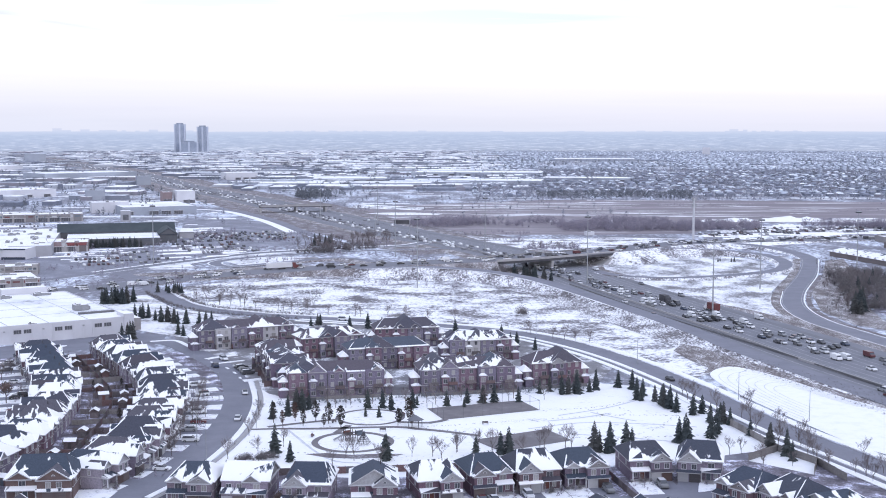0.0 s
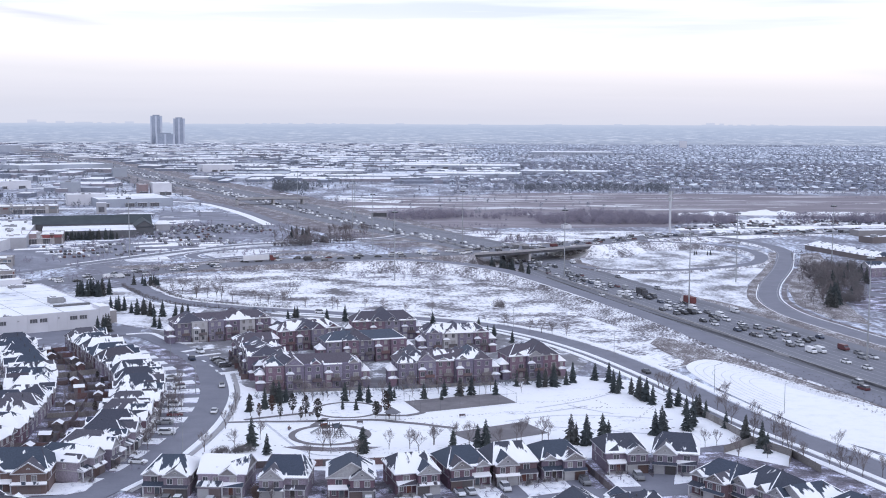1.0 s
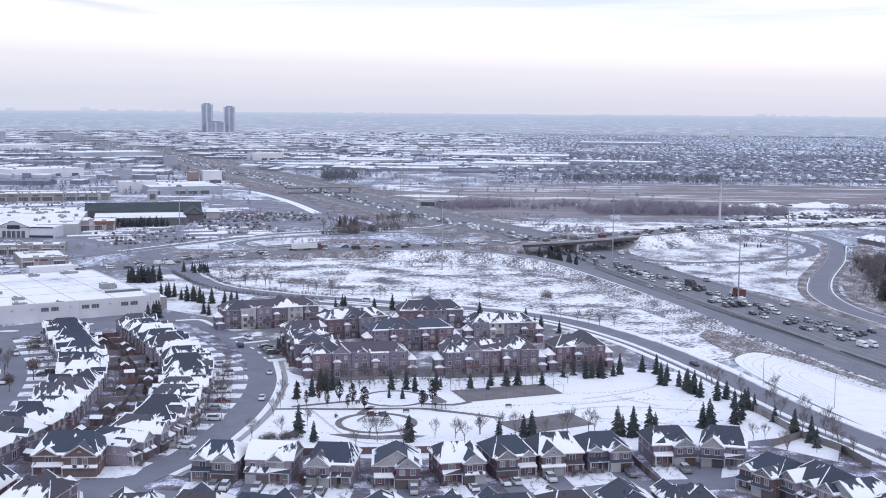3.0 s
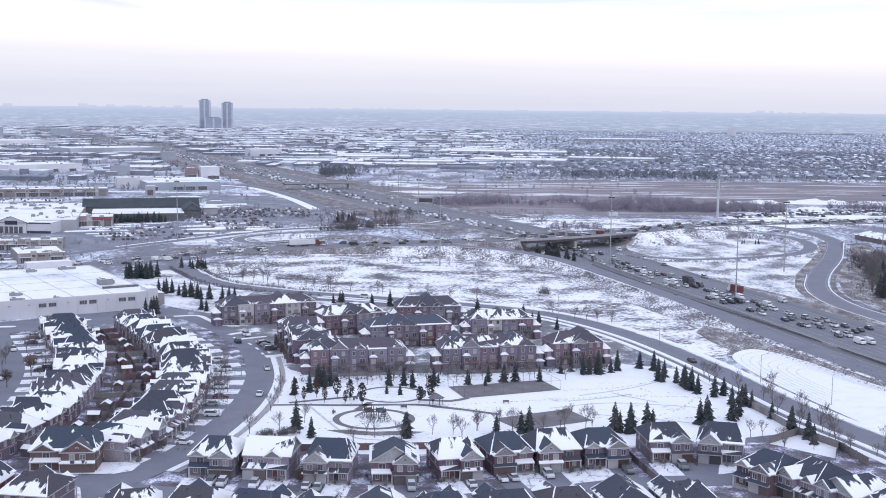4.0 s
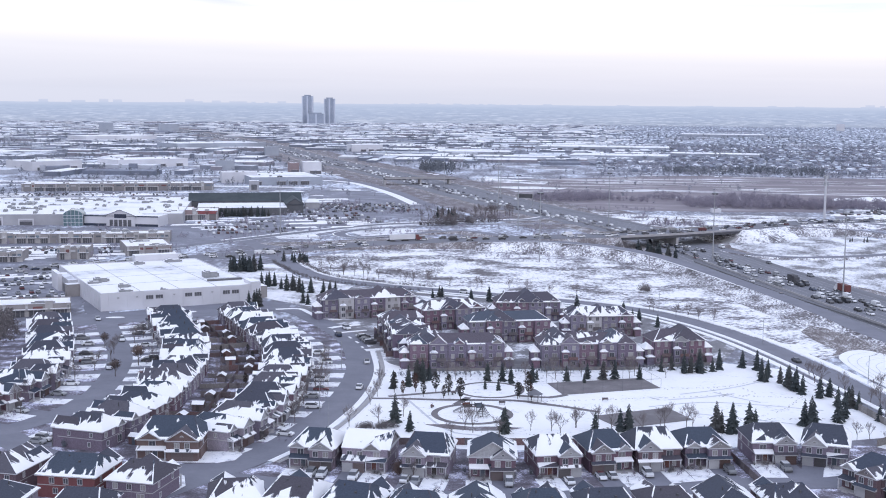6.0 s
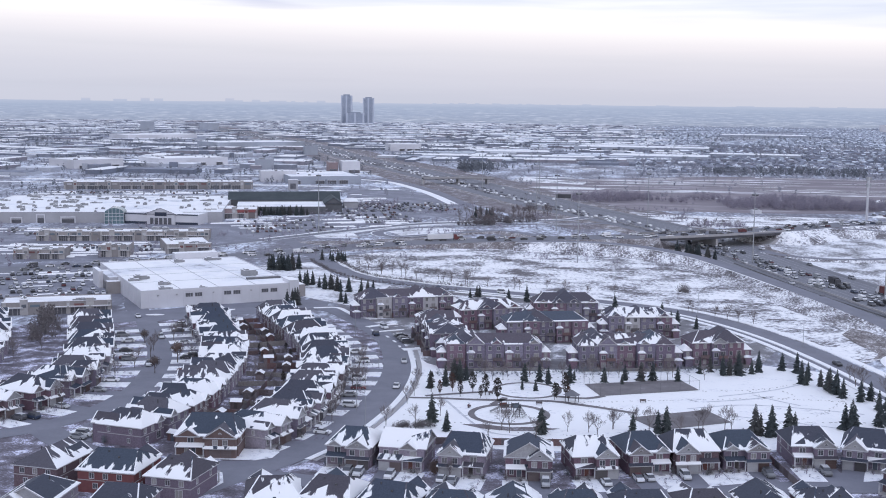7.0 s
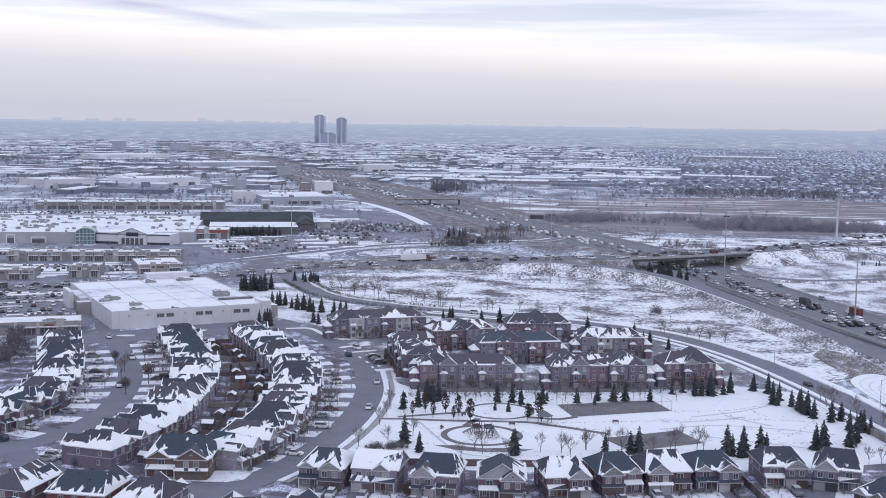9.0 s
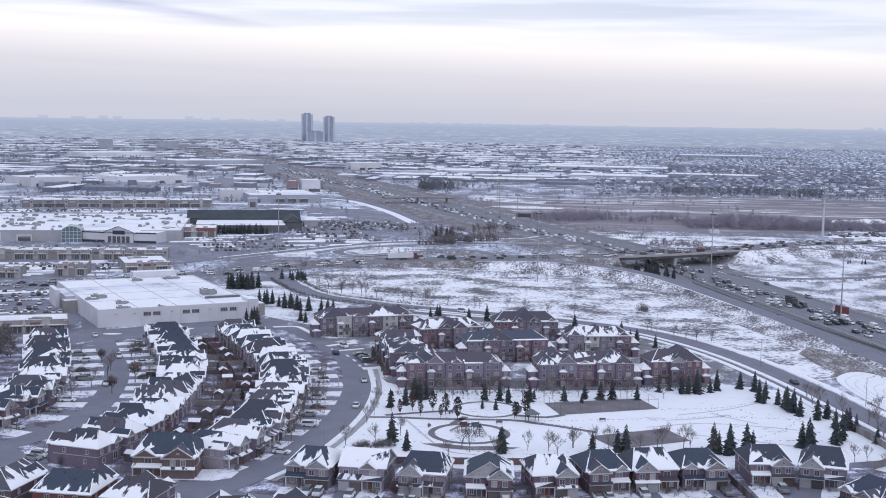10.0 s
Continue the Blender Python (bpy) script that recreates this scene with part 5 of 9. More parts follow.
# ---- townhouses ----
def townhouse_block(label, units, unit=6.0, D=11.0, he=7.6, rh=3.2, tile=None, wall=None, seed=1, garden=False):
    """A terrace of three-storey brick units, each set a little forward or back; the side with the decks looks along -y."""
    r = random.Random(seed)
    base = tagged(new("townhouse_block"), label, "townhouses", "brick townhouses")
    L, d = units * unit / 2, D / 2
    tile = tile or M_TERRACE

    def top(name, mats, *rest):
        me, edge = Mesh(), Mesh()
        roof(me, *rest, drift=edge)
        part("snow_edge", edge.weld(), [M_TERRACE_DRIFT], part(name, me.weld(), mats, base), "ragged snow left along eaves and hips")

    top("roof", [tile, M_REDBRICK, M_DIMTRIM], -L, L, -d, d, he, rh * 0.86, "x", (4.2, 4.2))
    i = r.choice((0, 1))
    while i + 2 <= units:                  # taller cross roofs break the long ridge
        x = -L + (i + 1) * unit
        w, f = unit * r.uniform(0.72, 0.98), r.uniform(0.1, 0.5)
        top("cross_roof", [r.choice((M_TERRACE, M_TERRACE, tile)), M_SIDING, M_DIMTRIM], x - w, x + w, -d - f, d + f, he + 0.03, rh * r.uniform(0.98, 1.22), "y", (r.choice((3.2, 4.5)), r.choice((0, 3.6))), 0.4)
        i += r.choice((3, 4))
    for i in range(units):
        x = -L + (i + 0.5) * unit
        f, up = r.choice((0, 0, 0.7, 1.1)), r.choice((0, 0, 0.4))
        mat = M_PALEBAY if wall == "pale" and i % 3 == 1 else M_REDBRICK
        me = Mesh()
        me.box(x - unit / 2 + 0.01, x + unit / 2 - 0.01, -d - f, d + f * 0.6, -0.3, he + up - 0.02, 0)
        part("unit_wall", me, [mat], base)
        for s in (-1, 1):
            kind = r.choice(("gable", "hip", "none", "small")) if f or s > 0 else r.choice(("small", "none", "small"))
            if kind == "none":
                continue
            w = {"gable": unit * 0.46, "hip": unit * 0.48, "small": 1.5}[kind] * r.uniform(0.85, 1.0)
            xx = x + (r.uniform(-0.8, 0.8) if kind == "small" else 0)
            y0, y1 = sorted((s * (d + f * (1 if s < 0 else 0.6)), -s * 0.3))
            hp = (2.2 if kind == "hip" else 0)
            top("gable_roof", [M_TERRACE, mat if r.random() < 0.6 else M_SIDING, M_DIMTRIM], xx - w, xx + w, y0, y1, he + up, w * r.uniform(0.75, 0.95), "y", (hp, 1.5) if s < 0 else (1.5, hp), 0.3)
        y = -d - f
        for zz in (1.4, 4.0, 6.5):
            for k in (-1.4, 1.3):
                big = zz == 4.0 and k > 0
                window(base, x + k, y, zz, 1.7 if big else 1.1, 1.8 if big else 1.4, 0, True)
                if zz > 5 and k < 0:
                    window(base, x + k, d + f * 0.6, zz, 1.1, 1.4, 180, True)
        dp = Mesh()
        dp.tube((x - unit / 2 + 0.1, y - 0.08, 0), (x - unit / 2 + 0.1, y - 0.08, he), 0.08, 0.08, 5)
        part("drainpipe", dp, [M_GIRDER], base)
        if i % 2:                          # a two-storey bay with its own small roof
            by = Mesh()
            by.box(x - 2.5, x - 0.3, y - 0.8, y + 0.05, -0.2, 5.3, 0)
            part("bay", by, [mat], base)
            by = Mesh()
            roof(by, x - 2.5, x - 0.3, y - 0.8, y + 0.4, 5.3, 0.7, "x", (0.8, 0.8), 0.25, 0, 1, 1)
            part("bay_roof", by, [M_SNOWTOP, M_DIMTRIM], base)
            for zz in (1.5, 3.9):
                window(base, x - 1.4, y - 0.8, zz, 1.5, 1.5, 0, True)
        cs = Mesh()
        cs.box(x - unit / 2, x + unit / 2, y - 0.1, y + 0.02, 2.62, 2.78, 0)
        part("string_course", cs, [M_DIMTRIM], base)
        dk = Mesh()
        dk.box(x - 0.6, x + 2.4, y - 1.6, y, 2.75, 2.9, 0)
        part("deck", dk, [M_FENCE], base)
        rl = Mesh()
        rl.box(x - 0.6, x + 2.4, y - 1.6, y - 1.52, 2.9, 3.8, 0)
        part("deck_railing", rl, [M_FENCE], base)
        ps = Mesh()
        for q in (x - 0.55, x + 2.3):
            ps.box(q, q + 0.1, y - 1.55, y - 1.45, -0.1, 2.75, 0)
        part("deck_frame", ps, [M_FENCE], base)
        sc = Mesh()
        sc.box(x + unit / 2 - 0.06, x + unit / 2 + 0.06, y - 2.4, y, -0.1, 1.9, 0)
        part("privacy_screen", sc, [M_FENCE], base)
    for i in range(units if garden else 0):
        x = -L + (i + 0.5) * unit
        for nm, q in (("garden_fence", (x - unit / 2 + 0.05, x + unit / 2 - 0.05, -d - 5.06, -d - 5.0)), ("side_fence", (x - unit / 2, x - unit / 2 + 0.06, -d - 4.98, -d - 1.2))):
            fc = Mesh()
            fc.box(*q, -0.1, r.choice((1.0, 1.2)), 0)
            part(nm, fc, [M_GREYFENCE], base)
    for s in (-1, 1):
        for zz in (4.0, 6.5):
            for yy in (-2.5, 2.5):
                window(base, s * L, yy, zz, 1.1, 1.4, 90 * s, True)
        x0, x1 = sorted((s * L, s * (L + 2.8)))
        me = Mesh()
        me.box(x0, x1, -d + 0.6, -d + 6, -0.3, 5.0, 0)
        part("end_bay", me, [M_REDBRICK], base)
        me = Mesh()
        roof(me, x0, x1, -d + 0.6, -d + 6, 5.0, 1.7, "y", (2.2, 2.2), 0.35, 0, 1, 2)
        part("end_bay_roof", me, [M_TERRACE_SNOW, M_REDBRICK, M_DIMTRIM], base)
        me = Mesh()
        roof(me, x0 + 0.1, x1 - 0.1, -d - 1.0, -d + 0.5, 2.7, 0.6, "x", (0.9, 0.9), 0.3, 0, 0, 1)
        part("porch_roof", me, [M_SNOWTOP, M_DIMTRIM], base, "small snow-covered porch roof")
        me = Mesh()
        me.box(x0 + 0.2, x1 - 0.2, -d - 0.9, -d + 0.6, -0.3, 2.5, 0)
        part("porch_wall", me, [M_REDBRICK], base)
        window(base, (x0 + x1) / 2, -d + 0.6, 3.9, 1.1, 1.3, 0, True)
    return base


M_PALEBAY = material("pale_stone_bay", [(0.3, (0.42, 0.41, 0.43)), (0.7, (0.52, 0.51, 0.53))], 0.6, 0.85)


def put_block(ob, a, b, depth=11.0):
    """Sets a block with its front foot along the line a to b."""
    (x0, y0), (x1, y1) = a, b
    t = math.atan2(y1 - y0, x1 - x0)
    ob.matrix_basis = pose((x0 + x1) / 2 - math.sin(t) * depth / 2, (y0 + y1) / 2 + math.cos(t) * depth / 2, 0, 0, 0, math.degrees(t))
    return ob


for label, n, u, a, b, kw in (
        ("dark red brick townhouse row with decks towards the park", 5, 6.1, (-49, 376), (-19, 382), dict(seed=3, garden=True)),
        ("red brick townhouse row with a broad snow patch on its roof", 5, 6.2, (-7.5, 383), (23, 389), dict(seed=8, garden=True)),
        ("brown brick townhouse pair with hip roof and low snowy bays", 3, 5.8, (29, 393), (46, 398), dict(rh=3.6, seed=5, garden=True)),
        ("red brick townhouse row with small gables edged with snow", 5, 5.8, (-33.5, 419), (-5, 427.5), dict(seed=16)),
        ("brick townhouse row with dark roof behind the courtyard", 4, 6.0, (-53, 440), (-29, 452), dict(seed=7)),
        ("townhouse row with pale bays and dark snowy roof", 4, 5.9, (2, 436), (25, 441), dict(wall="pale", seed=12)),
        ("brick townhouse row with broad dark roof and snow streaks", 4, 6.2, (-26, 463), (-2, 468), dict(rh=3.8, seed=9)),
        ("long brick townhouse row facing the curved street", 6, 6.3, (-95, 458), (-58, 474), dict(seed=10, wall="pale")),
        ("brick townhouse row running along the curved street", 6, 6.2, (-67.5, 429), (-55.5, 393), dict(seed=11))):
    put_block(townhouse_block(label, n, u, **kw), a, b)


# ---- large flat-roofed buildings ----
M_SIGN = tinted("shop_sign_panel", [(0.16, 0.07, 0.07), (0.5, 0.5, 0.52), (0.10, 0.11, 0.13), (0.14, 0.18, 0.22), (0.42, 0.41, 0.40), (0.2, 0.2, 0.21)], 0.5, grain=0.05)
M_SHOPGLASS = material("shop_window", [(0.3, (0.07, 0.072, 0.085)), (0.7, (0.15, 0.15, 0.165))], 0.3, 0.3)
M_PILLAR = material("pale_stone_pillar", [(0.3, (0.36, 0.345, 0.345)), (0.7, (0.46, 0.445, 0.445))], 0.6, 0.85, fine=0.2)


M_ROOFUNIT = material("grey_roof_unit", [(0.3, (0.20, 0.205, 0.22)), (0.7, (0.30, 0.305, 0.32))], 0.5, 0.6)


def flat_building(name, label, w, d, h, wall, category="building", roof_mat=None, bays=0, strips=True, group="", units=0, seed=1):
    """A commercial building with a parapet, a snowy roof, window bays and rooftop units; its front looks along -y."""
    base = tagged(new(name), label, category, group)
    me = Mesh()
    p = 0.35
    x, y = w / 2, d / 2
    me.box(-x, x, -y, y, -0.3, h - 0.6, 0)
    for q in ((-x, x, -y, -y + p), (-x, x, y - p, y), (-x, -x + p, -y + p, y - p), (x - p, x, -y + p, y - p)):
        me.box(*q, h - 0.6, h, 0)
    part("wall", me, [wall], base)
    me = Mesh()
    me.box(-x + p, x - p, -y + p, y - p, h - 0.59, h - 0.35, 0)
    part("roof", me, [roof_mat or M_FLATROOF], base, "flat roof under white snow")
    if bays:
        ww = w / bays
        sh = Mesh()
        bw = min(ww * 0.84, 9)
        top = min(3.6, h * 0.55)
        xs = [-bw / 2]
        for q in range(4):
            xs += [xs[-1] + 0.2, -bw / 2 + (q + 1) * (bw - 0.2) / 4]
        xs.append(bw / 2)
        for k, (u, v) in enumerate(zip(xs, xs[1:])):
            sh.face([(u, -0.12, 0.0), (v, -0.12, 0.0), (v, -0.12, top), (u, -0.12, top)], 0 if k % 2 else 1)
        for u in (-bw / 2, bw / 2):
            sh.face([(u, -0.12, 0.0), (u, -0.12, top), (u, 0.05, top), (u, 0.05, 0.0)], 1)
        sh = sh.weld().data("shopfront", [M_SHOPGLASS, M_DIMTRIM])
        cn = Mesh()
        cn.box(-bw / 2 - 0.3, bw / 2 + 0.3, -1.6, 0.05, top, top + 0.35, 0, 1)
        cn = cn.data("canopy", [M_DIMTRIM, M_SNOW])
        for i in range(bays):
            if (i * 7 + seed) % 4 == 0:
                continue
            part("shopfront", sh, [], base).matrix_basis = pose(-x + (i + 0.5) * ww, -y, 0)
            part("canopy", cn, [], base).matrix_basis = pose(-x + (i + 0.5) * ww, -y, 0)
        for i in range(bays + 1):
            if h > 9 or ww > 12:
                break
            py = Mesh()
            tall = 1.1 if i % 3 == 1 else 0.1
            wide = 0.5 + tall * 0.9
            py.box(-wide, wide, -0.5, 0.3, -0.2, h + tall, 0)
            py.box(-wide - 0.3, wide + 0.3, -0.8, 0.5, h + tall, h + tall + 0.35, 1)
            py.box(-wide * 0.6, wide * 0.6, -0.6, -0.5, h * 0.6, h * 0.85, 2)
            part("pillar", py, [M_PILLAR, M_SNOW, M_SIGN], base).matrix_basis = pose(min(max(-x + i * ww, -x + 1), x - 1), -y, 0)
            if i < bays and i % 2 == seed % 2:
                sg = Mesh()
                sg.box(-ww * 0.22, ww * 0.22, -0.25, 0.05, h * 0.62, h * 0.8, 0)
                part("shop_sign", sg, [M_SIGN], base).matrix_basis = pose(-x + (i + 0.5) * ww, -y, 0)
    r = random.Random(seed)
    ru = []
    for a, c, e in ((1.3, 0.9, 1.2), (2.6, 1.2, 1.6), (0.8, 0.8, 0.9), (4.5, 0.5, 0.7)) if units else ():
        me = Mesh()
        me.box(-a, a, -c, c, 0, e, 0, 1)
        me.box(-a * 0.7, a * 0.2, -c * 0.6, c * 0.6, e, e + 0.35, 0, 1)
        ru.append(me.data("rooftop_unit", [M_ROOFUNIT, M_SNOW]))
    for i in range(units):
        part("rooftop_unit", r.choice(ru), [], base, "grey metal rooftop unit").matrix_basis = pose(r.uniform(-x + 3, x - 3), r.uniform(-y + 3, y - 3), h - 0.4, 0, 0, r.choice((0, 90)))
    return base


for x, y, t in ((252, 668, 200), (266, 662, 190), (248, 600, 20), (262, 596, 30)):
    put_house(rnd.choice(F), x, y, t, False)


def big_store():
    """The large white store at the end of the streets: one corner towards the camera."""
    t, hw, hd = 33.0, 32.5, 47.0
    b = flat_building("store_building", "large white flat-roofed store with snow on its roof", 2 * hw, 2 * hd, 7.4, M_STORE, "store", seed=4)
    c = Vector((-184.5, 462))
    ex, ey = Vector((math.cos(radians(t)), math.sin(radians(t)))), Vector((-math.sin(radians(t)), math.cos(radians(t))))
    m = c + ex * hw + ey * hd
    b.matrix_basis = pose(m.x, m.y, 0, 0, 0, t)
    sl = Mesh()
    sl.box(-1.45, 1.45, -0.1, 0.05, -0.75, 0.75, 0)
    for xx in (-0.53, 0.45):
        sl.box(xx, xx + 0.08, -0.14, 0.05, -0.75, 0.75, 1)
    sl.box(-1.6, 1.6, -0.16, 0.05, -0.87, -0.75, 1)
    sl = sl.data("high_window", [M_SHOPGLASS, M_TRIM])
    bay = Mesh()                           # each pair of windows sits in a shallow raised bay
    for x0, x1, z0, z1 in ((-4.4, -3.7, -0.3, 7.2), (3.7, 4.4, -0.3, 7.2), (-3.7, 3.7, 6.2, 7.2)):
        bay.box(x0, x1, -0.22, 0.05, z0, z1, 0)
    bay = bay.data("window_bay", [M_STORE])
    for xx in (-10.9, 5.2, 21.2):
        part("window_bay", bay, [], b).matrix_basis = pose(xx, -hd, 0)
        for q in (-1.95, 1.95):
            part("high_window", sl, [], b).matrix_basis = pose(xx + q, -hd, 4.7)
    pl = Mesh()                            # faint pilasters that divide the panels
    pl.box(-0.35, 0.35, -0.12, 0.05, -0.3, 7.3, 0)
    pl = pl.data("pilaster", [M_STORE])
    for x in (-29, -21.5, -3, 13):
        part("pilaster", pl, [], b).matrix_basis = pose(x, -hd, 0)
    for i in range(9):
        part("pilaster", pl, [], b).matrix_basis = pose(-hw, -43 + i * 8, 0, 0, 0, -90)
    lt = Mesh()                            # small wall lamps between the bays
    lt.box(-0.35, 0.35, -0.4, 0.05, -0.25, 0.25, 0)
    lt = lt.data("wall_lamp", [M_METAL])
    for x in (-25.5, -18.0, -2.8, 13.2):
        part("wall_lamp", lt, [], b).matrix_basis = pose(x, -hd, 5.2)
    for x0, x1, y0, y1, h, wl, lb in ((-4, -0.05, 1, 27, 6.6, M_GREYWALL, "grey entrance block with snowy top"), (-6, -4.05, 15, 31, 7.6, M_STORE, "white entrance fin wall"), (-5.5, -0.05, -4, 0.95, 5.4, M_BEIGE, "stone-clad entrance porch")):
        en = Mesh()
        en.box(x0 - hw, x1 - hw, y0, y1, -0.3, h, 0, 1)
        part("entrance_block", en, [wl, M_FLATROOF], b, lb)
    for yy in (4, 7.5, 11, 14.5):
        en = Mesh()
        en.box(-4.15 - hw, -3.9 - hw, yy - 1.4, yy + 1.4, 0.2, 3.6, 0)
        part("entrance_door", en, [M_SHOPGLASS], b)
    en = Mesh()
    en.box(hw - 2.6, hw + 1.6, -hd - 0.6, -hd + 9, -0.3, 8.5, 0, 1)
    part("corner_block", en, [M_STORE, M_FLATROOF], b, "white taller corner block")
    en = Mesh()
    en.box(hw + 1.65, hw + 7, -40, -13, -0.3, 5.2, 0, 1)
    part("dock_wing", en, [M_BEIGE, M_FLATROOF], b, "low tan loading dock wing")
    pe = Mesh()
    pe.box(3, 24, hd + 0.05, hd + 6, -0.3, 10.0, 0, 1)
    part("loading_wing", pe, [M_STORE, M_FLATROOF], b)
    for xx in (-16, 0, 16):
        sm = Mesh()
        sm.box(xx - 0.15, xx + 0.15, 0.5 - hd, hd - 0.5, 7.0, 7.1, 0)
        part("roof_seam", sm, [M_METAL], b)
    for yy in (-22, 0, 22):
        sm = Mesh()
        sm.box(0.5 - hw, hw - 0.5, yy - 0.15, yy + 0.15, 7.0, 7.12, 0)
        part("roof_seam", sm, [M_METAL], b)
    for xx, yy, a, b2, h2 in ((2.2, 36.9, 1.8, 1.2, 1.5), (19.1, 39.5, 3.4, 1.4, 1.3), (20.9, -16.9, 2.8, 2.6, 2.6), (-25.5, -11.9, 2.6, 1.8, 1.8), (-29.1, -15.9, 2.2, 1.0, 1.0), (-20.0, -31.5, 1.9, 1.3, 1.4), (-22.2, -43.8, 2.2, 1.1, 1.0), (-7.2, -46.0, 1.0, 0.6, 0.8)):
        ac = Mesh()
        ac.box(-a, a, -b2, b2, 0, h2, 0, 1)
        ac.box(-a * 0.7, -a * 0.1, -b2 * 0.7, b2 * 0.7, h2, h2 + 0.45, 0, 1)
        ac.box(a, a + 1.2, -b2 * 0.4, b2 * 0.4, 0.2, h2 * 0.6, 0)
        part("rooftop_unit", ac, [M_ROOFUNIT, M_SNOW], b, "grey metal rooftop unit").matrix_basis = pose(xx, yy, 7.0)
    dk = Mesh()                            # a raised service gantry beside the largest unit
    dk.box(16.5, 31.5, -30.2, -28.2, 7.05, 7.8, 0)
    part("service_gantry", dk, [M_RAIL], b)


big_store()


def put_flat(a, b, depth, h, name, label, wall, **more):
    """A flat building with its front foot from a to b."""
    (x0, y0), (x1, y1) = a, b
    t = math.atan2(y1 - y0, x1 - x0)
    w = math.hypot(x1 - x0, y1 - y0)
    o = flat_building(name, label, w, depth, h, wall, **more)
    o.matrix_basis = pose((x0 + x1) / 2 - math.sin(t) * depth / 2, (y0 + y1) / 2 + math.cos(t) * depth / 2, 0, 0, 0, math.degrees(t))
    return o


put_flat((-231, 437), (-193, 453), 16, 5.0, "strip_mall", "beige strip mall with snowy flat roof", M_BEIGE, category="shop", bays=5, units=3)
mall = put_flat((-430, 763), (-262, 806), 150, 7.4, "shopping_mall", "wide shopping mall with snow and many vents on its roof", M_GREYWALL, category="mall", units=120)
for px, w, h in ((18, 5, 6.4), (36, 4, 4.0), (52, 3, 6.0), (70, 5, 4.4)):
    me = Mesh()
    for x0, x1, z0, z1 in ((-w, w, h - 0.9, h), (-w, -w + 0.8, 0, h - 0.9), (w - 0.8, w, 0, h - 0.9)):
        me.box(x0, x1, -0.5, 0.05, z0, z1, 0)
    me.box(-w + 0.8, w - 0.8, -0.1, 0.05, 0, h * 0.55, 1)
    part("shop_portal", me, [M_STORE, M_SHOPGLASS], mall, "white framed shop portal").matrix_basis = pose(-86.7 + px, -75, 0)


def mall_entrance():
    b = tagged(new("mall_entrance"), "pale gabled mall entrance with dark trim and tall doors", "entrance")
    me = Mesh()
    me.box(-26, 26, -5, 20, -0.3, 7.0, 0, 1)
    me.box(-10, 10, -6, 4, -0.3, 7.0, 0)
    part("wall", me, [M_STORE, M_FLATROOF], b)
    me = Mesh()
    roof(me, -11, 11, -6, 6, 7.0, 4.2, "y", (0, 0), 0.6, 0, 1, 2)
    part("gable", me, [M_SNOW, M_STORE, M_NAVY], b)
    for x in (-6.4, -3.2, 0, 3.2, 6.4):
        me = Mesh()
        me.box(x - 1.2, x + 1.2, -6.12, -5.9, 0, 4.4, 0)
        part("door", me, [M_SHOPGLASS], b)
    me = Mesh()
    me.box(-4.2, 4.2, -6.3, -6.05, 5.6, 8.2, 0)
    part("sign", me, [M_NAVY], b)
    for x0, x1 in ((-26, -10.1), (10.1, 26)):
        for z0, z1, nm in ((0.0, 1.6, "base_band"), (6.3, 7.15, "trim_band")):
            me = Mesh()
            me.box(x0, x1, -5.15, -4.95, z0, z1, 0)
            part(nm, me, [M_NAVY], b)
    b.matrix_basis = pose(-298, 791, 0, 0, 0, -2)
    a = tagged(new("mall_atrium"), "teal glass mall atrium with an arched top", "atrium")
    me = Mesh()
    n = 8
    arc = [(6.5 * math.cos(math.pi * i / n), 7.0 + 3.6 * math.sin(math.pi * i / n)) for i in range(n + 1)]
    me.box(-6.5, 6.5, -4, 10, -0.3, 7.0, 0)
    me.face([(u, -4, z) for u, z in arc])
    for (u, z), (v, q) in zip(arc, arc[1:]):
        me.face([(u, -4, z), (u, 10, z), (v, 10, q), (v, -4, q)])
    part("glass_hall", me, [M_TEAL], a)
    for i in range(6):
        me = Mesh()
        u = -6.4 + i * 2.56
        me.box(u - 0.12, u + 0.12, -4.15, -3.98, 0, 7.0 + 3.5 * math.sqrt(max(0, 1 - (u / 6.5) ** 2)), 0)
        part("mullion", me, [M_STORE], a)
    for z in (2.4, 4.8, 7.0):
        me = Mesh()
        me.box(-6.5, 6.5, -4.12, -3.98, z - 0.12, z + 0.12, 0)
        part("transom", me, [M_STORE], a)
    a.matrix_basis = pose(-331, 786, 0, 0, 0, 14)
    sh = put_flat((-283, 817), (-275, 819), 20, 7, "mall_shop", "pale mall shop beside the gabled entrance", M_STORE, category="shop", bays=1)
    sh = put_flat((-273, 832), (-262, 836), 30, 7.2, "mall_shop", "dull pink mall shop front", M_RED, category="shop", bays=1)
    sh = put_flat((-262, 836), (-247, 840), 30, 6.6, "mall_shop", "brown mall shop front with a red fascia", M_BROWN, category="shop", bays=2)
    me = Mesh()
    me.box(-7, 7, -0.5, 0.05, 4.4, 6.4, 0)
    part("fascia", me, [M_REDBOARD], sh, "dark red fascia").matrix_basis = pose(0, -15, 0)


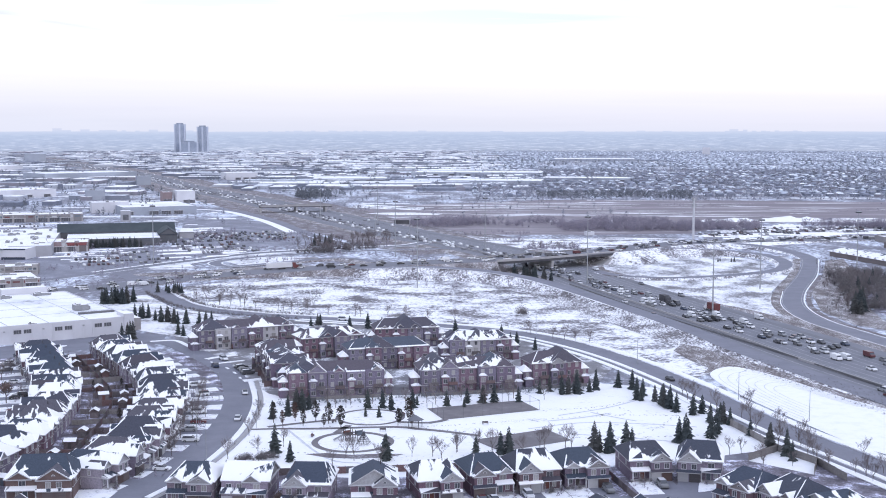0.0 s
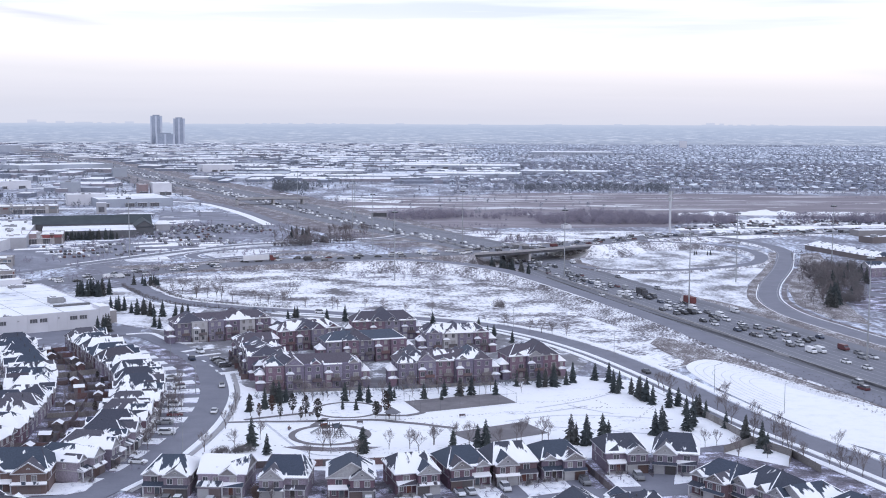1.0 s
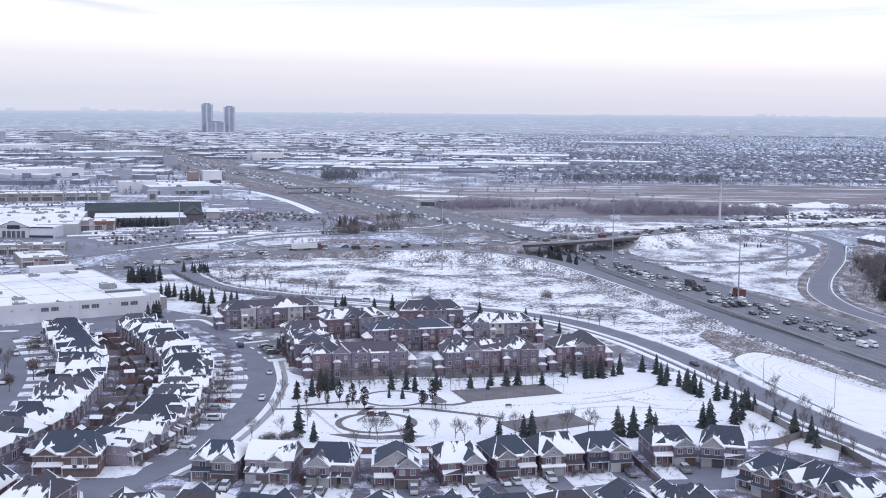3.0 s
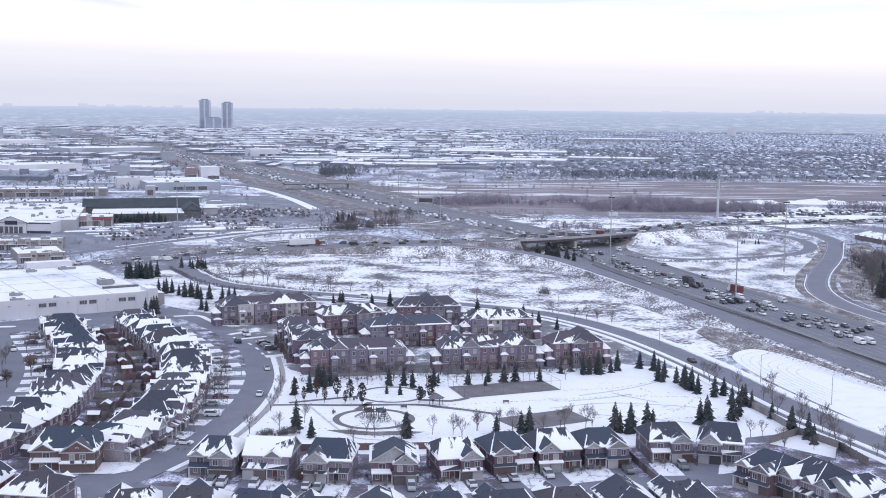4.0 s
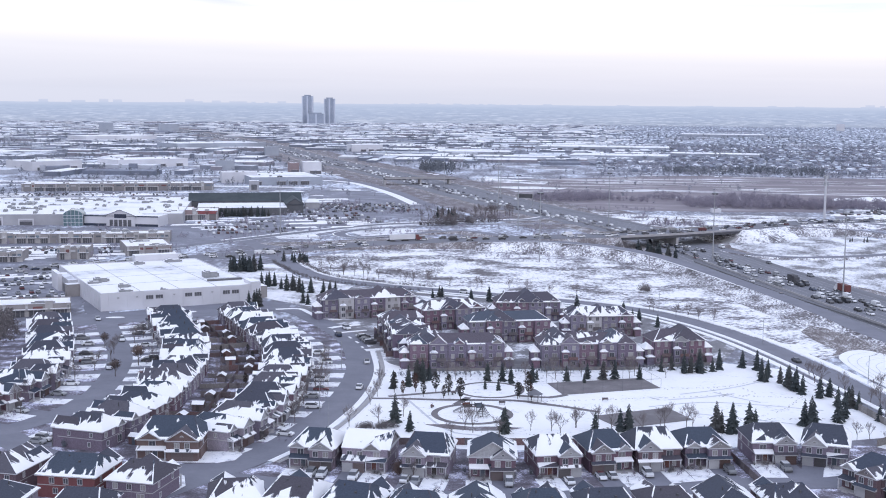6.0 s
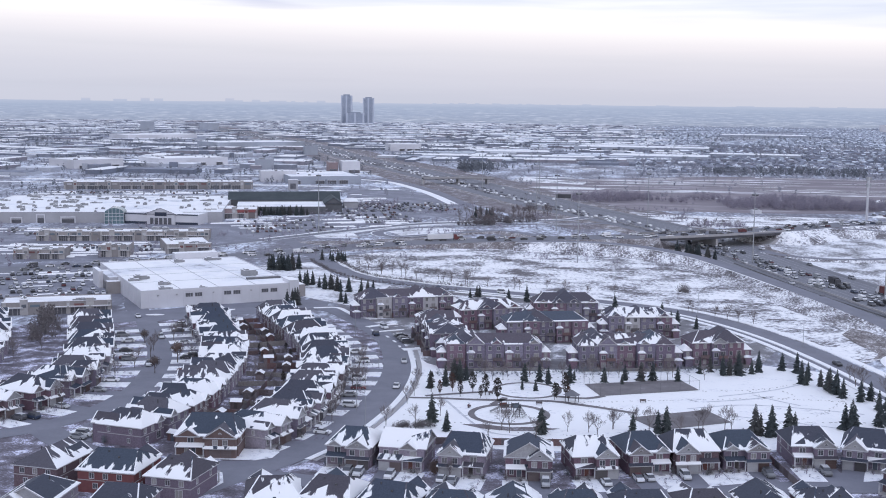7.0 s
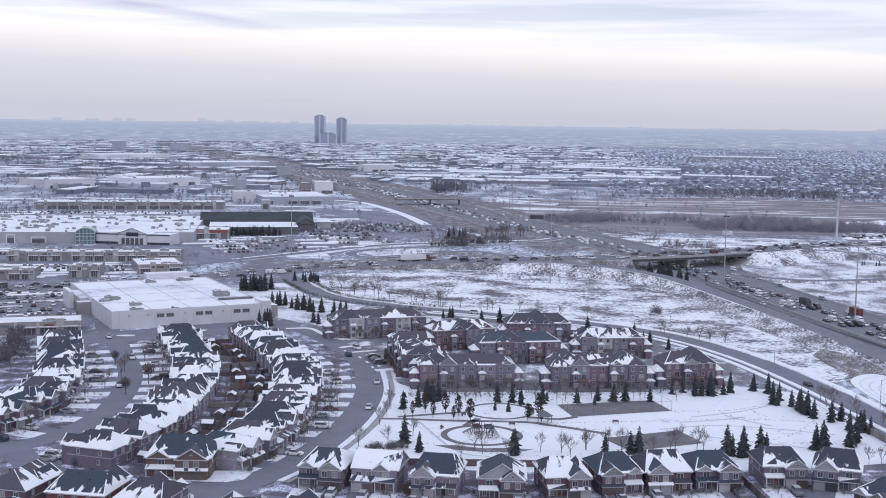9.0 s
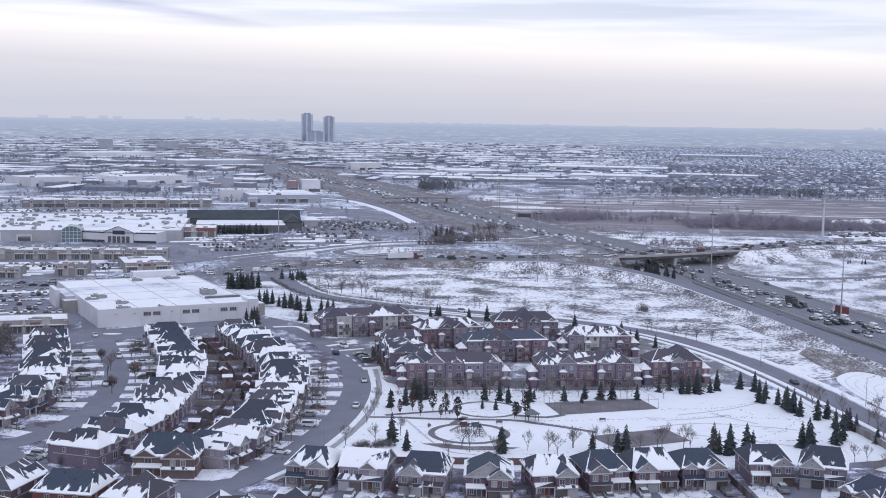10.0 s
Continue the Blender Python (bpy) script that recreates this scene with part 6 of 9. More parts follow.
M_REDBOARD = material("red_fascia", [(0.3, (0.22, 0.06, 0.065)), (0.7, (0.28, 0.09, 0.09))], 0.5, 0.6)
M_NAVY = material("navy_trim", [(0.3, (0.03, 0.04, 0.07)), (0.7, (0.05, 0.06, 0.09))], 0.5, 0.6)
M_TEAL = material("teal_glass", [(0.3, (0.10, 0.16, 0.18)), (0.7, (0.17, 0.24, 0.26))], 0.4, 0.2)
mall_entrance()
put_flat((-334, 676), (-236, 699), 18, 5.6, "strip_mall", "long beige strip mall with many small shop fronts", M_BEIGE, category="shop", bays=16, units=14)
put_flat((-307, 595), (-282, 601), 18, 5.2, "restaurant", "low beige restaurant with snowy flat roof", M_BEIGE, category="restaurant", bays=4, units=4)
put_flat((-268, 613), (-252, 617), 16, 6.4, "restaurant", "low beige shop with snowy flat roof", M_BEIGE, category="shop", bays=3, units=3)
put_flat((-238, 634), (-216, 645), 34, 5.2, "shop_building", "low grey shop with a broad snowy roof", M_BEIGE, category="shop", bays=3, units=4)


M_TAUPE = material("taupe_cladding", [(0.3, (0.21, 0.20, 0.205)), (0.7, (0.28, 0.265, 0.27))], 0.1, 0.8, fine=0.2)
# grey cladding with haze mixed into its colour, for the far halls
M_HAZECLAD = material("hazed_cladding", [(0.3, (0.31, 0.335, 0.39)), (0.7, (0.40, 0.425, 0.48))], 0.05, 0.85, fine=0.2)
M_SLATEWALL = material("slate_cladding", [(0.3, (0.10, 0.105, 0.115)), (0.7, (0.15, 0.152, 0.165))], 0.1, 0.8, fine=0.2)


def green_hall():
    b = tagged(new("market_hall"), "long market hall with a dark green pitched roof", "hall")
    me = Mesh()
    me.box(-43, 43, -13, 13, -0.3, 7.0, 0)
    part("wall", me, [M_SLATEWALL], b)
    me = Mesh()
    roof(me, -43, 43, -13, 13, 7.0, 5.5, "x", (0, 0), 0.8, 0, 1, 2)
    part("roof", me, [M_DARKGREEN, M_SLATEWALL, M_NAVY], b)
    me = Mesh()
    roof(me, 30, 43, -44, -6, 6.5, 4.6, "y", (0, 3), 0.8, 0, 1, 2)
    me.box(30, 43, -43.8, -13, -0.3, 6.5, 1)
    part("gable_wing", me, [M_DARKGREEN, M_SLATEWALL, M_NAVY], b)
    me = Mesh()
    me.box(-36, 29.8, -60, -13.2, -0.3, 5.6, 0, 1)
    part("annex", me, [M_SLATEWALL, M_FLATROOF], b, "low annex with a white snowy roof")
    for i in range(12):
        me = Mesh()
        me.box(-34 + i * 5.3, -30.6 + i * 5.3, -60.2, -59.95, 0.4, 4.2, 0)
        part("window", me, [M_SHOPGLASS], b)
    b.matrix_basis = pose(-253, 936, 0, 0, 0, 16)
    k = tagged(new("gabled_kiosk"), "small pale building with a white snowy roof", "building")
    me = Mesh()
    me.box(-5.5, 5.5, -5, 5, -0.3, 5.0, 0)
    part("wall", me, [M_GREYWALL], k)
    me = Mesh()
    roof(me, -5.5, 5.5, -5, 5, 5.0, 2.6, "x", (3, 3), 0.8, 0, 1, 1)
    part("roof", me, [M_SNOW, M_TRIM], k)
    k.matrix_basis = pose(-202, 948, 0, 0, 0, 16)
    w = tagged(new("gate_tower"), "short square tower with dark window and pale frame", "tower")
    me = Mesh()
    me.box(-4.5, 4.5, -4, 4, -0.3, 10, 0, 1)
    part("wall", me, [M_GREYWALL, M_FLATROOF], w)
    me = Mesh()
    me.box(-2.6, 2.6, -4.15, -3.95, 1.5, 6.5, 0)
    part("window", me, [M_SHOPGLASS], w)
    w.matrix_basis = pose(-294, 1119, 0, 0, 0, 16)


green_hall()
for a, c, dep, h, nm, lb, wl, kw in (
        ((-500, 1070), (-334, 1122), 30, 7, "retail_row", "long brown-grey retail row with dark shop windows", M_TAUPE, dict(bays=17, units=14)),
        ((-633, 1385), (-594, 1440), 60, 11, "warehouse", "white warehouse with snowy flat roof", M_STORE, dict(bays=3, units=4)),
        ((-560, 1470), (-492, 1540), 60, 10, "warehouse", "pale warehouse with snow on its roof", M_STORE, dict(bays=4, units=4)),
        ((-430, 1457), (-409, 1465), 14, 12, "office_block", "grey mid-rise office block with window bands", M_HAZECLAD, dict(units=2)),
        ((-356, 1226), (-322, 1240), 18, 11, "white_hall", "white windowless hall with flat roof", M_STORE, dict(units=2)),
        ((-317, 1196), (-250, 1226), 90, 8, "warehouse", "low warehouse with a large snowy roof", M_HAZECLAD, dict(bays=6, units=6)),
        ((-327, 1412), (-317, 1416), 20, 12, "dealership", "small dull red dealership building", M_RED, dict(bays=1, units=1)),
        ((-308, 1399), (-288, 1406), 30, 14, "dealership", "white dealership building with glass front", M_STORE, dict(bays=3, units=1)),
        ((-660, 2010), (-535, 2120), 90, 12, "warehouse", "very long warehouse with snow on its roof", M_HAZECLAD, dict(bays=8, units=6)),
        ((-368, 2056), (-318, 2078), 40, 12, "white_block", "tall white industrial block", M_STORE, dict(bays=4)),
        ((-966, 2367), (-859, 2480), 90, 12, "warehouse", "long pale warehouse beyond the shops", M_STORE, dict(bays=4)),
        ((-1229, 3098), (-1195, 3110), 30, 26, "office_tower", "far grey office block", M_HAZECLAD, {}),
        ((-1095, 3185), (-1048, 3205), 40, 22, "office_tower", "far dark office block", M_HAZECLAD, {}),
        ((-470, 1860), (-450, 1868), 14, 14, "office_tower", "far slim grey office block", M_HAZECLAD, {}),
        ((-140, 1800), (-20, 1790), 60, 6.5, "warehouse", "long industrial shed with white snowy roof", M_HAZECLAD, dict(bays=6)),
        ((0, 1880), (150, 1860), 90, 6.5, "warehouse", "large industrial shed with white snowy roof", M_HAZECLAD, dict(bays=6)),
        ((-210, 1950), (-90, 1960), 80, 6.5, "warehouse", "grey industrial shed with snowy roof", M_HAZECLAD, dict(bays=6)),
        ((160, 1990), (300, 1960), 70, 6.5, "warehouse", "low industrial shed with snowy roof", M_HAZECLAD, dict(bays=6)),
        ((-60, 2250), (180, 2220), 110, 6.5, "warehouse", "very large distribution hall under snow", M_HAZECLAD, dict(bays=8)),
        ((300, 3300), (520, 3280), 120, 6.5, "warehouse", "far pale distribution hall", M_HAZECLAD, {})):
    put_flat(a, c, dep, h, nm, lb, wl, category="building", seed=int(abs(a[0])), **kw)


def school():
    b = tagged(new("school_building"), "long low brown school with a grey pitched roof and dormers", "school")
    me = Mesh()
    me.box(-38, 38, -9, 9, -0.3, 3.2, 0)
    part("wall", me, [M_BROWN], b)
    me = Mesh()
    roof(me, -38, 38, -9, 9, 3.2, 2.6, "x", (3, 3), 0.8, 0, 1, 1)
    part("roof", me, [M_ROOF_BARE, M_BROWN], b)
    for i in range(9):
        me = Mesh()
        x = -33 + i * 8
        roof(me, x - 1.3, x + 1.3, -9.4, -3, 3.5, 1.1, "y", (0, 0.6), 0.2, 0, 1, 1)
        part("dormer", me, [M_SNOWTOP, M_STORE], b, "small dormer with snow on top")
    b.matrix_basis = pose(277, 775, 0, 0, 0, -76)


school()
put_flat((868, 4073), (892, 4070), 20, 26, "white_block", "far white block among houses", M_STORE, category="building")


def tower(x, y, w, d, h, label, floors, turn=8):
    b = tagged(new("apartment_tower"), label, "tower", "apartment towers")
    me = Mesh()
    me.box(-w / 2, w / 2, -d / 2, d / 2, -0.3, h, 0)
    me.box(-w / 3, w / 3, -d / 3, d / 3, h, h + 5, 0)
    part("core", me, [M_TOWERGLASS], b)
    me = Mesh()
    for i in range(floors):
        z = (i + 1) * h / floors
        me.box(-w / 2 - 0.8, w / 2 + 0.8, -d / 2 - 0.8, d / 2 + 0.8, z - 0.5, z, 0)
    part("floor_slabs", me, [M_TOWERSLAB], b)
    me = Mesh()
    for sx in (-1, 1):
        me.box(sx * w / 2 - 2.4, sx * w / 2 + 2.4, -d / 2 - 1.4, d / 2 + 1.4, 0, h + 1, 0)
    me.box(-3, 3, -d / 2 - 1.4, d / 2 + 1.4, 0, h + 1, 0)
    part("pier", me, [M_TOWERSLAB], b)
    b.matrix_basis = pose(x, y, 0, 0, 0, turn)


# the towers' haze is in these colours: lightened, blue-grey glass and slabs
M_TOWERGLASS = material("hazed_tower_glass", [(0.3, (0.27, 0.31, 0.39)), (0.7, (0.33, 0.37, 0.45))], 0.05, 0.4)
M_TOWERSLAB = material("hazed_tower_slab", [(0.3, (0.46, 0.50, 0.58)), (0.7, (0.54, 0.57, 0.64))], 0.05, 0.7)
tower(-968, 4474, 36, 30, 105, "far slender glass apartment tower, haze mixed into its colours", 32)
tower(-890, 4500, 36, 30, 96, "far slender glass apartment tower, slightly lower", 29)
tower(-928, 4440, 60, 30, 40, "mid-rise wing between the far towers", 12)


# ---- overpass and far bridge ----
def bridge(pts, width, depth, label, piers, thick=1.8):
    b = tagged(new("overpass_bridge"), label, "bridge")
    line = spline(pts, 6)
    sd = sides(line)
    dk, gd, pp = Mesh(), Mesh(), Mesh()
    for i in range(len(line) - 1):
        p, q, s, r = line[i], line[i + 1], sd[i], sd[i + 1]
        w = width / 2
        dk.face([(*(p[:2] - s * w), p[2] + 0.1), (*(p[:2] + s * w), p[2] + 0.1), (*(q[:2] + r * w), q[2] + 0.1), (*(q[:2] - r * w), q[2] + 0.1)])
        for k in (-1, 1):
            for off, z0, z1, m in ((w, -thick, 0.0, gd), (w + 0.15, -0.35, 1.0, pp)):
                m.face([(*(p[:2] + s * k * off), p[2] + z0), (*(q[:2] + r * k * off), q[2] + z0), (*(q[:2] + r * k * off), q[2] + z1), (*(p[:2] + s * k * off), p[2] + z1)])
            pp.face([(*(p[:2] + s * k * (w + 0.15)), p[2] + 1.0), (*(q[:2] + r * k * (w + 0.15)), q[2] + 1.0), (*(q[:2] + r * k * (w - 0.25)), q[2] + 1.0), (*(p[:2] + s * k * (w - 0.25)), p[2] + 1.0)])
        gd.face([(*(p[:2] - s * w), p[2] - thick), (*(q[:2] - r * w), q[2] - thick), (*(q[:2] + r * w), q[2] - thick), (*(p[:2] + s * w), p[2] - thick)])
    part("deck", dk.weld(), [M_LANE], b)
    part("girder", gd.weld(), [M_GIRDER], b, "dark weathered steel girders")
    for k in (0, 1):
        one = Mesh()
        one.v = list(pp.v)
        one.f, one.m = [f for n, f in enumerate(pp.f) if (n // 2) % 2 == k], [0] * (len(pp.f) // 2)
        part("parapet", one.weld(), [M_CONCRETE], b)
    for f in piers:
        i = int(f * (len(line) - 1))
        p, s = line[i], sd[i]
        a = math.degrees(math.atan2(s[1], s[0]))
        me = Mesh()
        me.box(-width / 2 + 0.5, width / 2 - 0.5, -0.9, 0.9, -0.3, p[2] - thick, 0)
        part("pier", me, [M_CONCRETE], b).matrix_basis = pose(p[0], p[1], 0, 0, 0, a)
    return b


OVERPASS = bridge([(26, 721, 7, 0), (45, 731, 7, 0), (65, 745, 7, 0), (87, 761, 7, 0), (103, 774, 7, 0)], 23, 2, "highway overpass with dark girders on concrete piers", (0.02, 0.45, 0.97))
SL = Mesh()                                # paved slope that runs down from the abutment
SL.face([(-13, 0, 0), (13, 0, 0), (13, 13, 5.3), (-13, 13, 5.3)])
for k in (-13, 13):
    SL.face([(k, 0, 0), (k, 13, 0), (k, 13, 5.3)])
part("paved_slope", SL.weld(), [M_CONCRETE], OVERPASS, "pale concrete slope paving").matrix_basis = pose(91, 764.5, 0.05, 0, 0, -51.5)
bridge([(-187.9, 1238.5, 6, 0), (-152.6, 1250.0, 6.4, 0), (-117.4, 1261.5, 6, 0)], 12, 2, "far road bridge over the highway", (0.02, 0.5, 0.98), 1.0)


# ---- far plaza: low shops, snow heaps ----
for a, c, dep, h, lb, wl in (((430, 1040), (470, 1046), 14, 4, "low plaza shop with snowy roof", M_TAUPE), ((114, 968), (121, 969), 6, 3.0, "small white roadside building", M_STORE),
                             ((330, 905), (395, 915), 14, 4.5, "row of low brown far townhouses", M_TAUPE), ((320, 850), (350, 862), 14, 4.5, "row of dark far townhouses", M_BROWN), ((410, 930), (480, 945), 14, 4.5, "row of grey far townhouses", M_TAUPE)):
    put_flat(a, c, dep, h, "plaza_shop", lb, wl, category="building", bays=0, units=2, seed=int(a[0]))


def snow_heap(x, y, L, w, h, seed):
    """A ploughed heap of snow with an uneven crest."""
    r = random.Random(seed)
    me = Mesh()
    n = 14
    rows = []
    for i in range(n + 1):
        f = i / n
        k = math.sin(math.pi * f) ** 0.6
        top = h * k * r.uniform(0.6, 1.1)
        rows.append([((f - 0.5) * L, -w * k - 0.1, -0.1), ((f - 0.5) * L, -w * 0.4 * k, top * 0.8), ((f - 0.5) * L, w * 0.3 * k, top), ((f - 0.5) * L, w * k + 0.1, -0.1)])
    for a, b in zip(rows, rows[1:]):
        for k in range(3):
            me.face([a[k], b[k], b[k + 1], a[k + 1]])
    o = part("snow_mound", me.weld(), [M_SNOW], None, "", True)
    tagged(o, "ploughed heap of white snow in the plaza", "snow heap", "snow heaps")
    o.matrix_basis = pose(x, y, 0, 0, 0, r.uniform(-6, 6))


for i, (x, y, L, w, h) in enumerate(((272, 1118, 40, 9, 3.6), (322, 1120, 70, 9, 5), (380, 1116, 90, 8, 3.6), (460, 1112, 60, 8, 4), (500, 1110, 40, 8, 4), (246, 1112, 24, 5, 2.5), (262, 1052, 40, 6, 2.2), (300, 1056, 30, 6, 3), (350, 1060, 50, 6, 2), (430, 1066, 60, 6, 2.4))):
    snow_heap(x, y, L, w, h, i)


# ---- trees ----
def spruce(seed, h, label):
    r = random.Random(seed)
    b = tagged(new("spruce_tree"), label, "tree", "conifers")
    me = Mesh()
    me.tube((0, 0, -0.2), (0, 0, h * 0.95), 0.035 * h * 0.5, 0.02, 5)
    part("trunk", me, [M_BARK], b)
    me = Mesh()
    rad = h * 0.26
    z = h * 0.05
    while z < h * 0.97:
        f = 1 - z / h
        R = rad * min(1, f ** 0.8 * 1.05) * r.uniform(0.7, 1.15)
        n = max(4, int(4 + 7 * f))
        a0 = r.uniform(0, 6.28)
        for i in range(n):
            a = a0 + 6.283 * i / n + r.uniform(-0.4, 0.4)
            L = R * r.uniform(0.55, 1.25) + 0.10
            w = L * r.uniform(0.20, 0.34) + 0.10
            c, s = math.cos(a), math.sin(a)
            zz = z + r.uniform(-0.02, 0.02) * h
            dz = -L * r.uniform(0.05, 0.45)
            t = r.uniform(0.18, 0.36) * (0.4 + f)
            root, tip = (0.05 * c, 0.05 * s, zz + 0.25 * L), (L * c, L * s, zz + dz)
            m1 = (0.6 * L * c - w * s, 0.6 * L * s + w * c, zz + dz * 0.45 - t)
            m2 = (0.6 * L * c + w * s, 0.6 * L * s - w * c, zz + dz * 0.45 - t)
            up = (0.55 * L * c, 0.55 * L * s, zz + dz * 0.2 + t * 0.6)
            me.face([root, m1, up])
            me.face([root, up, m2])
            me.face([up, m1, tip])
            me.face([up, tip, m2])
            me.face([root, m2, m1])
            me.face([tip, m1, m2])
        z += h * 0.06 * (0.5 + f * 0.8)
    me.face([(-0.08, 0, h * 0.93), (0.08, 0, h * 0.93), (0, 0, h)])
    me.face([(0, -0.08, h * 0.93), (0, 0.08, h * 0.93), (0, 0, h)])
    part("crown", me, [M_NEEDLE], b)
    return b


def bare_tree(seed, h, label, spread=0.46, levels=6):
    r = random.Random(seed)
    b = tagged(new("bare_tree"), label, "tree", "leafless trees")
    tr, tw = Mesh(), Mesh()

    def grow(p, d, L, rad, lev):
        q = p + d * L
        (tr if lev <= 1 else tw).tube(p, q, rad, rad * 0.68, 5 if lev < 2 else 3)
        if lev >= levels:
            return
        for i in range(r.choice((2, 3, 3)) if lev else 5):
            t = r.uniform(0.35, 1.0) if i else 1.0
            e = (d + Vector((r.gauss(0, spread), r.gauss(0, spread), r.gauss(0.3, 0.22)))).normalized()
            grow(p + d * L * t, e, L * r.uniform(0.58, 0.82), max(rad * 0.52, 0.014), lev + 1)

    grow(Vector((0, 0, -0.2)), Vector((0, 0, 1)), h * 0.27, h * 0.012, 0)
    part("trunk", tr, [M_BARK], b)
    part("crown", tw, [M_TWIG], b)
    return b


def leafy_tree(seed, h, label):
    """A small upright tree that keeps its withered leaves."""
    r = random.Random(seed)
    b = tagged(new("columnar_tree"), label, "tree", "columnar trees")
    me = Mesh()
    me.tube((0, 0, -0.2), (0, 0, h * 0.9), 0.09, 0.03, 5)
    part("trunk", me, [M_BARK], b)
    me = Mesh()
    for i in range(260):
        z = r.uniform(0.2, 1.0)
        q = math.sin(math.pi * min(1, (z - 0.14) / 0.9)) ** 0.7 * h * 0.2 * math.sqrt(r.random()) * r.uniform(0.7, 1.15)
        a = r.uniform(0, 6.283)
        c = Vector((q * math.cos(a), q * math.sin(a), z * h))
        s = r.uniform(0.12, 0.26)
        u = Vector((r.gauss(0, 1), r.gauss(0, 1), r.gauss(0, 1))).normalized()
        v = u.orthogonal().normalized()
        w = u.cross(v)
        me.face([c + v * s, c + w * s, c - v * s + u * s * 0.5])
        me.face([c + w * s, c - w * s * 0.7 + u * s * 0.4, c - v * s])
    part("crown", me, [M_LEAF], b)
    return b


LEAFY = [leafy_tree(s, 4.6, "small upright tree with withered dark leaves") for s in (51, 52)]
SPRUCE = [spruce(s, 8.2, "dark green spruce tree standing in snow") for s in (1, 2, 3, 4)]
BARE = [bare_tree(s, 9.0, "leafless young street tree with fine grey twigs") for s in (21, 22, 23)]


def plant(ob, x, y, scale=1.0, z=0.0):
    m = pose(x, y, z, 0, 0, rnd.uniform(0, 360))
    t = place(ob, m)
    t.scale = (scale * rnd.uniform(0.9, 1.1), scale * rnd.uniform(0.9, 1.1), scale)
    return t


def grove(kinds, a, b, n, spread, lo, hi):
    """n trees along a line from a to b, strewn about it."""
    for i in range(n):
        f = (i + 0.5) / n
        plant(rnd.choice(kinds), a[0] + (b[0] - a[0]) * f + rnd.gauss(0, spread), a[1] + (b[1] - a[1]) * f + rnd.gauss(0, spread), rnd.uniform(lo, hi))


# evergreens along the park's edges and the service road
grove(SPRUCE, (60, 392), (66, 362), 8, 1.6, 0.57, 0.90)
grove(SPRUCE, (65, 372), (84, 336), 11, 1.8, 0.66, 0.98)
grove(SPRUCE, (84, 330), (92, 300), 6, 1.6, 0.6, 0.95)
grove(SPRUCE, (38, 309), (50, 314), 6, 0.9, 0.75, 1.05)
grove(SPRUCE, (60, 318), (76, 330), 5, 2.0, 0.8, 1.0)
grove(SPRUCE, (30, 382), (50, 386), 8, 1.8, 0.57, 0.94)
grove(SPRUCE, (-46, 360), (-40, 358), 5, 1.2, 0.6, 0.9)
grove(SPRUCE, (-24, 360), (24, 372), 12, 1.6, 0.4, 0.8)
grove(SPRUCE, (8, 308), (20, 310), 4, 1.4, 0.6, 0.9)
grove(SPRUCE, (-17, 303), (-13, 304), 3, 0.8, 0.75, 0.95)
for x, y, s in ((-44, 310, 1.0), (-39, 302, 0.7), (-50, 348, 0.7), (-46, 352, 0.8), (-19, 350, 0.45), (-23, 351, 0.4)):
    plant(rnd.choice(SPRUCE), x, y, s)
for x, y, s in ((-49, 343, 1.1), (-46, 340, 0.8), (-43, 345, 1.0), (-40, 339, 0.9), (-37, 345, 1.1), (-34, 338, 0.7), (-33, 342, 1.1), (-29, 336, 1.2), (-13, 340, 0.9), (-10, 344, 1.3), (-12.5, 342, 0.8), (-9, 339, 0.8)):
    plant(rnd.choice(LEAFY), x, y, s * 1.2)
# behind the townhouses and round the store
grove(SPRUCE, (-100, 512), (-106, 530), 4, 1.8, 0.6, 0.9)
grove(SPRUCE, (-112, 500), (-86, 480), 10, 3.0, 0.5, 0.8)
grove(SPRUCE, (-60, 520), (10, 500), 14, 3.5, 0.5, 0.9)
grove(SPRUCE, (-166, 584), (-152, 588), 14, 2.2, 0.85, 1.15)
grove(SPRUCE, (-138, 536), (-131, 540), 5, 1.2, 0.7, 0.95)
grove(SPRUCE, (-127, 532), (-112, 520), 8, 1.8, 0.6, 0.95)
grove(SPRUCE, (-131, 482), (-125, 484), 4, 1.2, 0.8, 1.0)
grove(SPRUCE, (-150, 626), (-132, 622), 8, 2.2, 0.6, 0.85)
grove(SPRUCE, (20, 480), (36, 462), 5, 2.0, 0.6, 0.8)
grove(SPRUCE, (40, 684), (58, 664), 20, 2.2, 0.75, 1.15)
grove(SPRUCE, (190, 548), (204, 582), 16, 2.0, 0.8, 1.25)
grove(SPRUCE, (214, 600), (240, 680), 8, 6.0, 0.8, 1.2)
grove(SPRUCE, (-92, 880), (-80, 888), 6, 2.0, 0.9, 1.25)
grove(SPRUCE, (-262, 862), (-218, 873), 34, 1.6, 0.65, 1.0)
grove(SPRUCE, (176, 775), (188, 768), 4, 2.0, 0.3, 0.45)
# leafless trees
grove(BARE, (-101.5, 877.4), (-77.6, 870.3), 12, 4.0, 1.0, 1.5)
grove(BARE, (-68.5, 895.0), (-41.3, 911.3), 14, 4.0, 1.0, 1.6)
grove(BARE, (-55, 300), (-45, 318), 3, 3.0, 0.7, 1.0)
grove(BARE, (-30, 300), (40, 318), 16, 3.0, 0.75, 1.05)
grove(BARE, (-50, 362), (30, 374), 18, 2.0, 0.7, 1.0)
grove(BARE, (-53, 320), (-56, 356), 3, 1.5, 0.7, 0.9)
grove(BARE, (74, 380), (108, 290), 16, 3.0, 0.7, 1.1)
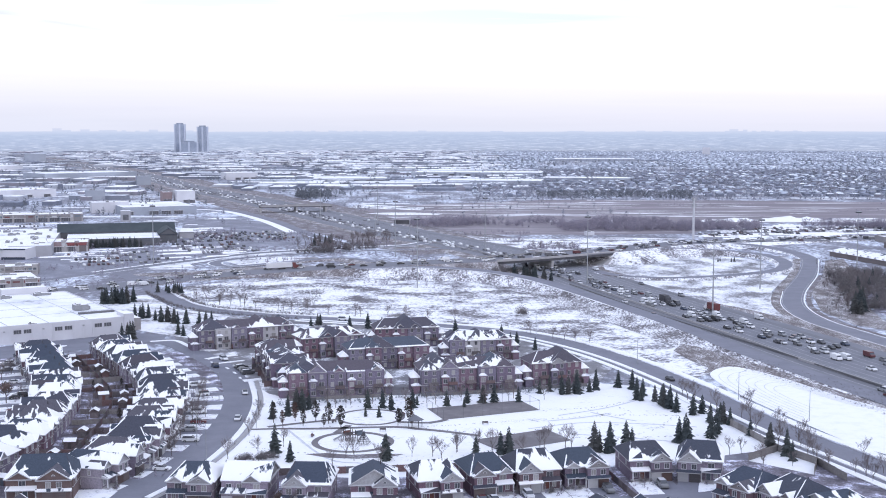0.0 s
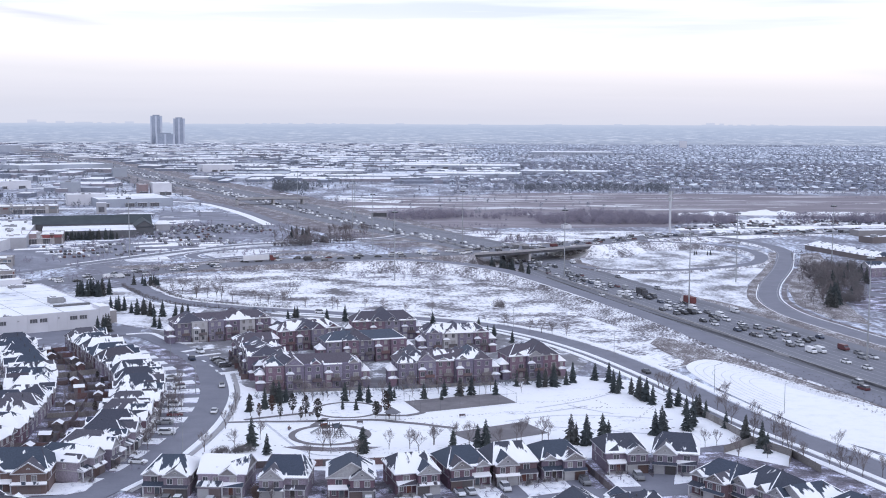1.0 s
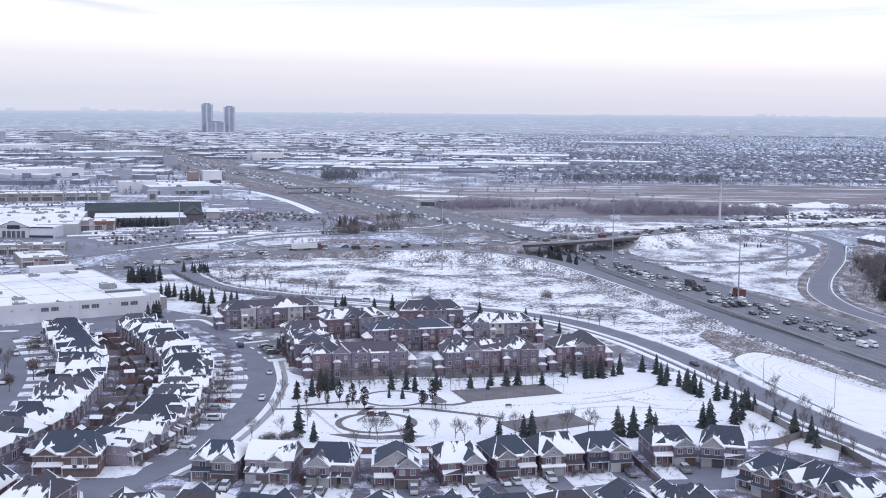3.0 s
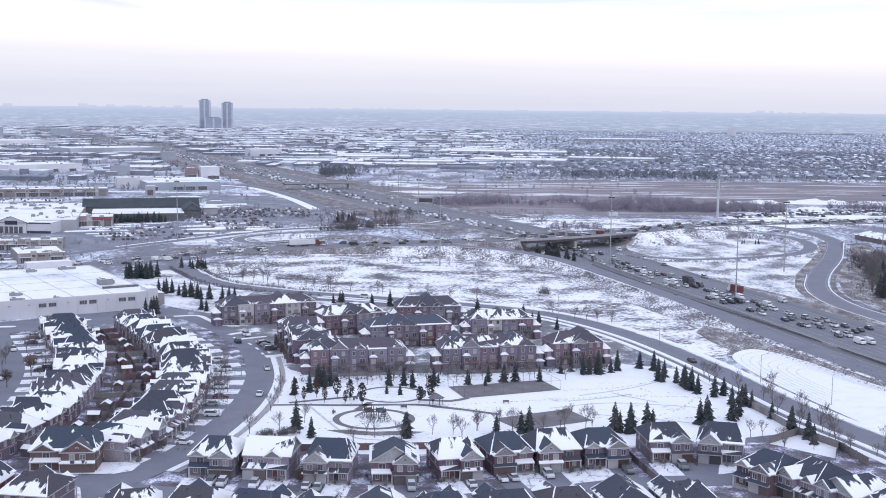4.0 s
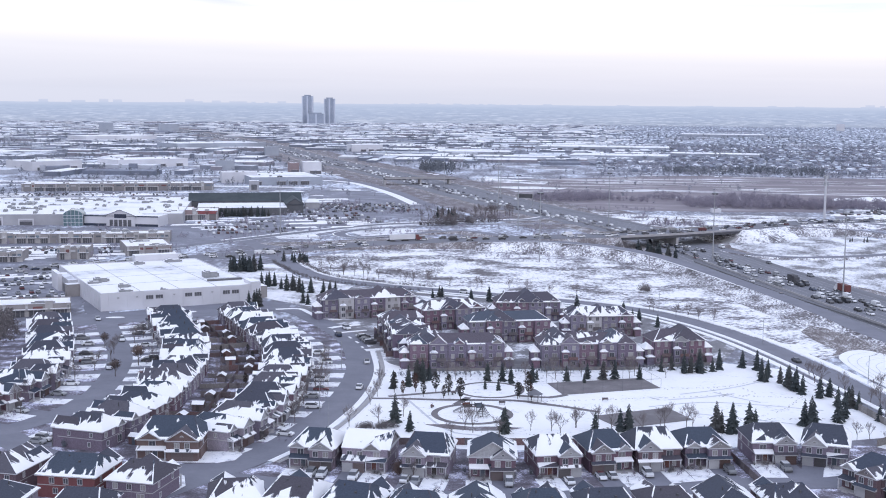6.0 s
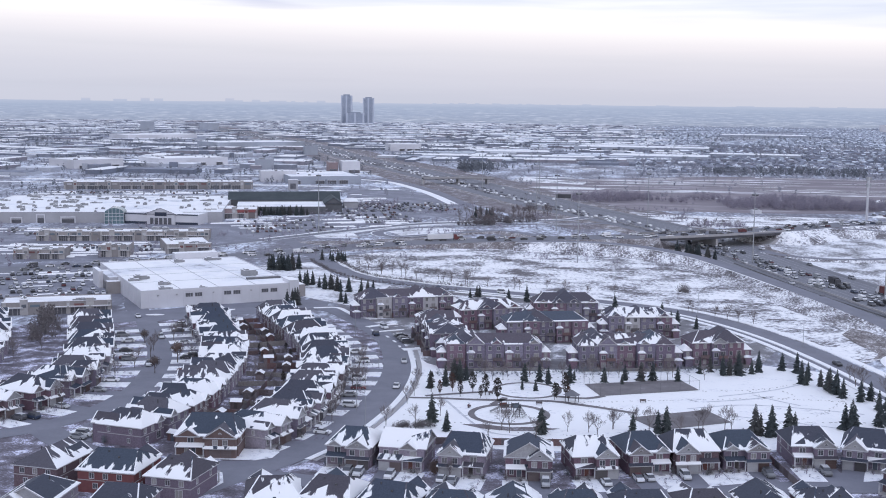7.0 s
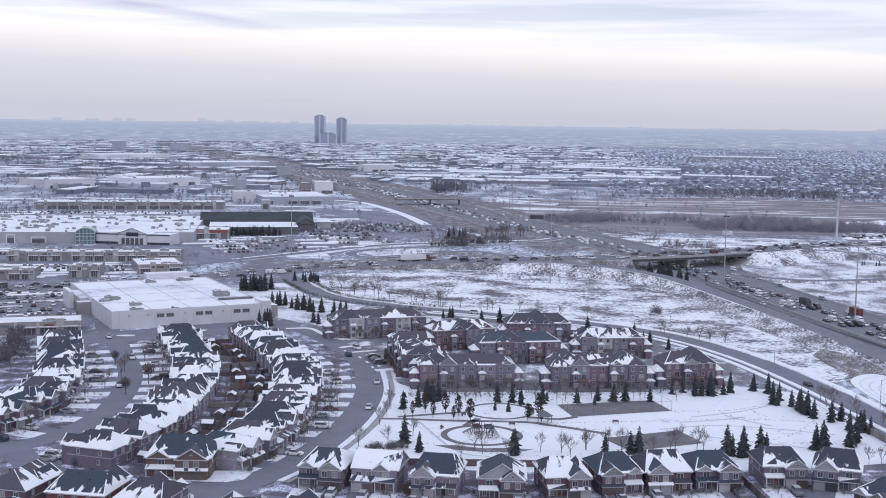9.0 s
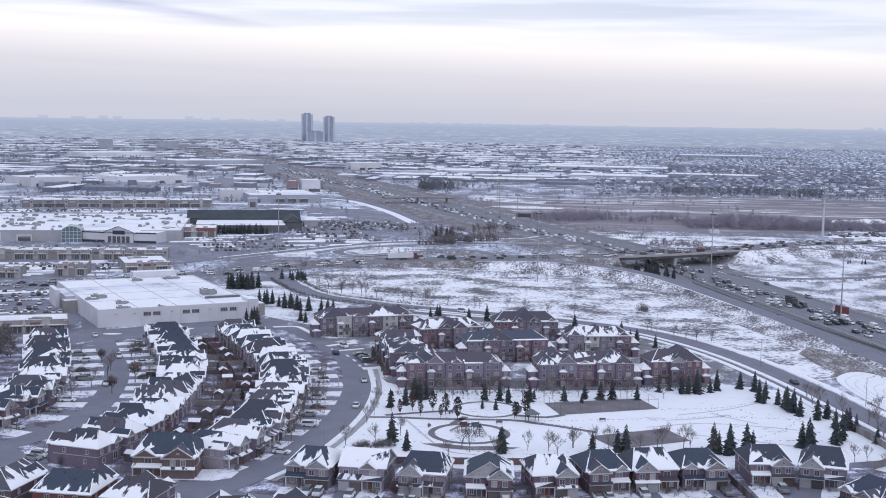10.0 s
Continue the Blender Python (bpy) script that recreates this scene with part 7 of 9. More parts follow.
grove(BARE, (-76, 392), (-70, 300), 9, 1.0, 0.7, 1.1)
grove(BARE, (-150, 420), (-146, 300), 9, 1.2, 0.8, 1.1)
grove(BARE, (-120, 590), (-60, 552), 13, 3.5, 0.8, 1.2)
grove(BARE, (-60, 550), (10, 530), 7, 2.5, 0.6, 1.0)
grove(BARE, (60, 470), (30, 500), 6, 2.0, 0.7, 1.0)





# ---- the far town: woods, houses, sheds ----
def clumps(name, mat, label, spots, lo, hi, category="woods", n=18, slim=1.0):
    """Many small irregular crowns in one mesh, each a cloud of small twig or leaf tufts round a stem."""
    r = random.Random(len(spots))
    me = Mesh()
    for x, y in spots:
        h = r.uniform(lo, hi)
        w = h * r.uniform(0.24, 0.42) * slim
        k = len(me.v)
        size = h * 0.85 / math.sqrt(n)
        me.v.append((x, y, h * 0.2))
        me.v.append((x + 0.02 * h, y, h * 0.2))
        for i in range(n):
            a, z = r.uniform(0, 6.283), r.random()
            q = w * math.sqrt(r.random()) * math.sin(math.pi * (0.18 + 0.72 * z)) ** 0.6
            c = (x + q * math.cos(a), y + q * math.sin(a), h * (0.16 + 0.8 * z))
            s, b = size * r.uniform(0.5, 1.0), r.uniform(0, 6.283)
            m = len(me.v)
            me.v.append((c[0] - s * 0.5 * math.cos(b), c[1] - s * 0.5 * math.sin(b), c[2] - s * r.uniform(0.3, 0.7)))
            me.v.append((c[0] + s * 0.5 * math.cos(b), c[1] + s * 0.5 * math.sin(b), c[2] - s * r.uniform(0.2, 0.6)))
            me.v.append((c[0] + s * r.uniform(-0.3, 0.3), c[1] + s * r.uniform(-0.3, 0.3), c[2] + s * r.uniform(0.2, 0.7)))
            me.v.append((c[0] - s * 0.5 * math.sin(b), c[1] + s * 0.5 * math.cos(b), c[2]))
            me.f.extend(((m, m + 1, m + 2), (m, m + 2, m + 3), (k, k + 1, m)))
            me.m.extend((0, 0, 0))
    tagged(part(name, me, mat), label, category, kind="stuff")


def along_line(a, b, n):
    return [(a[0] + (b[0] - a[0]) * i / n, a[1] + (b[1] - a[1]) * i / n) for i in range(n)]


def strewn(n, seed, x0, x1, y0, y1, keep=lambda x, y: True):
    r = random.Random(seed)
    out = []
    while len(out) < n:
        y = math.sqrt(r.uniform(y0 * y0, y1 * y1)) if y0 > 0 else r.uniform(y0, y1)
        x = r.uniform(x0, x1)
        if keep(x, y):
            out.append((x, y))
    return out


def near_highway(x, y):
    ys, xs = [p[1] for p in HIGHWAY], [p[0] for p in HIGHWAY]
    return abs(x - np.interp(y, ys, xs)) < 60


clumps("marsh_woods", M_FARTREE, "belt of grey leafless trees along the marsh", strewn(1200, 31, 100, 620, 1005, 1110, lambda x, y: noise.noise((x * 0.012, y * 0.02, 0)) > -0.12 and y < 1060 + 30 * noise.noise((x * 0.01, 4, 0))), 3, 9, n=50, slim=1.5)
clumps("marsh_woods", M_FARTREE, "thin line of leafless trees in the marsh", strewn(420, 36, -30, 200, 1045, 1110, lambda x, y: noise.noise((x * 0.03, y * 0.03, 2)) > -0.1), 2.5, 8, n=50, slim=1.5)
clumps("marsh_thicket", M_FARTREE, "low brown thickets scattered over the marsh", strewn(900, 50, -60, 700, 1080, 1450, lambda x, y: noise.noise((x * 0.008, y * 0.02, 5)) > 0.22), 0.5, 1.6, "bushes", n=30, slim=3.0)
clumps("field_bush", M_RAMPWOOD, "one round leafless bush alone in the field", [(34, 545), (35.5, 546), (36.5, 544.5), (37.5, 545.5), (35.8, 543.8)], 3.6, 5.2, "bush", n=110, slim=1.4)
clumps("bridge_thicket", M_RAMPWOOD, "dark thicket on the bank beside the overpass", strewn(150, 53, -8, 36, 698, 722), 3.0, 6.5, "bushes", n=70, slim=1.5)
clumps("ramp_woods", M_RAMPWOOD, "dense brown-grey leafless thicket beside the ramp", strewn(190, 51, 188, 262, 560, 700, lambda x, y: abs(x - (200 + (y - 560) * 0.27)) < 9 + (y - 560) * 0.05), 3, 7.5, n=110, slim=1.7)
grove(BARE, (192, 556), (232, 690), 40, 5.0, 0.7, 1.15)
clumps("ramp_scrub", M_RAMPWOOD, "low scrub on the snowy slope beside the ramp", strewn(300, 52, 175, 270, 500, 800, lambda x, y: abs(x - (186 + (y - 560) * 0.28)) < 7), 0.5, 1.8, "scrub", n=16)
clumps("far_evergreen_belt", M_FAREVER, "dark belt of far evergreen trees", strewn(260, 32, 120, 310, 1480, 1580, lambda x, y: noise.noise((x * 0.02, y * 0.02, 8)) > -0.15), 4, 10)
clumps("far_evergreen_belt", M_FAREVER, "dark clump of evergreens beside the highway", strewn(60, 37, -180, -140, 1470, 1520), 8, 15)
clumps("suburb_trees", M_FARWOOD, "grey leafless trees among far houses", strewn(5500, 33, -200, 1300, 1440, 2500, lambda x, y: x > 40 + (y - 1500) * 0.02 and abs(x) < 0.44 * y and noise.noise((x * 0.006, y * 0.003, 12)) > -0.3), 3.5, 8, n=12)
clumps("distant_trees", M_HAZEWOOD, "most distant leafless trees, paled and blued for haze", strewn(7000, 39, -200, 2000, 2500, 4750, lambda x, y: x > 40 + (y - 1500) * 0.02 and abs(x) < 0.44 * y and noise.noise((x * 0.006, y * 0.003, 12)) > -0.3), 3.5, 8)
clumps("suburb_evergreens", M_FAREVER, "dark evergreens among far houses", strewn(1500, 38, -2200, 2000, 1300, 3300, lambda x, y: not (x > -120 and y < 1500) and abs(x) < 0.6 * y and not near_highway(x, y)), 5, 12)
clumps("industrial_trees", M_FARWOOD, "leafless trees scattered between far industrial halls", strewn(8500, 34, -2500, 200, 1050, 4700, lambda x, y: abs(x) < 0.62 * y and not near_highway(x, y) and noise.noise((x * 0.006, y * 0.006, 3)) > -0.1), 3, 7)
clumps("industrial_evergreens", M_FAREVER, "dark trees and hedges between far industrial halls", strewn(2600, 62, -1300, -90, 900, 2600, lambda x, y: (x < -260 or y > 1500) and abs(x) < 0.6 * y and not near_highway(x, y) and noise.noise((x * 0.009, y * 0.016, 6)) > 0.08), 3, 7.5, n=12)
for side in (-6.5, 6.5):
    line = spline(SERVICE[2:6], 0.5)
    clumps("roadside_hedge", M_RAMPWOOD, "low dark leafless hedge along the service road", [(p[0] + s[0] * side + rnd.gauss(0, 0.5), p[1] + s[1] * side + rnd.gauss(0, 0.5)) for p, s in zip(line, sides(line))], 0.8, 1.9, "hedge", n=14, slim=1.6)
clumps("roadside_bushes", M_FARTREE, "leafless bushes near the interchange", strewn(1100, 35, -240, 70, 640, 1000, lambda x, y: noise.noise((x * 0.03, y * 0.03, 4)) > 0.1 and abs(x - np.interp(y, [p[1] for p in HIGHWAY], [p[0] for p in HIGHWAY])) > 34), 1.0, 3.0, "bushes")
clumps("overpass_bushes", M_FARTREE, "dark leafless thicket beside the overpass", strewn(60, 39, 56, 98, 848, 872), 1.5, 4.5, "bushes", n=60, slim=1.8)
grove(BARE, (60, 862), (96, 858), 9, 3.0, 0.6, 0.95)
grove(BARE, (-96, 822), (-48, 862), 30, 6.0, 0.75, 1.2)
clumps("ramp_thicket", M_RAMPWOOD, "brown leafless thicket between two ramps", strewn(70, 63, -100, -46, 815, 868, lambda x, y: abs(y - (822 + (x + 96) * 0.83)) < 9), 2.5, 6.0, "bushes", n=70, slim=1.7)
clumps("slope_scrub", M_RAMPWOOD, "low leafless scrub on the ramp slope", [(p[0] + s[0] * q, p[1] + s[1] * q) for i, (p, s) in enumerate(zip(spline(SLOPE, 0.25), sides(spline(SLOPE, 0.25)))) for q in (7.5 * math.sin(i * 12.9898),)], 0.3, 0.9, "scrub", n=16, slim=1.6)
clumps("dry_grass", M_RAMPWOOD, "dark band of tall dry grass in the snowy field", strewn(2600, 61, -130, 60, 560, 690, lambda x, y: (abs(y - (640 - 0.10 * x) - 16 * noise.noise((x * 0.03, 1.0, 2))) < 5 + 9 * noise.noise((x * 0.02, y * 0.06, 9)) or (x < -62 and y < 640 and noise.noise((x * 0.04, y * 0.03, 3)) > 0.05)) and y < 690 - max(0, x) * 0.9), 0.3, 0.8, "grass", n=12, slim=2.4)
clumps("field_weeds", M_RAMPWOOD, "tufts of dry weeds in the snowy field", strewn(2600, 40, -120, 70, 545, 690, lambda x, y: noise.noise((x * 0.012, y * 0.03, 6)) > 0.0 and y < 690 - max(0, x) * 0.9), 0.15, 0.45, "weeds", n=10, slim=2.0)

def far_homes():
    r = random.Random(44)
    me, back = Mesh(), Mesh()
    y = 1545.0
    while y < 4700:                        # pairs of rows back to back along wavering streets
        for dy in (0.0, 17.0):
            x = 40 + (y - 1500) * 0.02
            while x < min(0.42 * y, 1750):
                yy = y + dy + 26 * noise.noise((x * 0.0035, y * 0.0011, 7)) + r.gauss(0, 2.0)
                ok = noise.noise((x * 0.005, yy * 0.003, 7)) > -0.28 and not (100 < x < 330 and yy < 1610) and r.random() < 0.86
                if ok:
                    w, d, h = r.uniform(3.0, 4.8), r.uniform(3.4, 5.0), r.uniform(2.4, 3.6)
                    # beyond 2500 m the houses take the haze-painted colours
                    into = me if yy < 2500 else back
                    into.box(x - w, x + w, yy - d, yy + d, 0, h, 0, bottom=False)
                    k = len(into.v)
                    t = h + r.uniform(1.2, 2.0)
                    into.v.extend([(x - w - 0.5, yy - d - 0.5, h), (x + w + 0.5, yy - d - 0.5, h), (x + w + 0.5, yy + d + 0.5, h), (x - w - 0.5, yy + d + 0.5, h), (x - w * 0.4, yy, t), (x + w * 0.4, yy, t)])
                    for f in ((0, 1, 5, 4), (2, 3, 4, 5), (1, 2, 5), (3, 0, 4)):
                        into.f.append(tuple(k + i for i in f))
                        into.m.append(1)
                x += r.uniform(12.5, 16.0) * (1 if r.random() < 0.94 else 2.4)
        y += r.uniform(46, 62)
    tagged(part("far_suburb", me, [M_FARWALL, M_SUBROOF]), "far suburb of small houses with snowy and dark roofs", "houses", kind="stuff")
    tagged(part("distant_suburb", back, [M_HAZEWALL, M_HAZEROOF]), "most distant suburb of small houses, colours paled for haze", "houses", kind="stuff")
    far_ramp = lambda x, y: min(abs(x - np.interp(y, (880, 915, 1000, 1105, 1196, 1270, 1302, 1340), (-60, -84, -116, -150, -186, -222, -262, -330))), 99) < 26 and y < 1345
    me = Mesh()
    for x, y in strewn(2500, 46, -2500, 150, 1250, 4750, lambda x, y: abs(x) < 0.62 * y and not near_highway(x, y) and (y > 1700 or x < -420)):
        w, d, h = 7 + 58 * r.random() ** 2.6, r.uniform(8, 36), r.uniform(2.6, 5.2)
        me.box(x - w, x + w, y - d, y + d, 0, h, 0, bottom=False)
        me.box(x - w + 0.5, x + w - 0.5, y - d + 0.5, y + d - 0.5, h, h + 0.4, 2 if r.random() < 0.45 else 1, bottom=False)
        if w > 20 and r.random() < 0.5:    # a taller office front on some sheds
            q = r.uniform(-w * 0.7, w * 0.5)
            me.box(x + q, x + q + w * 0.3, y - d - 3, y - d, 0, h + r.uniform(0.8, 2.2), 0, bottom=False)
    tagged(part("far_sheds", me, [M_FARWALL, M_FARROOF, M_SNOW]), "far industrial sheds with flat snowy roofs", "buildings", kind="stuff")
    me = Mesh()
    for x, y in strewn(2000, 47, -2200, 1500, 1050, 3600, lambda x, y: abs(x) < 0.6 * y and not near_highway(x, y) and not (x > -60 and y < 1450) and not far_ramp(x, y)):
        w, d = 5 + 60 * r.random() ** 2.5, r.uniform(2, 9)
        if far_ramp(x - w, y) or far_ramp(x + w, y) or near_highway(x + w, y) or near_highway(x - w, y):
            w = 4
        z = 0.16 + 0.001 * (len(me.f) % 90)
        me.face([(x - w, y - d, z), (x + w, y - d, z), (x + w * r.uniform(0.6, 1), y + d, z), (x - w * r.uniform(0.6, 1), y + d, z)])
    for x, y in strewn(70, 48, -60, 760, 1150, 1450, lambda x, y: x > -40 - (y - 1120) * 0.1 and y > 1160 + 0.12 * abs(x - 200)):
        w, d, z = r.uniform(10, 55), r.uniform(1.5, 5.0), 0.10 + 0.001 * (len(me.f) % 90)
        a = r.uniform(-0.06, 0.06)
        me.face([(x + w * math.cos(k * 0.393) * r.uniform(0.75, 1.1), y + a * w * math.cos(k * 0.393) + d * math.sin(k * 0.393) * r.uniform(0.2, 1.2), z) for k in range(16)])
    tagged(part("far_snow_strips", me, [M_SNOW]), "strips of snow left between far sheds and lots", "snow", kind="stuff")


far_homes()


# ---- vehicles ----
def loft(me, sections, m=0):
    """Joins outlines given as (x, half width, z low, z high) along a car's length."""
    rings = []
    for x, w, z0, z1 in sections:
        rings.append([(x, -w, z0), (x, w, z0), (x, w * 0.94, z1), (x, -w * 0.94, z1)])
    for a, b in zip(rings, rings[1:]):
        for i in range(4):
            j = (i + 1) % 4
            me.face([a[i], a[j], b[j], b[i]], m)
    me.face(rings[0], m)
    me.face(rings[-1][::-1], m)


WHEEL = Mesh()
WHEEL.tube((0, -0.12, 0), (0, 0.12, 0), 0.33, 0.33, 10, 0, True)
WHEEL.tube((0, -0.13, 0), (0, 0.13, 0), 0.18, 0.18, 8, 1, True)
WHEEL = WHEEL.data("wheel", [M_TYRE, M_METAL])


def vehicle(name, label, body, cabin, axles, half=0.9, paint=None, category="car", far=False):
    b = tagged(new(name), label, category, "vehicles")
    me = Mesh()
    loft(me, body)
    if far:                                # small in the distance: the wheels stay in the body
        for x in axles:
            for s in (-1, 1):
                me.tube((x, s * (half - 0.2), 0.33), (x, s * (half + 0.04), 0.33), 0.33, 0.33, 8, 1, True)
    part("body", me, [paint or M_PAINT, M_TYRE], b)
    me = Mesh()
    loft(me, cabin)
    me.m[4 + 2] = 1                        # the roof panel between the glass
    part("glasshouse", me.weld(), [M_GLASS, paint or M_PAINT], b)
    for x in axles if not far else ():
        for s in (-1, 1):
            part("wheel", WHEEL, [], b).matrix_basis = pose(x, s * (half - 0.08), 0.33)
    return b


SEDAN = vehicle("sedan_car", "passenger car standing in traffic", [(-2.3, 0.8, 0.35, 0.7), (-2.1, 0.88, 0.25, 0.92), (-1.2, 0.9, 0.22, 0.98), (0.9, 0.9, 0.22, 0.95), (2.0, 0.86, 0.25, 0.78), (2.3, 0.75, 0.35, 0.62)],
                [(-1.8, 0.8, 0.9, 0.96), (-1.0, 0.76, 0.9, 1.42), (0.3, 0.76, 0.9, 1.42), (1.1, 0.8, 0.88, 0.95)], (-1.4, 1.4))
SEDAN_FAR = vehicle("sedan_car", "passenger car standing in traffic", [(-2.3, 0.8, 0.35, 0.7), (-2.1, 0.88, 0.25, 0.92), (-1.2, 0.9, 0.22, 0.98), (0.9, 0.9, 0.22, 0.95), (2.0, 0.86, 0.25, 0.78), (2.3, 0.75, 0.35, 0.62)],
                [(-1.8, 0.8, 0.9, 0.96), (-1.0, 0.76, 0.9, 1.42), (0.3, 0.76, 0.9, 1.42), (1.1, 0.8, 0.88, 0.95)], (-1.4, 1.4), far=True)
SUV = vehicle("suv_car", "tall passenger car with a long roof", [(-2.3, 0.85, 0.4, 1.0), (-2.2, 0.93, 0.3, 1.1), (0.9, 0.95, 0.28, 1.1), (2.1, 0.9, 0.3, 0.98), (2.35, 0.8, 0.4, 0.8)],
              [(-2.2, 0.86, 1.05, 1.12), (-1.9, 0.82, 1.05, 1.7), (0.4, 0.82, 1.05, 1.7), (1.15, 0.86, 1.02, 1.1)], (-1.45, 1.45), 0.95)
SUV_FAR = vehicle("suv_car", "tall passenger car with a long roof", [(-2.3, 0.85, 0.4, 1.0), (-2.2, 0.93, 0.3, 1.1), (0.9, 0.95, 0.28, 1.1), (2.1, 0.9, 0.3, 0.98), (2.35, 0.8, 0.4, 0.8)],
              [(-2.2, 0.86, 1.05, 1.12), (-1.9, 0.82, 1.05, 1.7), (0.4, 0.82, 1.05, 1.7), (1.15, 0.86, 1.02, 1.1)], (-1.45, 1.45), 0.95, far=True)
VAN = vehicle("van", "tall boxy delivery van in traffic", [(-2.7, 0.95, 0.4, 2.0), (-2.6, 1.0, 0.35, 2.2), (1.2, 1.0, 0.35, 2.2), (1.9, 0.98, 0.35, 1.35), (2.7, 0.9, 0.4, 1.05)],
              [(1.15, 0.92, 1.3, 2.1), (1.2, 0.92, 1.3, 2.1), (1.3, 0.92, 1.3, 2.05), (2.0, 0.92, 1.2, 1.3)], (-1.7, 1.7), 1.0)
VAN_FAR = vehicle("van", "tall boxy delivery van in traffic", [(-2.7, 0.95, 0.4, 2.0), (-2.6, 1.0, 0.35, 2.2), (1.2, 1.0, 0.35, 2.2), (1.9, 0.98, 0.35, 1.35), (2.7, 0.9, 0.4, 1.05)],
              [(1.15, 0.92, 1.3, 2.1), (1.2, 0.92, 1.3, 2.1), (1.3, 0.92, 1.3, 2.05), (2.0, 0.92, 1.2, 1.3)], (-1.7, 1.7), 1.0, far=True)


def lorry(label, box_mat, cab_mat, L=15.0):
    b = tagged(new("lorry"), label, "lorry", "lorries")
    me = Mesh()
    me.box(-L / 2 - 1, L / 2 - 1, -1.28, 1.28, 1.15, 4.05, 0)
    for i in range(int(L / 0.8)):
        for s in (-1.31, 1.28):
            me.box(-L / 2 - 1 + i * 0.8, -L / 2 - 0.93 + i * 0.8, s, s + 0.03, 1.15, 4.05, 0)
    part("trailer", me, [box_mat], b)
    me = Mesh()
    loft(me, [(L / 2 - 0.4, 1.2, 0.5, 3.7), (L / 2 + 1.2, 1.2, 0.5, 3.4), (L / 2 + 1.6, 1.2, 0.5, 2.2), (L / 2 + 3.0, 1.05, 0.5, 1.8)])
    part("cab", me, [cab_mat], b)
    me = Mesh()
    me.box(-L / 2 - 1, L / 2 + 0.5, -0.5, 0.5, 0.75, 1.15, 0)
    part("chassis", me, [M_GIRDER], b)
    for x in (-L / 2 + 0.2, -L / 2 + 1.5, L / 2 - 0.2, L / 2 + 2.2):
        for s in (-1, 1):
            w = part("wheel", WHEEL, [], b)
            w.matrix_basis = pose(x, s * 1.1, 0.5) @ Matrix.Scale(1.5, 4)
    return b


M_REDBOX = material("red_container", [(0.3, (0.12, 0.035, 0.036)), (0.7, (0.17, 0.05, 0.05))], 0.4, 0.6)
M_WHITEBOX = material("white_trailer", [(0.3, (0.62, 0.62, 0.64)), (0.7, (0.72, 0.72, 0.74))], 0.3, 0.5)
LORRIES = [lorry("white box trailer lorry on the raised road", M_WHITEBOX, M_REDBOX), lorry("lorry with dark red container on the highway", M_REDBOX, M_WHITEBOX, 8.0),
           lorry("dark grey trailer lorry in traffic", M_GIRDER, M_GIRDER, 6.0)]
CARS = [SEDAN, SUV, SEDAN, SUV, SEDAN, SEDAN, SUV, SEDAN, VAN]
FAR = {SEDAN: SEDAN_FAR, SUV: SUV_FAR, VAN: VAN_FAR}


def drive_on(line, off, s, ob, back=False, z=0.1):
    """Sets a vehicle s metres along a line, at an offset to its right."""
    run = line["run"]
    x, y, h = (float(np.interp(s, run, line["p"][:, k])) for k in (0, 1, 2))
    x2, y2, h2 = (float(np.interp(s + 3, run, line["p"][:, k])) for k in (0, 1, 2))
    a = math.atan2(y2 - y, x2 - x)
    return place(FAR.get(ob, ob) if y > 440 else ob, pose(x + math.sin(a) * off, y - math.cos(a) * off, h + z, 0, -math.degrees(math.atan2(h2 - h, 3)) if not back else math.degrees(math.atan2(h2 - h, 3)), math.degrees(a) + (180 if back else 0)))


def stationed(pts, step=4):
    p = np.array(spline(pts, step))
    return {"p": p, "run": np.concatenate([[0], np.cumsum(np.hypot(*np.diff(p[:, :2], axis=0).T))])}


HW, AR, SV, MN, S2 = stationed(HIGHWAY, 8), stationed(ARTERIAL), stationed(SERVICE), stationed(MAIN), stationed(STREET2)


def at_y(line, y):
    return float(np.interp(y, line["p"][:, 1], line["run"]))


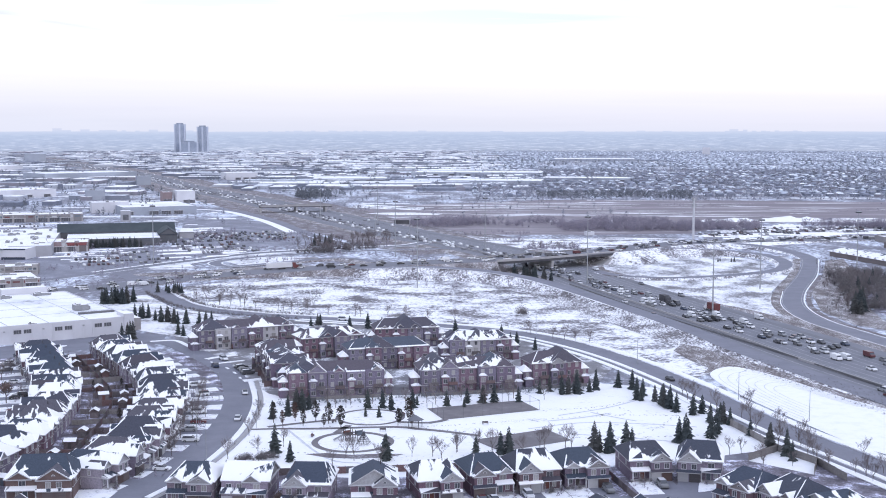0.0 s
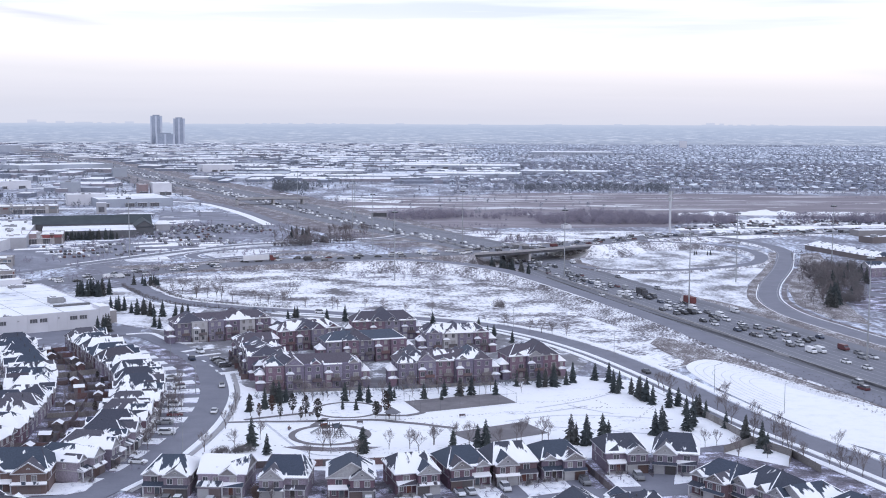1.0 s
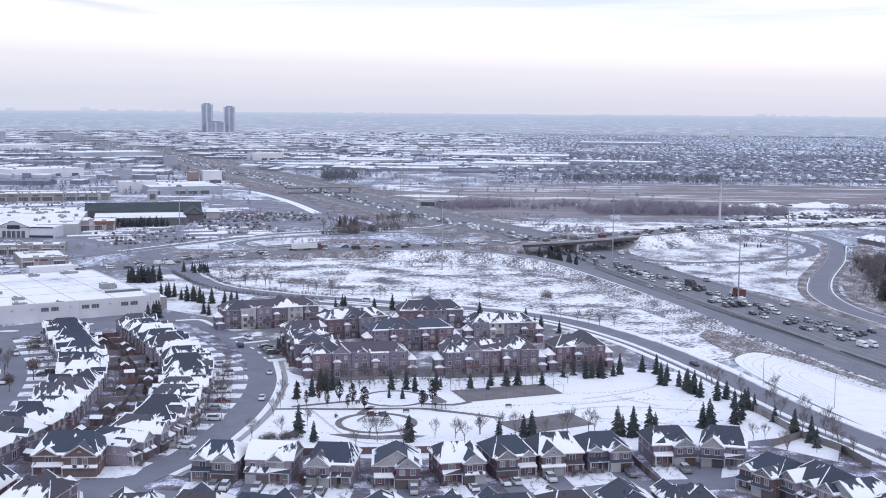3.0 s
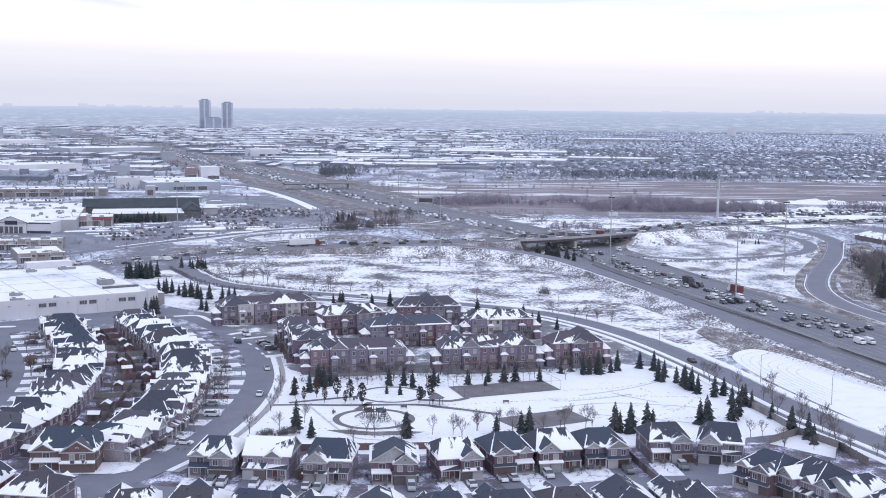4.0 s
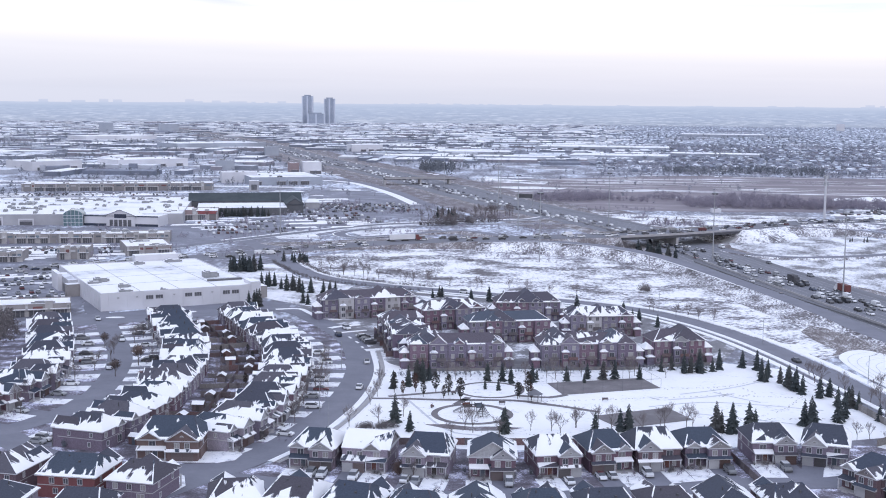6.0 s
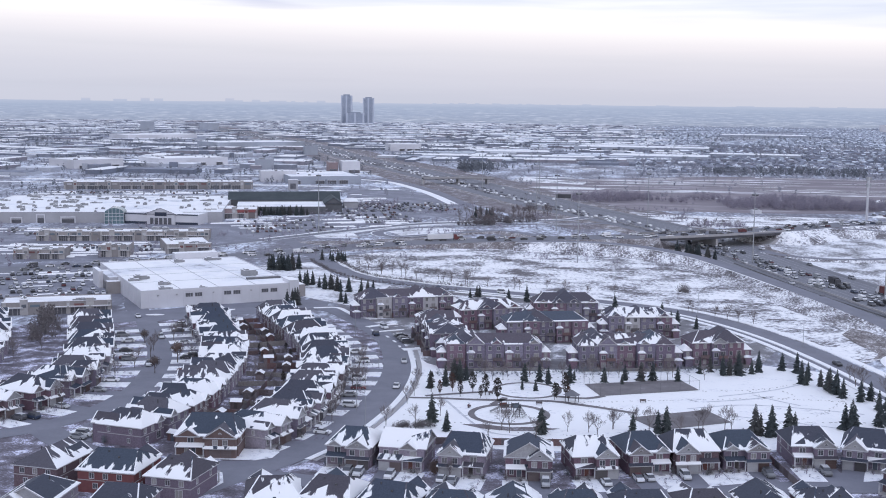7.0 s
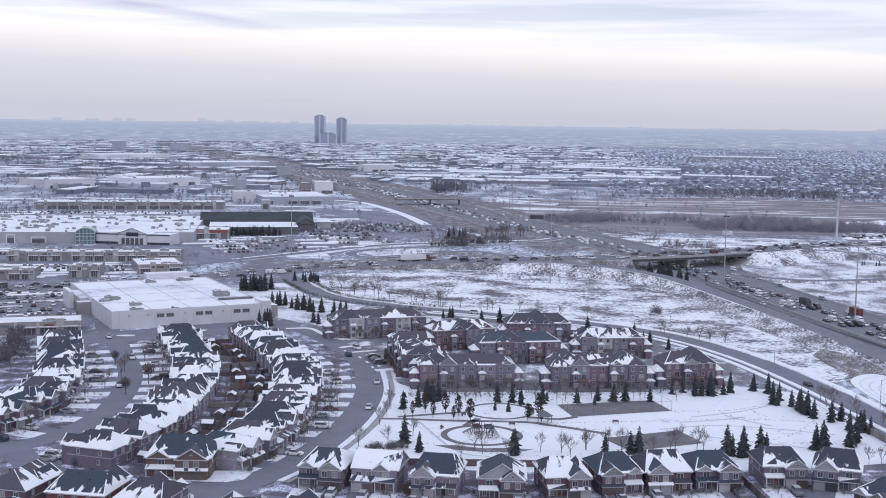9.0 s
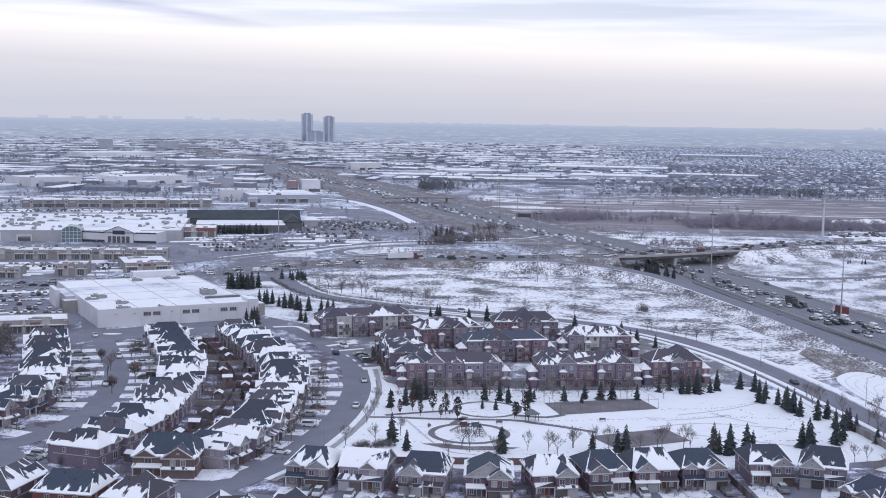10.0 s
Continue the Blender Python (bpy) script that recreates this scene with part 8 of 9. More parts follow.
def traffic():
    # the jam: five close lanes towards the city; thinner traffic the other way
    for lane in range(5):
        s = at_y(HW, 385) + rnd.uniform(0, 10)
        while s < at_y(HW, 765):
            y = float(np.interp(s, HW["run"], HW["p"][:, 1]))
            drive_on(HW, float(np.interp(y, (400, 460, 500, 560, 620, 680, 830), (9, 7, 2, -3, -4, -5, -9))) + (lane - 2) * 3.7, s, rnd.choice(CARS), True)
            s += rnd.choice((7.5, 8.5, 9, 12, 18, 36)) * rnd.uniform(0.95, 1.3)
    for off, lo, hi in ((20, 30, 80), (-3, 60, 120), (-17, 90, 220), (-21, 90, 220)):
        s = at_y(HW, 380) + rnd.uniform(0, 60)
        while s < at_y(HW, 740):
            drive_on(HW, off, s, rnd.choice(CARS), off > 0)
            s += rnd.uniform(lo, hi)
    drive_on(HW, 11, at_y(HW, 556), LORRIES[1])
    drive_on(HW, 1, at_y(HW, 585), LORRIES[2], True)
    # queue on the raised road
    drive_on(AR, -4, float(np.interp(-95, AR["p"][:, 0], AR["run"])), LORRIES[0])
    for off, back in ((-7.5, False), (-3.6, False), (3.6, True), (7.5, True)):
        s = 60 + rnd.uniform(0, 12)
        while s < AR["run"][-1] - 150:
            x = float(np.interp(s, AR["run"], AR["p"][:, 0]))
            if not (-118 < x < -74 and off < 0):
                drive_on(AR, -off, s, rnd.choice(CARS), back, 0.16)
            s += rnd.uniform(8, 26)
    for line, off, ss in ((SV, 2, (330, 520)), (MN, 2.2, (150, 185)), (MN, -2.2, (232,)), (S2, 2.2, (60, 150)), (S2, -2.2, (105,))):
        for s in ss:
            drive_on(line, off, s, rnd.choice(CARS[:4]), False, 0.12)


traffic()


def far_traffic():
    """Cars too far to tell apart singly."""
    r = random.Random(3)
    me = Mesh()
    for lane in (-16, -12.4, -8.8, -5.2, -1.6, 12, 16, 20):
        s = at_y(HW, 765)
        while s < at_y(HW, 3300):
            x, y = (float(np.interp(s, HW["run"], HW["p"][:, k])) for k in (0, 1))
            x2, y2 = (float(np.interp(s + 3, HW["run"], HW["p"][:, k])) for k in (0, 1))
            d = Vector((x2 - x, y2 - y)).normalized()
            n = Vector((d.y, -d.x))
            c = Vector((x, y)) + n * lane
            L, w, h = r.uniform(1.8, 2.2), 0.82, r.uniform(1.2, 1.5)
            k = len(me.v)
            for z, f in ((0.2, 1.0), (0.75, 1.0), (h, 0.5)):
                for a, b in ((-1, -1), (1, -1), (1, 1), (-1, 1)):
                    q = c + d * a * L * f + n * b * w * (0.85 if f < 1 else 1)
                    me.v.append((q.x, q.y, z))
            for lv in (0, 4):
                for i in range(4):
                    me.f.append((k + lv + i, k + lv + (i + 1) % 4, k + lv + 4 + (i + 1) % 4, k + lv + 4 + i))
                    me.m.append(0)
            me.f.append((k + 8, k + 9, k + 10, k + 11))
            me.m.append(0)
            s += r.choice((8, 9, 12, 18, 30, 40)) * (1.0 if lane < 0 else 8)
    tagged(part("far_traffic", me, [M_FARPAINT]), "far lines of pale and dark cars on the highway", "cars", kind="stuff")


M_FARPAINT = tinted("far_car_paint", [(0.78, 0.79, 0.81), (0.74, 0.75, 0.77), (0.10, 0.10, 0.12), (0.55, 0.56, 0.59), (0.82, 0.82, 0.84), (0.08, 0.08, 0.10), (0.13, 0.13, 0.15), (0.2, 0.2, 0.22)], 0.4, island=True, grain=0.03)
M_LOTPAINT = tinted("parked_car_paint", [(0.09, 0.09, 0.10), (0.60, 0.61, 0.63), (0.05, 0.05, 0.06), (0.24, 0.245, 0.26), (0.13, 0.13, 0.14), (0.70, 0.71, 0.73), (0.06, 0.065, 0.08), (0.33, 0.335, 0.35), (0.11, 0.06, 0.06)], 0.4, island=True, grain=0.03)
far_traffic()


def parked(c, turn, cols, rows, gap=2.8, aisle=17, share=0.6):
    """Rows of parked cars about a place."""
    m = pose(*c, 0, 0, 0, turn)
    for j in range(rows):
        for i in range(cols):
            if rnd.random() < share:
                place(FAR[rnd.choice(CARS[:8])], m @ pose((i - cols / 2) * gap, (j - rows / 2) * aisle + rnd.gauss(0, 0.2), 0.08, 0, 0, 90 + 180 * (rnd.random() < 0.5)))


parked((-258, 520), 30, 22, 6, share=0.6, aisle=14)
parked((-300, 655), 17, 22, 2, share=0.5, aisle=12)


def far_parked():
    """Rows of cars in the far car parks, too small to tell apart."""
    r = random.Random(8)
    me = Mesh()
    for (cx, cy), turn, cols, rows, aisle in (((-215, 800), 25, 20, 5, 17), ((-170, 880), 25, 16, 6, 17), ((-330, 742), 15, 34, 3, 10), ((-420, 1050), 20, 50, 3, 12), ((-165, 960), 17, 30, 8, 10), ((340, 1030), 4, 70, 4, 12), ((250, 985), 18, 30, 3, 10), ((520, 1060), 6, 30, 2, 12), ((300, 950), 16, 40, 2, 14), ((-300, 722), 15, 40, 2, 9), ((-285, 650), 15, 30, 3, 9)):
        m = pose(cx, cy, 0, 0, 0, turn)
        for j in range(rows):
            for i in range(cols):
                if r.random() < 0.5:
                    q = m @ pose((i - cols / 2) * 2.9, (j - rows / 2) * aisle, 0.05, 0, 0, r.gauss(0, 2))
                    h, L = r.uniform(1.4, 1.8), r.uniform(2.1, 2.4)
                    k = len(me.v)
                    for z, f, y in ((0.2, 0.8, L * 0.85), (0.8, 0.8, L * 0.85), (h * 0.85, 0.66, L * 0.46)):
                        for a, b in ((-1, -1), (1, -1), (1, 1), (-1, 1)):
                            me.v.append(tuple(q @ Vector((a * f, b * y, z))))
                    for lv in (0, 4):
                        for n in range(4):
                            me.f.append((k + lv + n, k + lv + (n + 1) % 4, k + lv + 4 + (n + 1) % 4, k + lv + 4 + n))
                            me.m.append(0)
                    me.f.append((k + 8, k + 9, k + 10, k + 11))
                    me.m.append(0)
    tagged(part("parked_traffic", me, [M_LOTPAINT]), "rows of cars standing in the far car parks", "cars", kind="stuff")


far_parked()
for d in [o for o in bpy.data.objects if o.name.startswith("driveway")]:
    for q in [k for k in (-1.3, 1.3) if rnd.random() < 0.45]:
        place(rnd.choice(CARS[:4]), d.matrix_basis @ pose(q, rnd.uniform(-1.0, 1.6), 0.0, 0, 0, rnd.choice((90, -90))))
# cars in the bays at the bend
for x, y, a, k in ((-72.6, 425.4, 122, 0), (-71.4, 422.4, 122, 1), (-70.2, 419.4, 120, 0), (-68.8, 416.2, 118, 3), (-67.6, 413.2, 118, 1), (-92.1, 463.2, 115, 1), (-88.6, 464.8, 115, 0), (-80.6, 438.6, 35, 1)):
    place(CARS[k], pose(x, y, 0.1, 0, 0, a - 90))


# ---- masts, lamps, signs ----
def high_mast(h, label, name="high_mast_light", ring=True):
    b = tagged(new(name), label, "light mast", "highway masts")
    me = Mesh()
    me.tube((0, 0, -0.3), (0, 0, h), 0.38, 0.16, 8, 0, True)
    part("pole", me, [M_METAL], b)
    if ring:
        me = Mesh()
        me.tube((0, 0, h - 1.0), (0, 0, h - 0.7), 1.5, 1.5, 10, 0, True)
        part("lamp_ring", me, [M_METAL], b)
        for i in range(6):
            t = i * math.pi / 3
            q = Mesh()
            q.box(1.3 * math.cos(t) - 0.35, 1.3 * math.cos(t) + 0.35, 1.3 * math.sin(t) - 0.35, 1.3 * math.sin(t) + 0.35, h - 1.6, h - 1.0, 0)
            part("floodlight", q, [M_GIRDER], b)
    return b


MAST = high_mast(38, "tall grey high-mast highway light")
for x, y in ((123, 549), (168, 639), (159, 423), (79, 662), (-14, 644), (-32, 804), (29, 843), (-182, 757), (-56, 991), (240, 700), (-60, 1100), (-120, 1180)):
    place(MAST, pose(x, y, 0))


def cell_mast():
    b = tagged(new("antenna_mast"), "thick white antenna mast with a ring of panels", "mast")
    me = Mesh()
    me.tube((0, 0, -0.3), (0, 0, 32), 1.0, 0.8, 10, 0, True)
    part("pole", me, [M_TRIM], b)
    for z in (26, 31):
        for i in range(3):
            t = i * 2.094
            q = Mesh()
            q.box(1.6 * math.cos(t) - 0.5, 1.6 * math.cos(t) + 0.5, 1.6 * math.sin(t) - 0.5, 1.6 * math.sin(t) + 0.5, z - 1.4, z + 1.4, 0)
            part("antenna_panel", q, [M_METAL], b)
    b.matrix_basis = pose(193, 934, 0)


cell_mast()


def street_lamp():
    b = tagged(new("street_lamp"), "slim grey street lamp with a short arm", "street lamp", "street lamps")
    me = Mesh()
    me.tube((0, 0, -0.2), (0, 0, 9), 0.11, 0.07, 6, 0, True)
    part("pole", me, [M_METAL], b)
    me = Mesh()
    me.tube((0, 0, 8.8), (0, -2.0, 9.3), 0.05, 0.05, 5)
    part("arm", me, [M_METAL], b)
    me = Mesh()
    me.box(-0.15, 0.15, -2.6, -1.9, 9.22, 9.4, 0)
    part("lamp_head", me, [M_METAL], b)
    return b


LAMP = street_lamp()
for x, y, a in ((106, 345, 110), (70, 432, 110), (38, 492, 140), (92, 372, 110), (-66, 318, -90), (-70, 372, -100), (-88, 422, -120), (-152, 320, 90), (-60, 300, -90)):
    place(LAMP, pose(x, y, 0, 0, 0, a))


def gantry():
    b = tagged(new("sign_gantry"), "overhead highway sign, dark panel on steel posts", "road sign")
    me = Mesh()
    me.box(-6, 6, -0.3, 0.3, 7.4, 10.6, 0)
    part("sign_panel", me, [M_GIRDER], b)
    for s in (-6.3, 6.3):
        me = Mesh()
        me.tube((s, 0, -0.2), (s, 0, 10), 0.25, 0.25, 6, 0, True)
        part("post", me, [M_METAL], b)
    b.matrix_basis = pose(-34.2, 992.4, 0, 0, 0, 4)


gantry()


# ---- park ----
def ring_path(x, y, r0, r1, label):
    me = Mesh()
    n = 48
    for i in range(n):
        a, b = 2 * math.pi * i / n, 2 * math.pi * (i + 1) / n
        me.face([(x + r0 * math.cos(a), y + r0 * math.sin(a), 0.09), (x + r1 * math.cos(a), y + r1 * math.sin(a), 0.09), (x + r1 * math.cos(b), y + r1 * math.sin(b), 0.09), (x + r0 * math.cos(b), y + r0 * math.sin(b), 0.09)])
    tagged(part("path", me, M_COURT), label, "path", kind="structure")


ring_path(-21.5, 350, 8.9, 10.2, "cleared ring path round a snowy bed")
ring_path(-24.5, 321.5, 9.4, 11.2, "cleared ring path round the playground")
for pts in ([(-55, 335, 0, 1.6), (-46, 336, 0, 1.8), (-36, 336, 0, 2.0), (-14, 338, 0, 2.0), (-8, 336, 0, 2.2), (0, 333, 0, 2), (10, 328, 0, 2)], [(-13, 344, 0, 2), (-4, 343, 0, 2), (1, 347, 0, 2)],
            [(-30, 331, 0, 2), (-27, 340, 0, 2)], [(-50, 338, 0, 1.8), (-40, 343, 0, 1.8), (-31, 347, 0, 1.8)]):
    strip("path", pts, M_COURT, "cleared grey path through the snowy park", 0.10, 3, category="path")
area("court", [(-5, 361), (24, 372), (29, 359), (0, 346.5)], M_COURT, 0.11, "dark asphalt sports court partly clear of snow", "court")
area("bare_patch", [(-36, 309), (-30, 305.5), (-22, 304.5), (-14, 306), (-10, 309), (-16, 309.5), (-24, 308.3), (-31, 310)], M_BROWNGRASS, 0.085, "trodden patch of bare brown grass in the snow", "ground")
area("court", [(8, 323.5), (29, 335.5), (35, 323), (15, 311.5)], M_COURT, 0.11, "dark asphalt sports court partly clear of snow", "court")


def gazebo():
    b = tagged(new("gazebo"), "small park shelter with a pointed grey roof", "shelter")
    for i in range(6):
        t = i * math.pi / 3
        me = Mesh()
        me.tube((2.2 * math.cos(t), 2.2 * math.sin(t), -0.1), (2.2 * math.cos(t), 2.2 * math.sin(t), 2.7), 0.1, 0.1, 6)
        part("post", me, [M_GIRDER], b)
    me = Mesh()
    for i in range(6):
        t, u = i * math.pi / 3, (i + 1) * math.pi / 3
        me.face([(2.9 * math.cos(t), 2.9 * math.sin(t), 2.6), (2.9 * math.cos(u), 2.9 * math.sin(u), 2.6), (0, 0, 4.3)])
        me.face([(2.9 * math.cos(u), 2.9 * math.sin(u), 2.6), (2.9 * math.cos(t), 2.9 * math.sin(t), 2.6), (0, 0, 2.5)])
    part("roof", me, [M_WORN], b)
    b.matrix_basis = pose(-8, 338, 0) @ Matrix.Scale(0.85, 4)


gazebo()


def playground():
    b = tagged(new("playground_tower"), "playground climbing frame with slide and small roof", "playground")
    me = Mesh()
    for x in (-1, 1):
        for y in (-1, 1):
            me.tube((x, y, -0.1), (x, y, 3.2), 0.08, 0.08, 6)
            me.tube((x + 3.4, y, -0.1), (x + 3.4, y, 2.4), 0.08, 0.08, 6)
    part("frame", me, [M_GIRDER], b)
    me = Mesh()
    me.box(-1.1, 1.1, -1.1, 1.1, 1.5, 1.62, 0)
    me.box(2.3, 4.5, -1.1, 1.1, 1.2, 1.32, 0)
    me.box(1.1, 2.3, -0.5, 0.5, 1.3, 1.4, 0)
    part("platform", me, [M_FENCE], b)
    for x0, x1, z0 in ((-1.1, 1.1, 1.62), (2.3, 4.5, 1.32)):
        for y0 in (-1.1, 1.05):
            me = Mesh()
            me.box(x0, x1, y0, y0 + 0.05, z0, z0 + 0.8, 0)
            part("panel", me, [M_DOOR], b)
    me = Mesh()
    me.face([(-1.1, -0.4, 1.5), (-1.1, 0.4, 1.5), (-4.0, 0.4, 0.2), (-4.0, -0.4, 0.2)])
    for s in (-0.4, 0.4):
        me.face([(-1.1, s, 1.5), (-4.0, s, 0.2), (-4.0, s, 0.5), (-1.1, s, 1.85)])
    part("slide", me, [M_METAL], b)
    return b


place(playground(), pose(-26, 323.5, 0.05, 0, 0, 20))


def climbing_pyramid():
    b = tagged(new("climbing_pyramid"), "dark rope climbing pyramid on a steel mast", "playground")
    me = Mesh()
    me.tube((0, 0, -0.1), (0, 0, 3.6), 0.09, 0.07, 6)
    part("mast", me, [M_GIRDER], b)
    me = Mesh()
    foot = [(2.4 * math.cos(k * 1.5708 + 0.5), 2.4 * math.sin(k * 1.5708 + 0.5), 0.05) for k in range(4)]
    for k in range(4):
        me.tube(foot[k], (0, 0, 3.5), 0.05, 0.05, 4)
        for f in (0.12, 0.28, 0.44, 0.6, 0.76):
            p, q = Vector(foot[k]).lerp(Vector((0, 0, 3.5)), f), Vector(foot[(k + 1) % 4]).lerp(Vector((0, 0, 3.5)), f)
            me.tube(p, q, 0.045, 0.045, 4)
        for f in (0.25, 0.5, 0.75):
            me.tube(Vector(foot[k]).lerp(Vector(foot[(k + 1) % 4]), f), (0, 0, 3.5), 0.035, 0.035, 4)
    part("rope_net", me, [M_GIRDER], b)
    b.matrix_basis = pose(-21.5, 319, 0.05)


climbing_pyramid()


# ---- yard fences ----
def fence(a, b, h=1.8, mat=None):
    (x0, y0), (x1, y1) = a, b
    L = math.hypot(x1 - x0, y1 - y0)
    o = tagged(new("yard_fence"), "weathered brown board fence between yards", "fence", "yard fences")
    n = max(1, round(L / 3.2))
    for i in range(n):
        me = Mesh()
        me.box(i * L / n + 0.06, (i + 1) * L / n - 0.06, -0.03, 0.03, 0.05, h, 0)
        part("fence_panel", me, [mat or M_FENCE], o)
        me = Mesh()
        me.box(i * L / n - 0.06, i * L / n + 0.06, -0.07, 0.07, -0.2, h + 0.15, 0)
        part("post", me, [mat or M_FENCE], o)
    o.matrix_basis = pose(x0, y0, 0, 0, 0, math.degrees(math.atan2(y1 - y0, x1 - x0)))


SHED = tagged(new("garden_shed"), "small wooden garden shed with snow on its roof", "shed", "garden sheds")
me = Mesh()
me.box(-1.5, 1.5, -1.2, 1.2, -0.1, 2.0, 0)
part("wall", me, [M_FENCE], SHED)
me = Mesh()
roof(me, -1.5, 1.5, -1.2, 1.2, 2.0, 0.8, "x", (0, 0), 0.2, 0, 1, 1)
part("roof", me, [M_SNOW, M_FENCE], SHED)
me = Mesh()
me.box(-0.45, 0.45, -1.26, -1.18, 0, 1.8, 0)
part("door", me, [M_DOOR], SHED)
BACK = along([(-135, 440), (-126, 422), (-117, 404), (-109, 388), (-102.5, 370), (-99, 350), (-97, 330), (-96, 310), (-97, 297), (-101, 284)], 15)
for (x, y, a), (x2, y2, a2) in zip(BACK, BACK[1:]):
    fence((x, y), (x2, y2))
for x, y, a in BACK:
    a += rnd.gauss(0, 5)
    c, s, k, q = math.cos(radians(a)), math.sin(radians(a)), rnd.choice((6, 8.5, 8.5)), rnd.choice((6, 8.5, 8.5))
    if k + q > 4:
        fence((x - s * k, y + c * k), (x + s * q, y - c * q), rnd.uniform(1.4, 1.9), rnd.choice((M_FENCE, M_FENCE, M_GREYFENCE, M_GREYFENCE)))
fence((38, 300), (45, 262))
fence((80.7, 344.6), (83.7, 331.7), 2.0, M_GREYFENCE)
fence((83.7, 331.7), (87.7, 311.7), 2.0, M_GREYFENCE)
fence((87.7, 311.7), (94.2, 299.1), 2.0, M_GREYFENCE)
fence((94.2, 299.1), (96.9, 284.5), 2.0, M_GREYFENCE)
fence((87.7, 311.7), (77.7, 302.6), 2.0, M_GREYFENCE)
fence((94.2, 299.1), (90.7, 290.0), 2.0, M_GREYFENCE)
fence((-46, 365), (-39, 366.5), 2.2, M_GIRDER)
fence((-62, 287), (36, 298))
for i, (x, y, a) in enumerate(BACK):
    c, s = math.cos(radians(a)), math.sin(radians(a))
    for q in (-1, 1):
        if rnd.random() < 0.55:
            place(SHED, pose(x - q * s * rnd.uniform(2.2, 4) + c * 3, y + q * c * rnd.uniform(2.2, 4) + s * 3, 0, 0, 0, a + rnd.choice((0, 90, 180))))
        if rnd.random() < 0.45:
            plant(rnd.choice(BARE + LEAFY), x - q * s * 4.5 - c * 2, y + q * c * 4.5 - s * 2, rnd.uniform(0.6, 0.9))
for x, y, sc in ((-196, 372, 1.0), (-190, 366, 1.1), (-186, 378, 0.9), (-200, 382, 1.0), (-131, 372, 0.8), (-70, 350, 0.9), (-71, 344, 0.9), (-40, 268, 0.7), (-33, 262, 0.7)):
    plant(rnd.choice(BARE), x, y, sc)
grove(BARE, (90, 318), (108, 276), 12, 2.0, 0.6, 1.0)
grove(BARE, (74, 310), (88, 296), 6, 2.0, 0.5, 0.8)


def court_fence(corners):
    """Thin posts and a top rail round a court."""
    o = tagged(new("court_fence"), "thin wire fence posts round the sports court", "fence", "court fences")
    for (x0, y0), (x1, y1) in zip(corners, corners[1:] + corners[:1]):
        n = max(1, round(math.hypot(x1 - x0, y1 - y0) / 6))
        for i in range(n):
            x, y = x0 + (x1 - x0) * i / n, y0 + (y1 - y0) * i / n
            me = Mesh()
            me.tube((x, y, 0), (x, y, 3), 0.05, 0.05, 5)
            part("post", me, [M_RAIL], o)
        me = Mesh()
        me.tube((x0, y0, 3), (x1, y1, 3), 0.035, 0.035, 4)
        part("rail", me, [M_RAIL], o)


court_fence([(-5, 361), (24, 372), (29, 359), (0, 346.5)])


def bench(x, y, a):
    b = tagged(new("park_bench"), "dark park bench beside a path", "bench", "park benches")
    me = Mesh()
    me.box(-0.9, 0.9, -0.25, 0.25, 0.42, 0.48, 0)
    part("seat", me, [M_FENCE], b)
    me = Mesh()
    me.box(-0.9, 0.9, 0.22, 0.28, 0.5, 0.9, 0)
    part("backrest", me, [M_FENCE], b)
    for s in (-0.75, 0.75):
        me = Mesh()
        me.box(s - 0.04, s + 0.04, -0.25, 0.25, 0, 0.42, 0)
        part("leg", me, [M_RAIL], b)
    b.matrix_basis = pose(x, y, 0.1, 0, 0, a)


for x, y, a in ((-31.5, 343, 60), (-12, 352, -60), (-36, 327, 80), (12, 341, 10), (-17, 333, 0)):
    bench(x, y, a)


M_BROWNLEAF = tinted("brown_leaves", [(0.15, 0.11, 0.10), (0.12, 0.095, 0.09), (0.17, 0.13, 0.12)], 0.9, grain=0.4)
# ---- footprints across the park ----
def footprints():
    r = random.Random(81)
    me = Mesh()
    for pts in ([(-50, 335), (-30, 338), (-8, 338), (20, 345), (48, 352), (74, 352)], [(-8, 337), (18, 330), (46, 326), (76, 330)], [(-52, 316), (-38, 311), (-20, 304), (6, 303), (30, 308)],
                [(30, 358), (48, 364), (62, 376), (64, 388)], [(2, 300), (14, 316), (20, 330)], [(-48, 352), (-38, 358), (-22, 366), (0, 372)], [(44, 322), (60, 336), (72, 360)], [(52, 352), (56, 358), (50, 364), (44, 360), (50, 352)]):
        line = spline([(*q, 0, 0) for q in pts], 0.8)
        for q in line:
            x, y = q[0] + r.gauss(0, 0.35), q[1] + r.gauss(0, 0.35)
            if r.random() < 0.75:
                w, d = r.uniform(0.10, 0.28), r.uniform(0.10, 0.22)
                me.box(x - w, x + w, y - d, y + d, 0.0, 0.062 + r.uniform(0, 0.012), 0)
    tagged(part("footprint_trail", me, [M_SCRUB]), "lines of dark footprints trodden through the park snow", "footprints", kind="stuff")


footprints()


# ---- shrubs in the front gardens ----
GARDEN = [o.matrix_basis @ Vector((rnd.uniform(-2.2, 2.2), rnd.uniform(-3.6, 3.4), 0)) for o in bpy.data.objects if o.name.startswith("front_lawn") for k in range(5)]
clumps("garden_shrubs", M_FARTREE, "leafless and clipped shrubs in small front gardens", [(v.x, v.y) for v in GARDEN if rnd.random() < 0.7 and v.y > 150], 0.6, 1.9, "shrubs", n=16)
FRONTS = [o.matrix_basis @ Vector((rnd.uniform(-2.4, 2.6), rnd.uniform(2.4, 4.0), 0)) for o in bpy.data.objects if o.name.startswith("front_lawn") for k in range(4)]
